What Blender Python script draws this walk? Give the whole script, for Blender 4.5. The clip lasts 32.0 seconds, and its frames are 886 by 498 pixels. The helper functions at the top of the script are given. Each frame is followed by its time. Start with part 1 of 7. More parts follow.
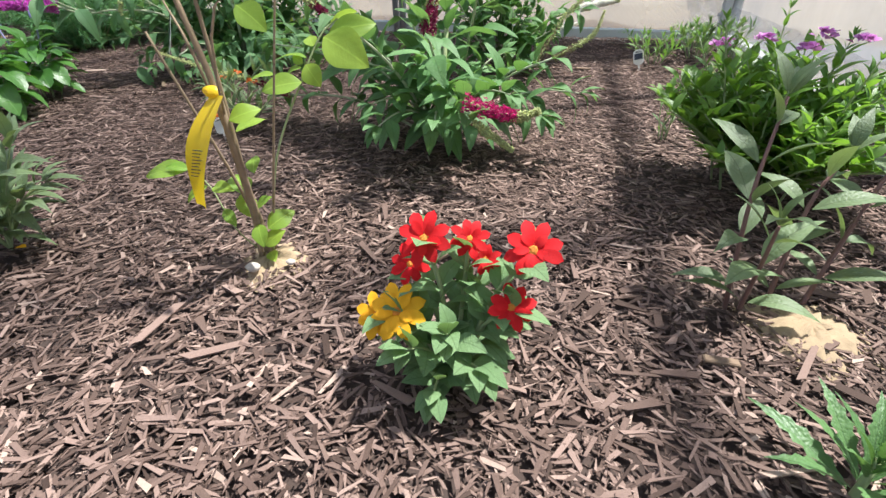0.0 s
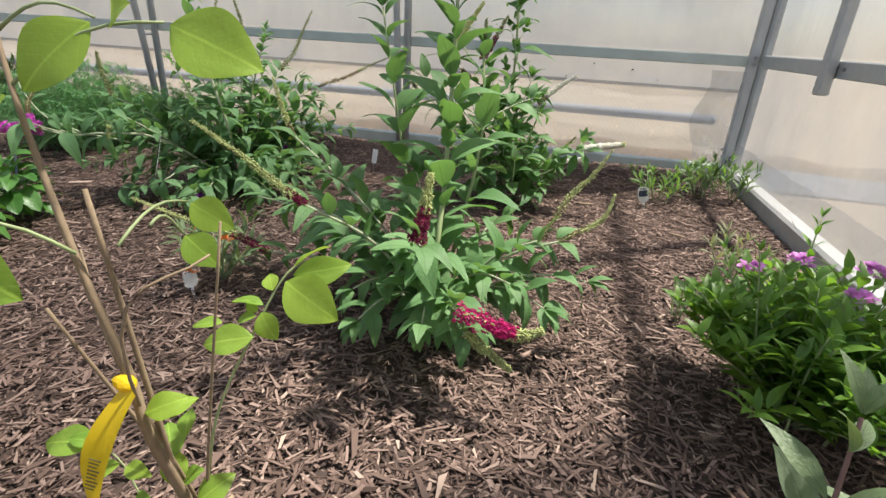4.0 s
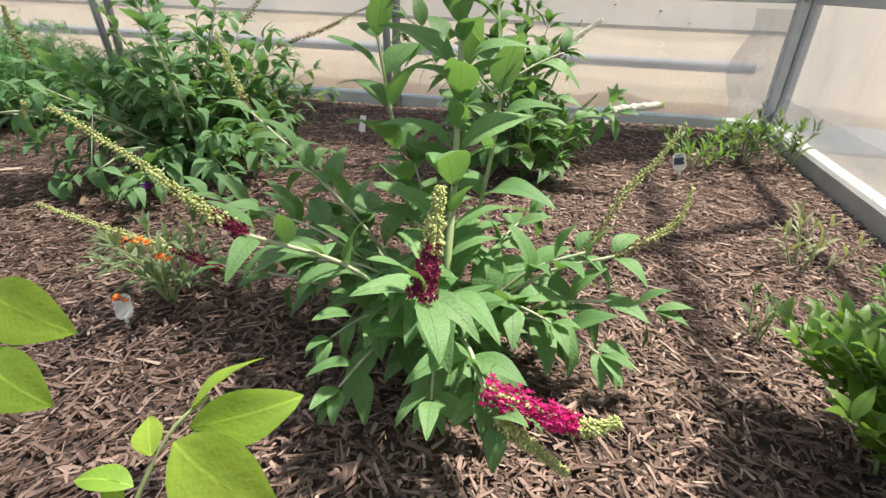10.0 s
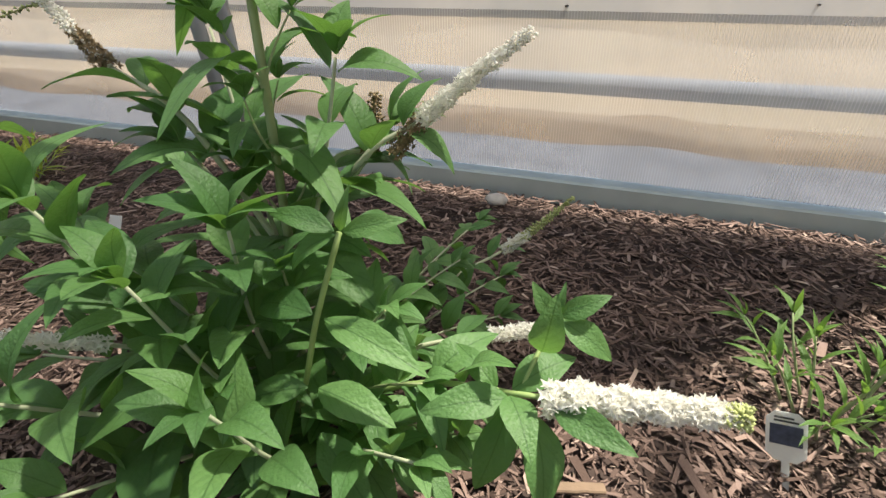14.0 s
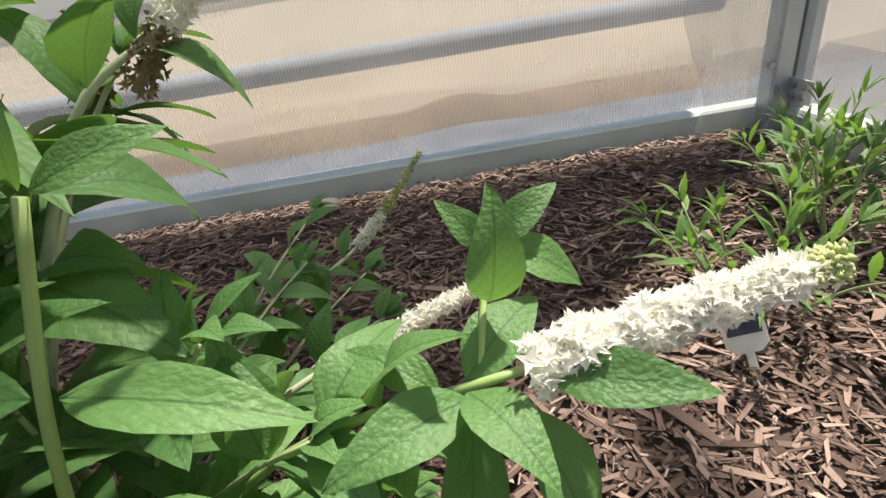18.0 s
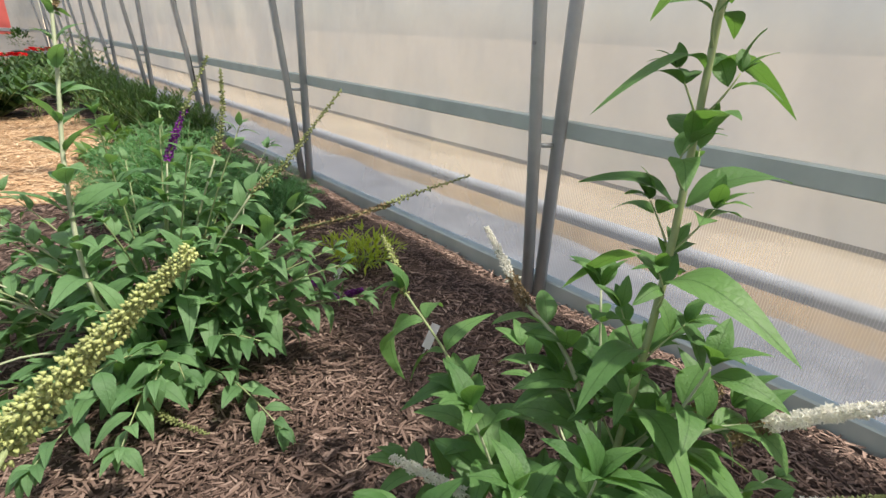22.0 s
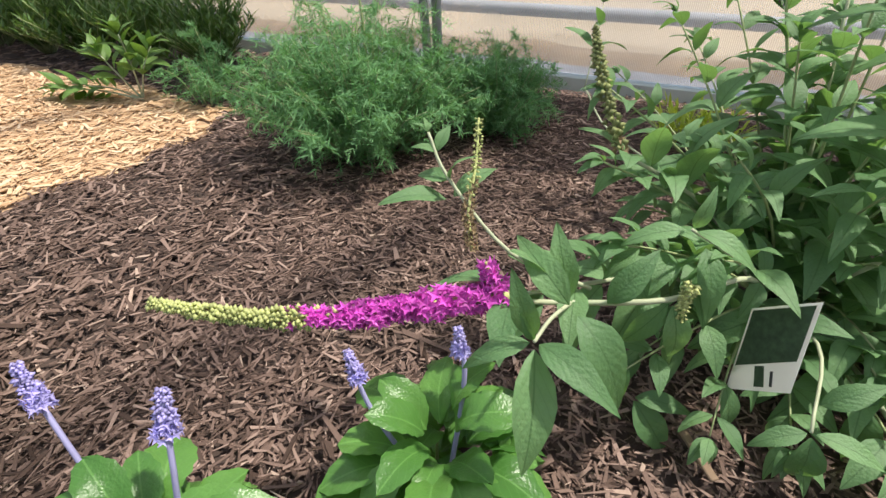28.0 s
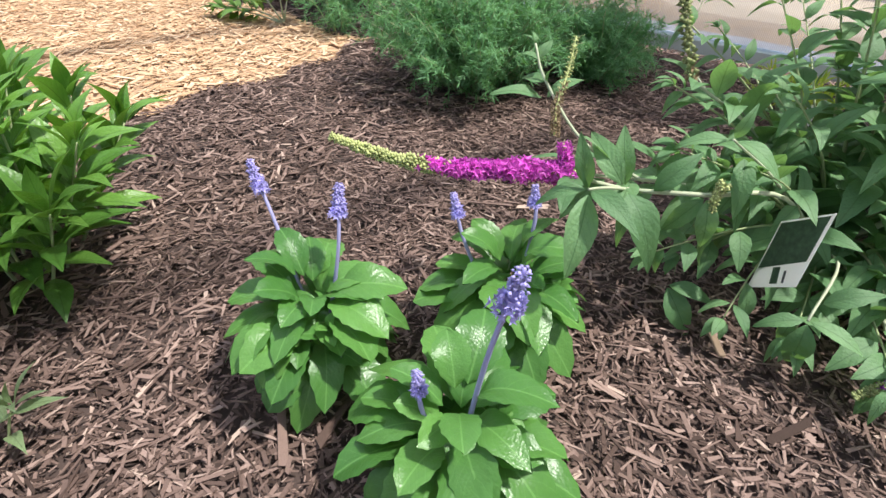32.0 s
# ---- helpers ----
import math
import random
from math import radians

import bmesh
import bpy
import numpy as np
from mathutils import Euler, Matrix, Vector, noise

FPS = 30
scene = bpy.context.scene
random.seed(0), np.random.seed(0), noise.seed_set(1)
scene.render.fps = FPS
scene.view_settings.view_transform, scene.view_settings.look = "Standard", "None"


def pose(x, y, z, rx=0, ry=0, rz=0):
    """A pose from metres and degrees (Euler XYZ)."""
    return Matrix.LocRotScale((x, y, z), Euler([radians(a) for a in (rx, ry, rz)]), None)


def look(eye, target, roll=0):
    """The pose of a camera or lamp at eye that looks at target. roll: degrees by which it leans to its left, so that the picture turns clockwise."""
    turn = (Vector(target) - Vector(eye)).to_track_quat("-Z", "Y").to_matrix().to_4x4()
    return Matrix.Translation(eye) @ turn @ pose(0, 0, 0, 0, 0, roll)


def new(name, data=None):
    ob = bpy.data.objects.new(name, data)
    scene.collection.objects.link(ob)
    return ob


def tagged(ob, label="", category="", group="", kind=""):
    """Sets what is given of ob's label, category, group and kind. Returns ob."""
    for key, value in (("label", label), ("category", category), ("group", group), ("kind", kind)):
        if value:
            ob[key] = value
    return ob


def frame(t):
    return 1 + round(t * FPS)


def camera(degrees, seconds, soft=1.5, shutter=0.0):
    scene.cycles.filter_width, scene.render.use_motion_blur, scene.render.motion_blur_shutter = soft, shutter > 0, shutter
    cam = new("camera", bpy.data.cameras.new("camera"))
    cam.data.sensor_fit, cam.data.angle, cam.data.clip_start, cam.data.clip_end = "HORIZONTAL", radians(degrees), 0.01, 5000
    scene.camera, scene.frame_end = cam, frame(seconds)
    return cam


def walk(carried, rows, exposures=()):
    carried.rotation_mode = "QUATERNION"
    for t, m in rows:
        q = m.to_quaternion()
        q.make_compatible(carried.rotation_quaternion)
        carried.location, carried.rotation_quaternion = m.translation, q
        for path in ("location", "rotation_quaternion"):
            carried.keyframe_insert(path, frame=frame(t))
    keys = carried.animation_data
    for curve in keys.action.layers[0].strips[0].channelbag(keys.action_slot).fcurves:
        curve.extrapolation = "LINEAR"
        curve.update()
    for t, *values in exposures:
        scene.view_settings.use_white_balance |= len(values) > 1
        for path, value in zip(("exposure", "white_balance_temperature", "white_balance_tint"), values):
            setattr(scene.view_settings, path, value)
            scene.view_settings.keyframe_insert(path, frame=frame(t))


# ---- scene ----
cam = camera(83.4, 32.0)
PATH = [
    (0, (0.886, 6.087, 0.951), (0.482, 7.749, -0.085), 0.2),
    (0.5, (0.885, 6.077, 0.965), (0.477, 7.753, -0.048), 0.2),
    (1, (0.887, 6.076, 1.002), (0.483, 7.774, 0.026), 0.3),
    (1.5, (0.897, 6.092, 1.075), (0.492, 7.817, 0.147), 0.6),
    (2, (0.899, 6.107, 1.179), (0.498, 7.866, 0.315), 1.4),
    (2.5, (0.918, 6.156, 1.293), (0.512, 7.938, 0.482), 2.3),
    (3, (0.954, 6.207, 1.386), (0.545, 8.001, 0.602), 2.8),
    (3.5, (0.881, 6.378, 1.362), (0.462, 8.171, 0.582), 2.9),
    (5.5, (0.615, 7.098, 1.142), (0.168, 8.846, 0.279), 4.0),
    (6, (0.602, 7.123, 1.116), (0.174, 8.862, 0.226), 3.7),
    (6.5, (0.587, 7.141, 1.081), (0.193, 8.868, 0.152), 3.4),
    (7, (0.551, 7.175, 1.063), (0.198, 8.891, 0.098), 3.1),
    (7.5, (0.515, 7.2, 1.054), (0.192, 8.906, 0.062), 2.9),
    (8, (0.502, 7.214, 1.047), (0.202, 8.916, 0.04), 2.8),
    (8.5, (0.499, 7.218, 1.051), (0.207, 8.92, 0.042), 2.7),
    (9, (0.497, 7.212, 1.054), (0.193, 8.917, 0.054), 2.6),
    (9.5, (0.506, 7.21, 1.097), (0.171, 8.921, 0.117), 2.6),
    (10, (0.575, 7.233, 1.252), (0.181, 8.952, 0.308), 1.7),
    (10.5, (0.773, 7.479, 1.426), (0.296, 9.169, 0.469), 0.2),
    (11, (0.946, 7.824, 1.53), (0.413, 9.502, 0.581), -0.0),
    (11.5, (1.0, 8.247, 1.532), (0.407, 9.91, 0.592), -0.1),
    (12, (0.975, 8.716, 1.558), (0.304, 10.353, 0.625), -0.2),
    (12.5, (0.96, 9.237, 1.505), (0.243, 10.854, 0.572), 0.4),
    (13, (0.957, 9.667, 1.445), (0.198, 11.25, 0.487), -0.2),
    (13.5, (0.946, 9.946, 1.347), (0.223, 11.519, 0.345), -1.0),
    (14, (0.956, 10.127, 1.203), (0.358, 11.728, 0.164), -1.2),
    (14.5, (0.887, 10.162, 1.066), (0.458, 11.774, -0.038), -2.6),
    (16.5, (0.759, 10.337, 0.905), (0.868, 11.957, -0.264), -9.0),
    (17, (0.78, 10.359, 0.882), (0.919, 12.045, -0.184), -9.8),
    (17.5, (0.824, 10.387, 0.882), (0.909, 12.121, -0.111), -8.8),
    (18, (0.837, 10.383, 0.88), (0.863, 12.138, -0.078), -9.4),
    (18.5, (0.891, 10.415, 0.857), (0.89, 12.196, -0.054), -9.3),
    (19, (0.937, 10.409, 0.836), (0.899, 12.19, -0.073), -7.7),
    (19.5, (0.975, 10.362, 0.851), (0.832, 12.144, -0.047), -5.2),
    (20, (0.938, 10.319, 0.947), (0.609, 12.093, 0.084), -2.9),
    (20.5, (0.871, 10.247, 1.082), (0.271, 11.973, 0.269), -0.1),
    (21, (0.811, 10.135, 1.303), (-0.096, 11.734, 0.514), 1.4),
    (21.5, (0.718, 9.987, 1.537), (-0.413, 11.434, 0.745), 3.1),
    (22, (0.706, 9.842, 1.741), (-0.656, 11.078, 0.955), 2.6),
    (22.5, (0.576, 9.719, 1.879), (-0.909, 10.79, 1.074), 3.5),
    (23, (0.405, 9.474, 2.106), (-1.116, 10.448, 1.247), 1.8),
    (23.5, (0.213, 9.138, 2.234), (-1.323, 10.088, 1.376), 2.9),
    (24, (-0.015, 8.692, 2.269), (-1.53, 9.674, 1.408), 3.8),
    (24.5, (-0.204, 8.538, 2.244), (-1.663, 9.584, 1.363), 3.5),
    (26.5, (-1.724, 8.429, 1.95), (-2.628, 9.822, 0.835), -1.4),
    (27, (-1.935, 8.467, 1.709), (-2.77, 9.883, 0.57), -2.1),
    (27.5, (-2.22, 8.388, 1.404), (-3.025, 9.825, 0.269), -1.7),
    (28, (-2.405, 8.386, 1.326), (-3.202, 9.83, 0.195), -1.5),
    (28.5, (-2.473, 8.363, 1.296), (-3.275, 9.811, 0.173), -0.8),
    (29, (-2.483, 8.342, 1.287), (-3.314, 9.778, 0.17), 0.2),
    (29.5, (-2.428, 8.278, 1.317), (-3.304, 9.68, 0.191), 1.0),
    (30, (-2.355, 8.195, 1.334), (-3.279, 9.55, 0.189), 1.5),
    (30.5, (-2.303, 8.133, 1.348), (-3.26, 9.442, 0.177), 1.7),
    (31, (-2.243, 8.05, 1.349), (-3.221, 9.311, 0.143), 1.4),
    (31.5, (-2.185, 7.992, 1.346), (-3.178, 9.215, 0.113), 0.9),
    (32, (-2.158, 7.949, 1.351), (-3.163, 9.146, 0.103), 0.4),
]
# the camera meters and balances its picture as it turns: stops, kelvin, tint
METERED = [(0, 1.03, 6050, 10), (3, 0.80, 6400, 10), (9, 1.12, 6700, 10), (13, 0.84, 6800, 10), (18, 0.86, 6800, 10), (24, 0.92, 6750, 10), (29, 1.05, 6650, 11), (32, 1.20, 6250, 12)]
walk(cam, [(t, look(eye, target, roll)) for t, eye, target, roll in PATH], METERED)

# ---------------------------------------------------------------- light
SUN_TO = Vector((0.40, 0.30, 1.0)).normalized()
world = bpy.data.worlds.new("sky")
scene.world = world
world.use_nodes = True
wn = world.node_tree
sky = wn.nodes.new("ShaderNodeTexSky")
sky.sky_type = "NISHITA"
sky.sun_disc = False
sky.sun_elevation = math.asin(SUN_TO.z)
sky.sun_rotation = math.atan2(SUN_TO.x, SUN_TO.y)
wn.links.new(sky.outputs[0], wn.nodes["Background"].inputs[0])
wn.nodes["Background"].inputs[1].default_value = 0.115
sun = new("sun", bpy.data.lights.new("sun", "SUN"))
sun.data.energy = 5.0
sun.data.angle = radians(2.6)
sun.data.color = (1.0, 0.95, 0.86)
sun.matrix_world = look((2, 9, 12), Vector((2, 9, 12)) - SUN_TO)

# ---------------------------------------------------------------- materials
MATS = {}


def mat(name, build):
    """A node material, made once."""
    if name not in MATS:
        m = bpy.data.materials.new(name)
        m.use_nodes = True
        nt = m.node_tree
        nt.nodes.clear()
        out = nt.nodes.new("ShaderNodeOutputMaterial")
        build(nt, out)
        MATS[name] = m
    return MATS[name]


def nd(nt, kind, **ins):
    n = nt.nodes.new("ShaderNode" + kind)
    for k, v in ins.items():
        n.inputs[k.replace("_", " ")].default_value = v
    return n


def rgb(c):
    return (c[0], c[1], c[2], 1.0)


def ramp(nt, fac, stops):
    r = nt.nodes.new("ShaderNodeValToRGB")
    els = r.color_ramp.elements
    while len(els) < len(stops):
        els.new(0.5)
    for e, (p, c) in zip(els, stops):
        e.position, e.color = p, rgb(c)
    nt.links.new(fac, r.inputs[0])
    return r.outputs[0]


def mixc(nt, fac, a, b, mode="MIX"):
    m = nt.nodes.new("ShaderNodeMix")
    m.data_type, m.blend_type = "RGBA", mode
    for k, v in ((0, fac), (6, a), (7, b)):
        if isinstance(v, (int, float)):
            m.inputs[k].default_value = v
        elif isinstance(v, tuple):
            m.inputs[k].default_value = rgb(v)
        else:
            nt.links.new(v, m.inputs[k])
    return m.outputs[2]


def texco(nt, which="Object", scale=1.0, stretch=None):
    c = nt.nodes.new("ShaderNodeTexCoord").outputs[which]
    m = nt.nodes.new("ShaderNodeMapping")
    m.inputs["Scale"].default_value = stretch or (scale, scale, scale)
    nt.links.new(c, m.inputs[0])
    return m.outputs[0]


def noise_tex(nt, vec, scale, detail=4.0, rough=0.55):
    n = nd(nt, "TexNoise", Scale=scale, Detail=detail, Roughness=rough)
    nt.links.new(vec, n.inputs["Vector"])
    return n.outputs["Fac"]


def bumped(nt, bsdf, height, strength, dist=0.002):
    b = nd(nt, "Bump", Strength=strength, Distance=dist)
    nt.links.new(height, b.inputs["Height"])
    nt.links.new(b.outputs[0], bsdf.inputs["Normal"])


def rnd(nt, island=False):
    if island:
        return nt.nodes.new("ShaderNodeNewGeometry").outputs["Random Per Island"]
    return nt.nodes.new("ShaderNodeObjectInfo").outputs["Random"]


def leaf_mat(name, light, dark, gloss=0.45, through_amount=0.35, island=False, vein=0.5, glow=None):
    """A leaf: midrib and side veins by its own x/y, sunk and dark on quilted leaves and pale on smooth ones, a waxy top, light passing through."""

    def build(nt, out):
        p = nd(nt, "BsdfPrincipled", Roughness=gloss)
        p.inputs["Specular IOR Level"].default_value = 0.75 if gloss < 0.3 else 0.4
        co = nt.nodes.new("ShaderNodeUVMap").outputs[0]
        sep = nt.nodes.new("ShaderNodeSeparateXYZ")
        nt.links.new(co, sep.inputs[0])

        def math_(op, a, b=None):
            m = nt.nodes.new("ShaderNodeMath")
            m.operation = op
            for i, v in enumerate((a, b)):
                if v is None:
                    continue
                if isinstance(v, (int, float)):
                    m.inputs[i].default_value = v
                else:
                    nt.links.new(v, m.inputs[i])
            return m.outputs[0]

        off = math_("ABSOLUTE", math_("SUBTRACT", sep.outputs[1], 0.5))
        rib = math_("LESS_THAN", off, 0.022)
        # side veins run forward and outward
        ph = math_("MULTIPLY", math_("SUBTRACT", sep.outputs[0], math_("MULTIPLY", off, 0.7)), 7.0)
        saw = math_("ABSOLUTE", math_("SUBTRACT", math_("FRACT", ph), 0.5))
        side = math_("LESS_THAN", saw, 0.045)
        veins = math_("MAXIMUM", rib, math_("MULTIPLY", side, 0.35))
        obj = texco(nt)
        n1 = noise_tex(nt, obj, 9.0)
        r = rnd(nt, island)
        base = mixc(nt, r, dark, light)
        base = mixc(nt, math_("MULTIPLY", n1, 0.45), base, tuple(x * 0.62 for x in dark))
        pale = tuple(min(1, x * 1.5 + 0.035) for x in light)
        base = mixc(nt, math_("MULTIPLY", math_("SUBTRACT", 0.5, saw), 0.10), base, tuple(x * 0.7 for x in dark))
        groove = vein >= 0.5 and not glow
        base = mixc(nt, math_("MULTIPLY", veins, vein * (1.3 if groove else 0.75)), base, tuple(x * 0.55 for x in dark) if groove else pale)
        nt.links.new(base, p.inputs["Base Color"])
        net = nd(nt, "TexVoronoi", Scale=26.0)
        nt.links.new(obj, net.inputs["Vector"])
        hgt = math_("ADD", math_("MULTIPLY", saw, 0.35), math_("MULTIPLY", noise_tex(nt, obj, 34.0, 3.0), 0.6))
        hgt = math_("SUBTRACT", hgt, math_("MULTIPLY", net.outputs["Distance"], 0.5))
        hgt = math_("SUBTRACT", hgt, math_("MULTIPLY", rib, 0.6))
        bumped(nt, p, hgt, 0.14 if glow else max(0.12, 0.95 * vein - 0.08), 0.006)
        t = nd(nt, "BsdfTranslucent")
        warm = mixc(nt, 0.5, base, glow or (light[0] * 1.5, light[1] * 1.55, light[2] * 0.5))
        nt.links.new(warm, t.inputs["Color"])
        mx = nd(nt, "MixShader", Fac=through_amount)
        nt.links.new(p.outputs[0], mx.inputs[1])
        nt.links.new(t.outputs[0], mx.inputs[2])
        nt.links.new(mx.outputs[0], out.inputs[0])

    return mat(name, build)


def plain_mat(name, colour, rough=0.6, metal=0.0, vary=0.25, scale=20.0, bump=0.15, island=None, through_amount=0.0, spread=0.3):
    """Paint, stem, petal, plastic: one colour with drift at two scales; island: pieces differ."""

    def build(nt, out):
        p = nd(nt, "BsdfPrincipled", Roughness=rough, Metallic=metal)
        obj = texco(nt)
        a, b = noise_tex(nt, obj, scale), noise_tex(nt, obj, scale * 9, 3.0)
        c = mixc(nt, a, tuple(x * (1 - vary) for x in colour), tuple(min(1, x * (1 + vary)) for x in colour))
        if island is not None:
            c = mixc(nt, rnd(nt, island), mixc(nt, 1.0, c, (1 - spread,) * 3, "MULTIPLY"), mixc(nt, 1.0, c, (1 + spread,) * 3, "MULTIPLY"))
        nt.links.new(c, p.inputs["Base Color"])
        bumped(nt, p, b, bump, 0.002)
        if through_amount:
            t = nd(nt, "BsdfTranslucent")
            nt.links.new(c, t.inputs["Color"])
            mx = nd(nt, "MixShader", Fac=through_amount)
            nt.links.new(p.outputs[0], mx.inputs[1])
            nt.links.new(t.outputs[0], mx.inputs[2])
            nt.links.new(mx.outputs[0], out.inputs[0])
        else:
            nt.links.new(p.outputs[0], out.inputs[0])

    return mat(name, build)


def chip_mat(name, stops, island):
    """Shredded wood: each chip its own tone, fibres along its length, grey weathered patches."""

    def build(nt, out):
        p = nd(nt, "BsdfPrincipled", Roughness=0.85)
        p.inputs["Specular IOR Level"].default_value = 0.25
        c = ramp(nt, rnd(nt, island), stops)
        g = nt.nodes.new("ShaderNodeNewGeometry").outputs["Position"]
        fine = noise_tex(nt, g, 330.0, 4.0)
        c = mixc(nt, fine, mixc(nt, 1.0, c, (0.62, 0.6, 0.58), "MULTIPLY"), mixc(nt, 1.0, c, (1.3, 1.28, 1.26), "MULTIPLY"))
        big = noise_tex(nt, g, 2.3, 3.0)
        c = mixc(nt, big, mixc(nt, 1.0, c, (0.8, 0.79, 0.78), "MULTIPLY"), mixc(nt, 1.0, c, (1.18, 1.17, 1.17), "MULTIPLY"))
        nt.links.new(c, p.inputs["Base Color"])
        bumped(nt, p, fine, 0.6, 0.002)
        nt.links.new(p.outputs[0], out.inputs[0])

    return mat(name, build)


BROWN = [(0.0, (0.045, 0.029, 0.023)), (0.25, (0.108, 0.073, 0.060)), (0.60, (0.170, 0.118, 0.099)), (0.85, (0.242, 0.172, 0.146)), (0.97, (0.325, 0.240, 0.203)), (1.0, (0.45, 0.35, 0.29))]
BLOND = [(0.0, (0.42, 0.27, 0.15)), (0.4, (0.58, 0.40, 0.245)), (0.8, (0.68, 0.50, 0.33)), (1.0, (0.76, 0.60, 0.42))]
M_CHIP = chip_mat("brown mulch chips", BROWN, True)
M_CHIP_ONE = chip_mat("brown mulch chip", BROWN, False)
M_BLOND = chip_mat("blond wood chips", BLOND, True)
M_SOIL = plain_mat("dark bed soil", (0.058, 0.039, 0.032), 0.95, vary=0.4, scale=14, bump=0.8)
M_SANDSOIL = plain_mat("pale sandy planting soil", (0.34, 0.255, 0.16), 0.95, vary=0.3, scale=40, bump=0.9)
M_STEEL = plain_mat("weathered galvanised steel", (0.42, 0.43, 0.43), 0.55, 0.6, vary=0.18, scale=16, bump=0.05)
M_BOLT = plain_mat("bolt steel", (0.32, 0.32, 0.33), 0.35, 0.9, vary=0.2, scale=60)
M_PIPE = plain_mat("dull grey painted pipe", (0.36, 0.39, 0.44), 0.75, vary=0.2, scale=9)
M_CABLE = plain_mat("black cable", (0.02, 0.02, 0.02), 0.5)
M_BOARD = plain_mat("green-grey base rail", (0.46, 0.51, 0.48), 0.5, 0.35, vary=0.2, scale=8, bump=0.1)
M_WHITE = plain_mat("white tag plastic", (0.92, 0.92, 0.90), 0.4, vary=0.05, scale=30, bump=0.03, through_amount=0.62)
M_TAPE = plain_mat("yellow flagging tape", (0.86, 0.62, 0.02), 0.35, vary=0.1, scale=20, bump=0.1, through_amount=0.35)
M_INK = plain_mat("dark print", (0.05, 0.05, 0.05), 0.5)
M_STONE = plain_mat("pale stone", (0.5, 0.45, 0.4), 0.85, vary=0.25, scale=60, bump=0.6)
M_SAND = plain_mat("sunlit sandy ground", (0.46, 0.37, 0.255), 0.95, vary=0.3, scale=0.9, bump=0.3)
M_BANK = plain_mat("brown sand bank", (0.30, 0.215, 0.13), 0.95, vary=0.45, scale=5, bump=0.6)
M_FABRIC = plain_mat("grey ground cloth", (0.23, 0.24, 0.265), 0.9, vary=0.5, scale=5, bump=0.4)
M_BARK = plain_mat("grey-brown bark", (0.26, 0.19, 0.12), 0.85, vary=0.35, scale=60, bump=0.5)
M_STEM = plain_mat("green stem", (0.28, 0.34, 0.16), 0.6, vary=0.2, scale=30)
M_STEM_FRESH = plain_mat("fresh green stem", (0.31, 0.43, 0.15), 0.55, vary=0.2, scale=30, through_amount=0.15)
M_STEM_PALE = plain_mat("pale downy stem", (0.40, 0.44, 0.29), 0.7, vary=0.2, scale=30)
M_STEM_RED = plain_mat("purple-brown stem", (0.17, 0.09, 0.075), 0.6, vary=0.3, scale=40)


def sheet_mat(name, clear, ribs, tint=(0.66, 0.66, 0.67)):
    """Greenhouse sheet: part clear, part milky (light scatters through), with a weak gloss. ribs: lines a metre."""

    def build(nt, out):
        tr = nd(nt, "BsdfTransparent", Color=rgb(tint))
        tl = nd(nt, "BsdfTranslucent")
        cloud = noise_tex(nt, texco(nt, stretch=(0.9, 0.9, 0.6)), 1.3, 6.0, 0.6)
        nt.links.new(ramp(nt, cloud, [(0.30, (0.285, 0.290, 0.300)), (0.48, (0.365, 0.357, 0.345)), (0.70, (0.470, 0.440, 0.400))]), tl.inputs["Color"])
        df = nd(nt, "BsdfDiffuse", Color=rgb((0.46, 0.46, 0.455)))
        gl = nd(nt, "BsdfGlossy", Roughness=0.18, Color=rgb((1, 1, 1)))
        obj = texco(nt)
        dirt = noise_tex(nt, obj, 2.2, 5.0)
        fac = nt.nodes.new("ShaderNodeMapRange")
        nt.links.new(dirt, fac.inputs[0])
        for k, v in ((1, 0.25), (2, 0.8), (3, max(0, clear - 0.14)), (4, clear + 0.14)):
            fac.inputs[k].default_value = v
        clear_fac = fac.outputs[0]
        if ribs:
            wv = nd(nt, "TexWave", Scale=ribs / 6.2832 * 1.0)
            wv.bands_direction = "X"
            nt.links.new(obj, wv.inputs["Vector"])
            rb = nt.nodes.new("ShaderNodeMapRange")
            nt.links.new(wv.outputs["Fac"], rb.inputs[0])
            for k, v in ((1, 0.0), (2, 0.35), (3, 0.62), (4, 1.0)):
                rb.inputs[k].default_value = v
            mm = nt.nodes.new("ShaderNodeMath")
            mm.operation = "MULTIPLY"
            nt.links.new(clear_fac, mm.inputs[0])
            nt.links.new(rb.outputs[0], mm.inputs[1])
            clear_fac = mm.outputs[0]
        milky = nd(nt, "MixShader", Fac=0.30)
        nt.links.new(tl.outputs[0], milky.inputs[1])
        nt.links.new(df.outputs[0], milky.inputs[2])
        body = nt.nodes.new("ShaderNodeMixShader")
        nt.links.new(clear_fac, body.inputs[0])
        nt.links.new(milky.outputs[0], body.inputs[1])
        nt.links.new(tr.outputs[0], body.inputs[2])
        gloss = nt.nodes.new("ShaderNodeMixShader")
        gloss.inputs[0].default_value = 0.08
        nt.links.new(body.outputs[0], gloss.inputs[1])
        nt.links.new(gl.outputs[0], gloss.inputs[2])
        wrinkle = noise_tex(nt, texco(nt, stretch=(1.2, 1.2, 0.5)), 3.0, 3.0)
        b = nd(nt, "Bump", Strength=0.75, Distance=0.05)
        nt.links.new(wrinkle, b.inputs["Height"])
        for s in (tl, df, gl):
            nt.links.new(b.outputs[0], s.inputs["Normal"])
        nt.links.new(gloss.outputs[0], out.inputs[0])

    return mat(name, build)


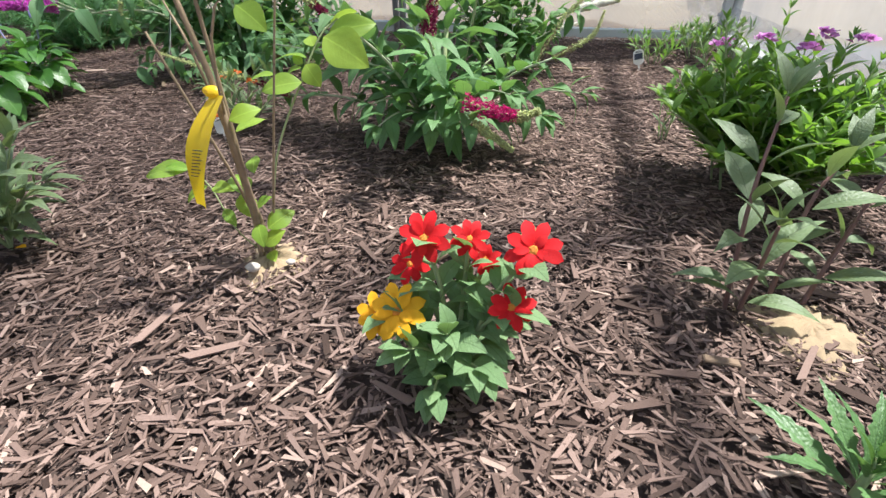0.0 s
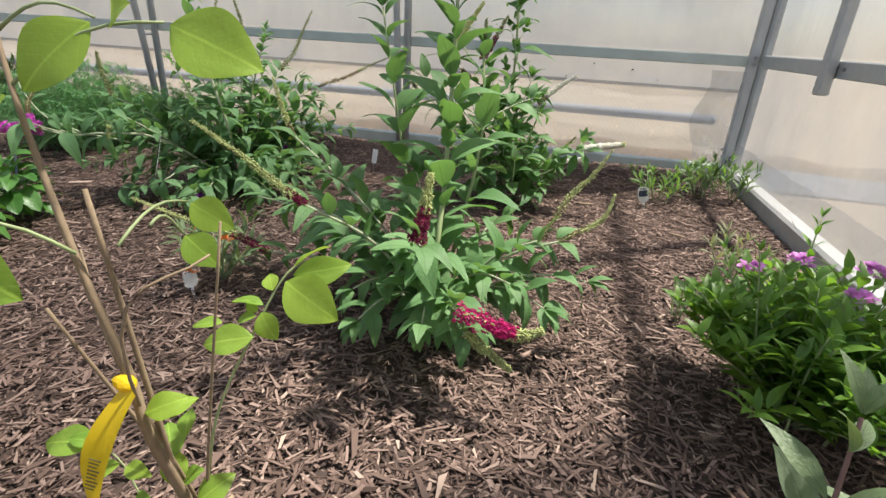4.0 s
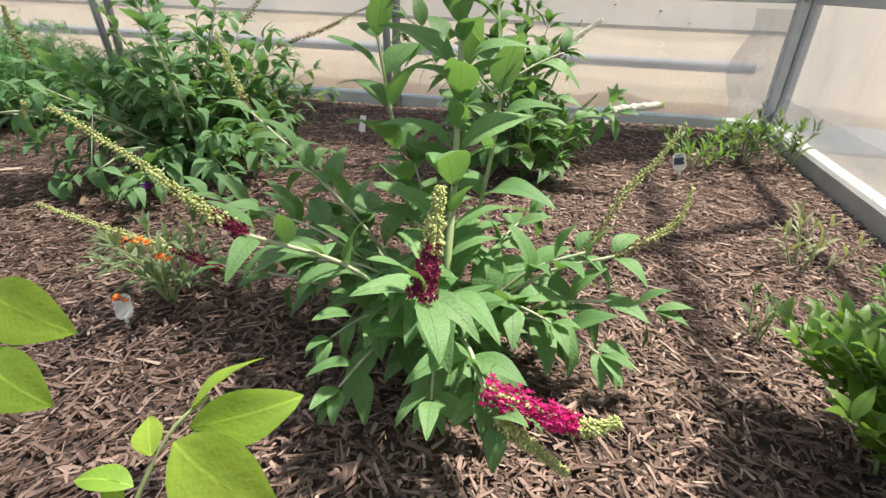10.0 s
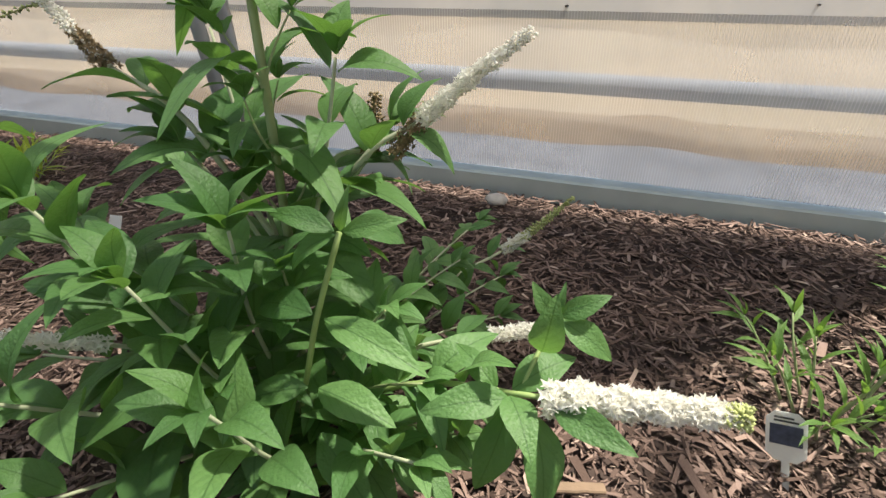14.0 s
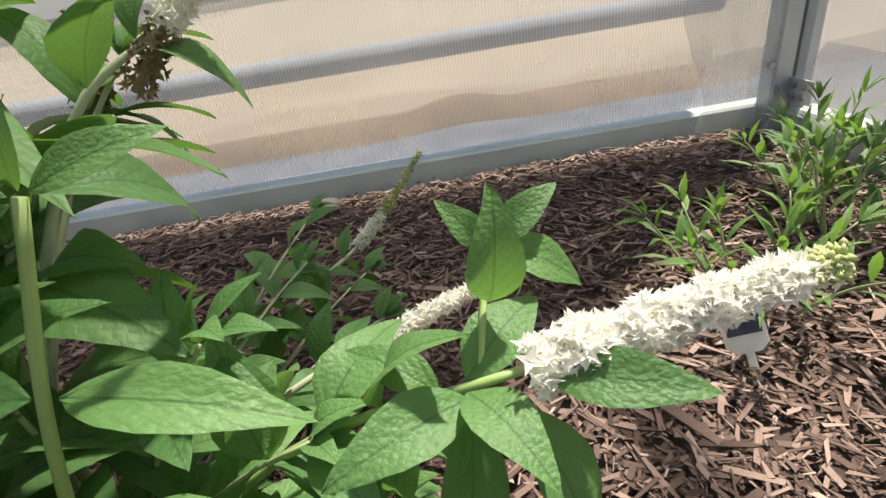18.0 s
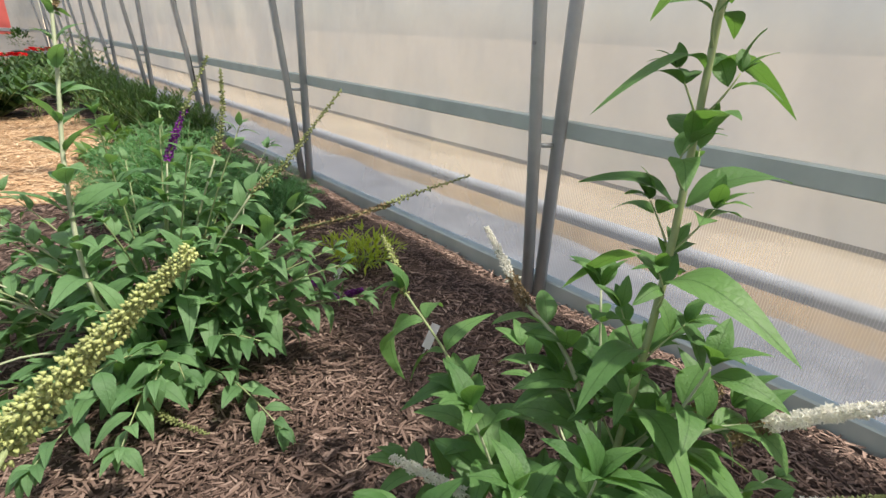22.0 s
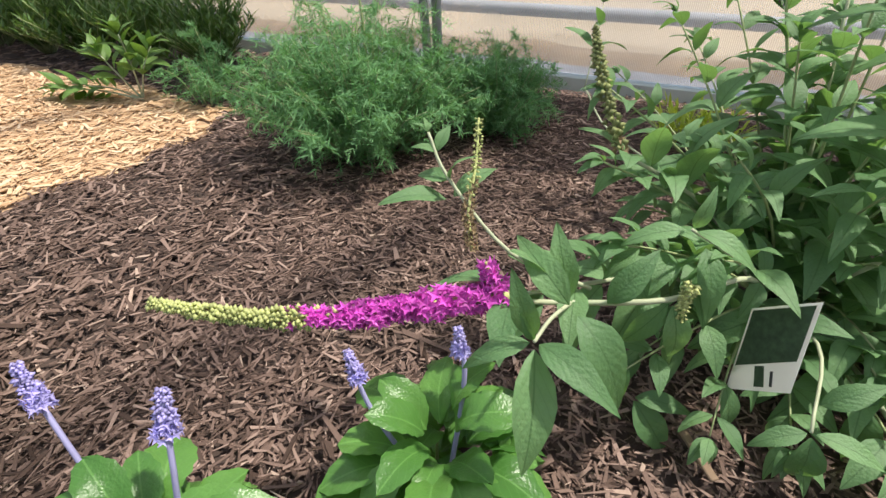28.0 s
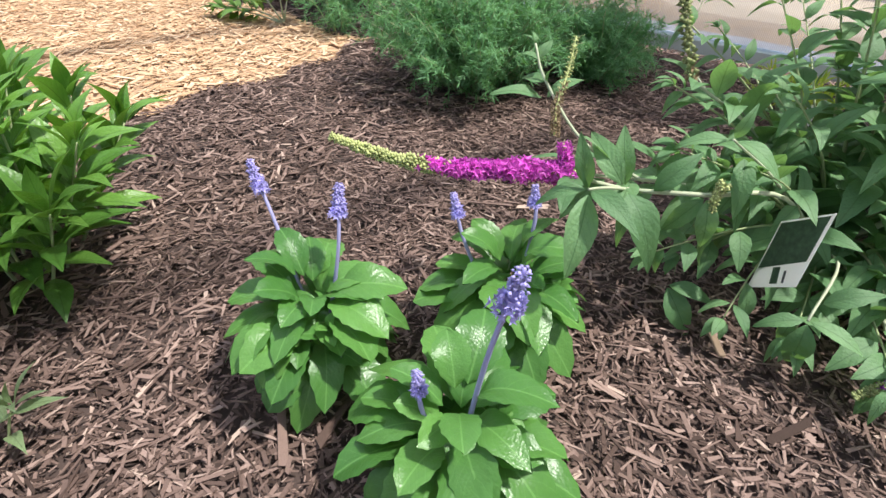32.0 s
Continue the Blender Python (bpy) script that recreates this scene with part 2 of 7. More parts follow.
M_FILM = sheet_mat("milky greenhouse film", 0.14, 0, (0.72, 0.72, 0.725))
M_POLY = sheet_mat("clear ribbed plastic sheet", 0.60, 85 * 3.14159)
def roof_mat(nt, out):
    """Fresh diffusing film: most light scatters through, a little passes straight."""
    tl = nd(nt, "BsdfTranslucent")
    tone = noise_tex(nt, texco(nt), 0.8, 4.0)
    nt.links.new(ramp(nt, tone, [(0.3, (0.50, 0.50, 0.49)), (0.7, (0.60, 0.60, 0.58))]), tl.inputs["Color"])
    tr = nd(nt, "BsdfTransparent", Color=rgb((0.9, 0.9, 0.9)))
    mx = nd(nt, "MixShader", Fac=0.66)
    nt.links.new(tl.outputs[0], mx.inputs[1])
    nt.links.new(tr.outputs[0], mx.inputs[2])
    nt.links.new(mx.outputs[0], out.inputs[0])


M_ROOF = mat("diffusing roof film", roof_mat)
M_ENDFILM = sheet_mat("clear end-wall film", 0.30, 0)

# ---------------------------------------------------------------- mesh helpers
RNG = random.Random(11)


def mesh_of(name, verts, faces, material, uvs=None, smooth=True):
    me = bpy.data.meshes.new(name)
    me.from_pydata([tuple(v) for v in verts], [], faces)
    if smooth:
        me.polygons.foreach_set("use_smooth", [True] * len(me.polygons))
    if uvs is not None:
        layer = me.uv_layers.new(name="UVMap")
        loops = np.zeros(len(me.loops), dtype=np.int32)
        me.loops.foreach_get("vertex_index", loops)
        layer.data.foreach_set("uv", np.asarray(uvs, dtype=np.float32)[loops].ravel())
    me.materials.append(material)
    me.update()
    return me


def thing(name, base, label, category, group="", kind=""):
    ob = new(name)
    ob.location = base
    return tagged(ob, label, category, group, kind)


def origin(ob):
    """World place of a thing, or of a part under it."""
    p = Vector(ob.location)
    while ob.parent:
        ob = ob.parent
        p = p + Vector(ob.location)
    return p


def part_me(name, me, parent, m=None, label=""):
    """Links mesh data as one part at the world pose m."""
    ob = new(name, me)
    ob.parent = parent
    o = origin(parent)
    ob.matrix_basis = Matrix.Translation(-o) @ (m if m is not None else Matrix())
    return tagged(ob, label)


def bm_mesh(name, bm, material, smooth=False):
    me = bpy.data.meshes.new(name)
    bm.to_mesh(me)
    bm.free()
    if smooth:
        me.polygons.foreach_set("use_smooth", [True] * len(me.polygons))
    me.materials.append(material)
    return me


def part(name, bm, material, parent, label="", smooth=False):
    return part_me(name, bm_mesh(name, bm, material, smooth), parent, None, label)


def box_bm(x0, y0, z0, x1, y1, z1, bevel=0.004, bm=None):
    bm = bm or bmesh.new()
    r = bmesh.ops.create_cube(bm, size=1.0)
    bmesh.ops.scale(bm, vec=(x1 - x0, y1 - y0, z1 - z0), verts=r["verts"])
    bmesh.ops.translate(bm, vec=((x0 + x1) / 2, (y0 + y1) / 2, (z0 + z1) / 2), verts=r["verts"])
    if bevel:
        es = list({e for v in r["verts"] for e in v.link_edges})
        bmesh.ops.bevel(bm, geom=es, offset=bevel, segments=1, affect="EDGES")
    return bm


def structure(name, bm, material, label, category, smooth=False):
    return tagged(new(name, bm_mesh(name, bm, material, smooth)), label, category, kind="structure")


def tube(points, radii, sides=6):
    """Vertices and faces of a round tube along points."""
    pts = [Vector(p) for p in points]
    verts, faces = [], []
    up = Vector((0.31, 0.17, 0.93))
    for i, p in enumerate(pts):
        d = (pts[min(i + 1, len(pts) - 1)] - pts[max(i - 1, 0)])
        d = d.normalized() if d.length > 1e-9 else Vector((0, 0, 1))
        a = d.cross(up if abs(d.dot(up)) < 0.95 else Vector((1, 0, 0))).normalized()
        b = d.cross(a)
        r = radii[i] if isinstance(radii, (list, tuple)) else radii
        for k in range(sides):
            an = 2 * math.pi * k / sides
            verts.append(p + (a * math.cos(an) + b * math.sin(an)) * r)
    for i in range(len(pts) - 1):
        for k in range(sides):
            k2 = (k + 1) % sides
            faces.append((i * sides + k, i * sides + k2, (i + 1) * sides + k2, (i + 1) * sides + k))
    n = len(verts)
    faces.append(tuple(range(sides - 1, -1, -1)))
    faces.append(tuple(range(n - sides, n)))
    return verts, faces


def tube_mesh(name, points, radii, material, sides=6):
    v, f = tube(points, radii, sides)
    return mesh_of(name, v, f, material)


def bend(p0, p1, sag, n=8, wobble=0.0, rng=RNG):
    """Points from p0 to p1 along an arch; sag > 0 lifts the middle."""
    p0, p1 = Vector(p0), Vector(p1)
    w = Vector((rng.uniform(-1, 1), rng.uniform(-1, 1), 0)) * wobble
    return [p0.lerp(p1, i / n) + (Vector((0, 0, sag)) + w) * math.sin(math.pi * i / n) for i in range(n + 1)]


def spline(points, n=6):
    """A smooth line through a few points."""
    p = [Vector(q) for q in points]
    if len(p) == 2:
        return [p[0].lerp(p[1], i / n) for i in range(n + 1)]
    q = [p[0] * 2 - p[1]] + p + [p[-1] * 2 - p[-2]]
    out = []
    for i in range(1, len(q) - 2):
        for k in range(n):
            t = k / n
            a, b, c, d = q[i - 1], q[i], q[i + 1], q[i + 2]
            out.append(0.5 * (2 * b + (c - a) * t + (2 * a - 5 * b + 4 * c - d) * t * t + (3 * b - a - 3 * c + d) * t ** 3))
    out.append(p[-1])
    return out


def leaf_mesh(name, material, width, widest=0.42, point=1.0, droop=0.25, fold=0.12, wave=0.0, teeth=0.0, rows=8, seed=1, petiole=0.06, cols=(-1, -0.5, 0, 0.5, 1)):
    """A leaf of length 1 along +x: blade with a folded midrib, drooping tip, wavy or toothed edge."""
    r = random.Random(seed)
    verts, uvs, faces = [], [], []
    twist = r.uniform(-0.15, 0.15)
    for i in range(rows + 1):
        t = i / rows
        if t < widest:
            w = math.sin(0.5 * math.pi * t / widest) ** 0.75
        else:
            s = (t - widest) / (1 - widest)
            w = max(0.0, math.cos(0.5 * math.pi * s)) ** point * (1 - 0.12 * math.sin(math.pi * s ** 2))
        w = max(w, 0.03 if t < 1 else 0.006) * width / 2
        x = petiole + (1 - petiole) * t
        z = 0.10 * math.sin(t * math.pi * 0.6) - droop * t ** 2
        x *= 1 - 0.25 * droop * t
        for c in cols:
            e = 1 + (teeth * (1 if i % 2 else -1) if abs(c) == 1 and 0 < i < rows else 0)
            y = c * w * e
            zz = z + (1.35 * abs(c) - 0.75 * c * c) * w * fold * 3.0 + wave * math.sin(t * 9 + c * 2 + seed) * abs(c) + twist * y * t
            verts.append((x, y, zz))
            uvs.append((t, 0.5 + 0.5 * c * min(1, w / (width / 2 + 1e-6) + 0.05)))
    for i in range(rows):
        for k in range(len(cols) - 1):
            a = i * len(cols) + k
            faces.append((a, a + len(cols), a + len(cols) + 1, a + 1))
    return mesh_of(name, verts, faces, material, uvs)


def aim(p, out_dir, size, roll=0.0, wide=1.0):
    """A pose that lays a leaf's +x along out_dir, its face up."""
    x = Vector(out_dir).normalized()
    z = Vector((0, 0, 1)) - x * x.z
    if z.length < 0.05:
        z = Vector((0.3, 0.9, 0)) - x * x.dot(Vector((0.3, 0.9, 0)))
    z.normalize()
    y = z.cross(x)
    m = Matrix((x, y, z)).transposed().to_4x4()
    m = m @ Matrix.Rotation(roll, 4, "X") @ Matrix.Diagonal((size, size * wide, size, 1))
    return Matrix.Translation(p) @ m


def leaves_on(plant, path, leaves, size, start=0.12, step=0.05, lift=0.25, tip_scale=0.45, mode="pair", name="leaf", rng=RNG, base_scale=0.8, spread=1.0, limit=None, end_tuft=True, droop_by=0.0):
    """Leaves along a stem path: pairs that turn a quarter each node, or one by one."""
    pts = [Vector(p) for p in path]
    lens = [0.0]
    for a, b in zip(pts, pts[1:]):
        lens.append(lens[-1] + (b - a).length)
    total = lens[-1]
    s = total * start
    node = rng.randint(0, 1)
    made = 0
    az = rng.uniform(0, 6.28)
    while s < total:
        i = max(k for k in range(len(lens)) if lens[k] <= s + 1e-9)
        i = min(i, len(pts) - 2)
        f = (s - lens[i]) / max(1e-6, lens[i + 1] - lens[i])
        p, d = pts[i].lerp(pts[i + 1], f), (pts[i + 1] - pts[i]).normalized()
        a = d.cross(Vector((0, 0, 1)))
        a = a.normalized() if a.length > 0.15 else Vector((math.cos(az), math.sin(az), 0))
        b = a.cross(d)
        u = s / total
        sz = size * (base_scale + (1 - base_scale) * min(1, u * 2.2)) * (1 - (1 - tip_scale) * max(0, (u - 0.55) / 0.45))
        angs = {"pair": (0, math.pi), "one": (0,), "whorl": (0, 2.09, 4.19)}[mode]
        turn = (node % 2) * math.pi / 2 + rng.uniform(-0.55, 0.55) if mode == "pair" else node * 2.4 + rng.uniform(-0.3, 0.3)
        for q in angs:
            w = a * math.cos(q + turn) + b * math.sin(q + turn)
            o = w * spread + d * (0.45 + 0.5 * u) + Vector((0, 0, lift - droop_by * (1 - u)))
            z = sz * rng.uniform(0.82, 1.15)
            part_me(name, rng.choice(leaves), plant, aim(p, o, z, rng.uniform(-0.35, 0.35), rng.uniform(0.88, 1.1)))
            made += 1
            if limit and made >= limit:
                return made
        node += 1
        s += step * (1.1 - 0.45 * u) * rng.uniform(0.85, 1.15)
    if end_tuft:
        d = (pts[-1] - pts[-2]).normalized()
        for k in range(4):
            an = k * math.pi / 2 + rng.uniform(-0.3, 0.3)
            a = d.cross(Vector((0.2, 0.1, 1))).normalized()
            b = a.cross(d)
            o = d * 1.1 + (a * math.cos(an) + b * math.sin(an)) * 0.55
            part_me(name, rng.choice(leaves), plant, aim(pts[-1], o, size * max(tip_scale, 0.5) * rng.uniform(0.7, 1.0), 0))
            made += 1
    return made


def spike_meshes(name, path, r0, r1, count, m_petal, m_bud, split=0.62, petal=0.006, seed=3):
    """A flower spike along path: open four-lobed florets up to split, then tight buds to the tip."""
    r = random.Random(seed)
    pts = spline(path, 8)
    fv, ff, bv, bf = [], [], [], []
    n = len(pts) - 1
    for i in range(count):
        u = (i + r.random()) / count
        k = min(n - 1, int(u * n))
        p = pts[k].lerp(pts[k + 1], u * n - k)
        d = (pts[k + 1] - pts[k]).normalized()
        a = d.cross(Vector((0.3, 0.2, 0.9))).normalized()
        b = a.cross(d)
        an = i * 2.399 + r.uniform(-0.3, 0.3)
        o = (a * math.cos(an) + b * math.sin(an)).normalized()
        rad = (r0 + (r1 - r0) * u) * r.uniform(0.55, 1.2) * (1 + 0.12 * math.sin(u * 31 + seed))
        c = p + o * rad
        side = d.cross(o).normalized()
        if u < split + r.uniform(-0.1, 0.06):
            s = petal * r.uniform(0.85, 1.35)
            tw = r.uniform(0, 1.5)
            d2 = Vector((r.uniform(-1, 1), r.uniform(-1, 1), r.uniform(-1, 1))) * 0.35
            o = (o + d2).normalized()
            side = d.cross(o).normalized()
            h = len(fv)
            fv.append(c - o * s * 0.4)
            for q in range(8):
                e = tw + q * math.pi / 4
                rr = s if q % 2 == 0 else s * 0.38
                fv.append(c + (d * math.cos(e) + side * math.sin(e)) * rr + o * (s * 0.25 if q % 2 == 0 else 0))
            ff += [(h, h + 1 + q, h + 1 + (q + 1) % 8) for q in range(8)]
        else:
            s = petal * 0.55 * r.uniform(0.7, 1.2) * (1.1 - 0.4 * u)
            h = len(bv)
            bv += [c + o * s * 1.5, c - o * s, c + d * s, c - d * s, c + side * s, c - side * s]
            for x, y in ((2, 4), (4, 3), (3, 5), (5, 2)):
                bf += [(h, h + x, h + y), (h + 1, h + y, h + x)]
    # core stalk
    h = len(bv)
    cv, cf = tube(pts, [max(0.0015, (r0 + (r1 - r0) * i / n) * 0.32) for i in range(n + 1)], 6)
    bv += cv
    bf += [tuple(h + q for q in f) for f in cf]
    fl = mesh_of(name, fv, ff, m_petal, smooth=False) if ff else None
    return fl, mesh_of(name + " buds", bv, bf, m_bud)


def flower_spike(plant, path, r0, r1, count, m_petal, m_bud, split=0.62, petal=0.006, seed=3, label=""):
    fl, bu = spike_meshes("flower spike", path, r0, r1, count, m_petal, m_bud, split, petal, seed)
    if fl:
        part_me("flower_spike", fl, plant, None, label)
        part_me("bud_tip", bu, plant)
    else:
        part_me("bud_spike", bu, plant, None, "spent or unopened green flower spike")


def stem(plant, path, r0, r1, material=M_STEM, sides=6, name="stem"):
    n = len(path) - 1
    part_me(name, tube_mesh(name, path, [r0 + (r1 - r0) * i / n for i in range(n + 1)], material, sides), plant)


# ---------------------------------------------------------------- ground
def height(x, y):
    """Gentle unevenness of the bed."""
    heap = 0.028 * min(1.0, max(0.0, (y - 6.45) / 0.35))
    return 0.009 * math.sin(x * 2.1 + 0.5) * math.cos(y * 1.7) + 0.006 * math.sin(x * 5.3 + y * 3.1) + heap


WALL_Y, WALL_X = 6.93, 1.40
bm = bmesh.new()
bmesh.ops.create_grid(bm, x_segments=2, y_segments=2, size=900)
bmesh.ops.translate(bm, vec=(0, 0, -0.06), verts=bm.verts)
structure("ground", bm, M_SAND, "sunlit pale sandy ground outside the greenhouse", "ground")
bm = box_bm(-20, WALL_Y + 0.03, -0.07, 3.2, WALL_Y + 0.78, -0.045, 0.004)
structure("ground_cloth", bm, M_FABRIC, "grey woven ground cloth strip along the wall outside", "ground cloth")

bank_v, bank_f = [], []
for i in range(241):
    bx = -14.0 + 17.2 * i / 240
    n1 = noise.noise(Vector((bx * 2.3, 0.0, 4.0)))
    for dy, dz in ((-0.10, 0.0), (-0.03, 0.045), (0.06, 0.06), (0.22, 0.03), (0.45, -0.02)):
        bank_v.append((bx, WALL_Y + 0.78 + dy + 0.07 * n1, -0.05 + dz * (1.0 + 0.8 * n1)))
for i in range(240):
    for k in range(4):
        bank_f.append((i * 5 + k, i * 5 + k + 5, i * 5 + k + 6, i * 5 + k + 1))
tagged(new("ground_bank", mesh_of("sand bank", bank_v, bank_f, M_BANK)), "low crumbling bank of brown sand at the cloth's edge", "sand bank", kind="structure")


def sheet_grid(name, x0, x1, y0, y1, nx, ny, z, material, label, category):
    v = [(x0 + (x1 - x0) * i / nx, y0 + (y1 - y0) * j / ny, 0) for j in range(ny + 1) for i in range(nx + 1)]
    v = [(x, y, z + height(x, y)) for x, y, _ in v]
    f = [(j * (nx + 1) + i, j * (nx + 1) + i + 1, (j + 1) * (nx + 1) + i + 1, (j + 1) * (nx + 1) + i) for j in range(ny) for i in range(nx)]
    return tagged(new(name, mesh_of(name, v, f, material)), label, category, kind="structure")


bed = sheet_grid("floor", -17.0, WALL_X - 0.02, -2.4, WALL_Y - 0.03, 120, 60, -0.012, M_SOIL, "dark brown soil under shredded mulch", "garden bed")


def chip_arrays(n, region, size, rng, skip=None, lift=0.011):
    """Vertices (n, 8, 3) of wood chips: flat tapered slivers lying at all angles."""
    x0, x1, y0, y1 = region
    x, y = rng.uniform(x0, x1, n), rng.uniform(y0, y1, n)
    if skip is not None:
        keep = ~skip(x, y)
        x, y = x[keep], y[keep]
        n = len(x)
    ln = size * np.clip(rng.lognormal(-0.3, 0.70, n), 0.16, 2.7)
    wd = np.clip(ln * rng.uniform(0.12, 0.55, n), size * 0.08, size * 0.42)
    th = wd * rng.uniform(0.06, 0.16, n)
    yaw, tilt, roll = rng.uniform(0, 2 * np.pi, n), rng.normal(0, 0.07, n), rng.normal(0, 0.15, n)
    z = 0.009 * np.sin(x * 2.1 + 0.5) * np.cos(y * 1.7) + 0.006 * np.sin(x * 5.3 + y * 3.1) + rng.uniform(0, lift, n)
    z += 0.028 * np.clip((y - 6.45) / 0.35, 0, 1)
    t1, t2 = rng.uniform(0.1, 1.0, n), rng.uniform(0.25, 1.0, n)
    sk = rng.uniform(-0.9, 0.9, n)
    loc = np.zeros((n, 8, 3))
    for k, (sx, sy, sz) in enumerate([(-1, -1, 0), (1, -1, 0), (1, 1, 0), (-1, 1, 0), (-1, -1, 1), (1, -1, 1), (1, 1, 1), (-1, 1, 1)]):
        e = np.where(sx < 0, t1, t2)
        loc[:, k, 0] = sx * ln / 2 + sy * sk * wd * 0.5
        loc[:, k, 1] = sy * wd / 2 * e
        loc[:, k, 2] = sz * th
    cy, sy_, ct, st, cr, sr = np.cos(yaw), np.sin(yaw), np.cos(tilt), np.sin(tilt), np.cos(roll), np.sin(roll)
    X, Y, Z = loc[..., 0], loc[..., 1], loc[..., 2]
    Y, Z = Y * cr[:, None] - Z * sr[:, None], Y * sr[:, None] + Z * cr[:, None]
    X, Z = X * ct[:, None] + Z * st[:, None], -X * st[:, None] + Z * ct[:, None]
    X, Y = X * cy[:, None] - Y * sy_[:, None], X * sy_[:, None] + Y * cy[:, None]
    return np.stack([X + x[:, None], Y + y[:, None], Z + z[:, None]], -1)


CHIP_FACES = np.array([(4, 5, 6, 7), (0, 1, 5, 4), (1, 2, 6, 5), (2, 3, 7, 6)])


def chips(name, arrays, material, parent, label):
    v = np.concatenate(arrays)
    n = len(v)
    f = (CHIP_FACES[None] + 8 * np.arange(n)[:, None, None]).reshape(-1, 4)
    me = bpy.data.meshes.new(name)
    me.vertices.add(n * 8)
    me.vertices.foreach_set("co", v.reshape(-1))
    me.loops.add(len(f) * 4)
    me.loops.foreach_set("vertex_index", f.reshape(-1))
    me.polygons.add(len(f))
    me.polygons.foreach_set("loop_start", np.arange(0, len(f) * 4, 4))
    me.polygons.foreach_set("use_smooth", [False] * len(f))
    me.update(calc_edges=True)
    me.materials.append(material)
    ob = new(name, me)
    ob.parent = parent
    return tagged(ob, label, kind="stuff")


# ---------------------------------------------------------------- greenhouse
SIDE_H, RIDGE = 2.95, 5.7


def arc_profile(inset=0.0):
    """The hoop's outline from the back wall over the ridge to the front wall, as (y, z)."""
    y_b, y_f = WALL_Y - inset, -2.5 + inset
    mid = (y_b + y_f) / 2
    half = y_b - mid
    rise = [(half * (1 - k / 6), SIDE_H + (RIDGE - SIDE_H - inset) * (k / 6) ** 0.8) for k in range(1, 6)]
    out = [(y_b, 0.0), (y_b, 1.0), (y_b, 1.8), (y_b, SIDE_H)]
    out += [(mid + d, z) for d, z in rise] + [(mid, RIDGE - inset)] + [(mid - d, z) for d, z in reversed(rise)]
    return out + [(y_f, SIDE_H), (y_f, 1.8), (y_f, 1.0), (y_f, 0.0)]


def wall_sheet(name, outline, x0, x1, material, label, category, seg=24, slack_amp=0.0):
    """A thin sheet along x that follows (y, z) outline points, slightly slack between bows."""
    v, f = [], []
    m = len(outline)
    for i in range(seg + 1):
        x = x0 + (x1 - x0) * i / seg
        slack = 0.0 if slack_amp else 0.006 * math.sin(i * 1.7)
        v += [(x, y + slack + slack_amp * min(1.0, max(0.0, (z - 0.5) / 0.35)) * abs(noise.noise(Vector((x * 1.6 + z * 0.7, z * 1.1, 2.0))) + 0.5 * noise.noise(Vector((x * 5.0 - z * 2.0, z * 1.8, 5.0)))), z) for y, z in outline]
    for i in range(seg):
        for k in range(m - 1):
            a = i * m + k
            f.append((a, a + 1, a + m + 1, a + m))
    ob = tagged(new(name, mesh_of(name, v, f, material)), label, category, kind="structure")
    ob.visible_shadow = False
    return ob


X_FAR = -17.0
prof = arc_profile()
wall_sheet("wall_north", [(WALL_Y + 0.012, 0.09), (WALL_Y + 0.012, 0.28), (WALL_Y + 0.012, 0.52)], X_FAR, WALL_X, M_POLY, "clear ribbed plastic sheet along the foot of the wall", "greenhouse wall", 60)
upper = wall_sheet("wall_north_upper", [(WALL_Y + 0.022, 0.50 + (SIDE_H - 0.50) * k / 16) for k in range(17)], X_FAR, WALL_X, M_FILM, "milky translucent greenhouse film, slack and wrinkled between bows", "greenhouse wall", 240, 0.05)
upper.visible_shadow = True
roof = wall_sheet("ceiling", [p for p in prof if p[1] >= SIDE_H], X_FAR, WALL_X + 0.02, M_ROOF, "milky translucent film roof over curved bows", "greenhouse roof")
roof.visible_shadow = True
wall_sheet("wall_south", [(-2.5, 0.0), (-2.5, 0.9), (-2.5, 1.8), (-2.5, SIDE_H)], X_FAR, WALL_X, M_FILM, "milky translucent greenhouse film wall", "greenhouse wall")


def gable(name, x, material, label):
    v = [(x, y, z) for y, z in prof]
    n = len(v)
    v.append((x, 2.2, 0.0))
    f = [(k, k + 1, n) for k in range(n - 1)]
    ob = tagged(new(name, mesh_of(name, v, f, material, smooth=False)), label, "greenhouse wall", kind="structure")
    ob.visible_shadow = False


gable("wall_east", WALL_X + 0.02, M_ENDFILM, "clear plastic film end wall, slightly wavy")
gable("wall_west", X_FAR, M_FILM, "milky film end wall far off")

# girts, rails and sills of the long wall
bm = box_bm(X_FAR, WALL_Y - 0.035, 0.645, WALL_X - 0.03, WALL_Y - 0.002, 0.705, 0.005)
structure("trim_girt", bm, M_BOARD, "galvanised steel girt rail along the wall", "rail")
bm = box_bm(X_FAR, WALL_Y - 0.03, -0.03, WALL_X - 0.05, WALL_Y + 0.025, 0.088, 0.006)
structure("baseboard", bm, M_BOARD, "green-grey base rail along the wall foot", "base rail")
rail = tube_mesh("roll pipe", [(X_FAR, WALL_Y + 0.07, 0.335), (-8, WALL_Y + 0.07, 0.335), (WALL_X - 0.15, WALL_Y + 0.07, 0.335)], 0.028, M_PIPE, 12)
tagged(new("trim_roll_pipe", rail), "steel roll-up pipe behind the clear sheet", "pipe", kind="structure")

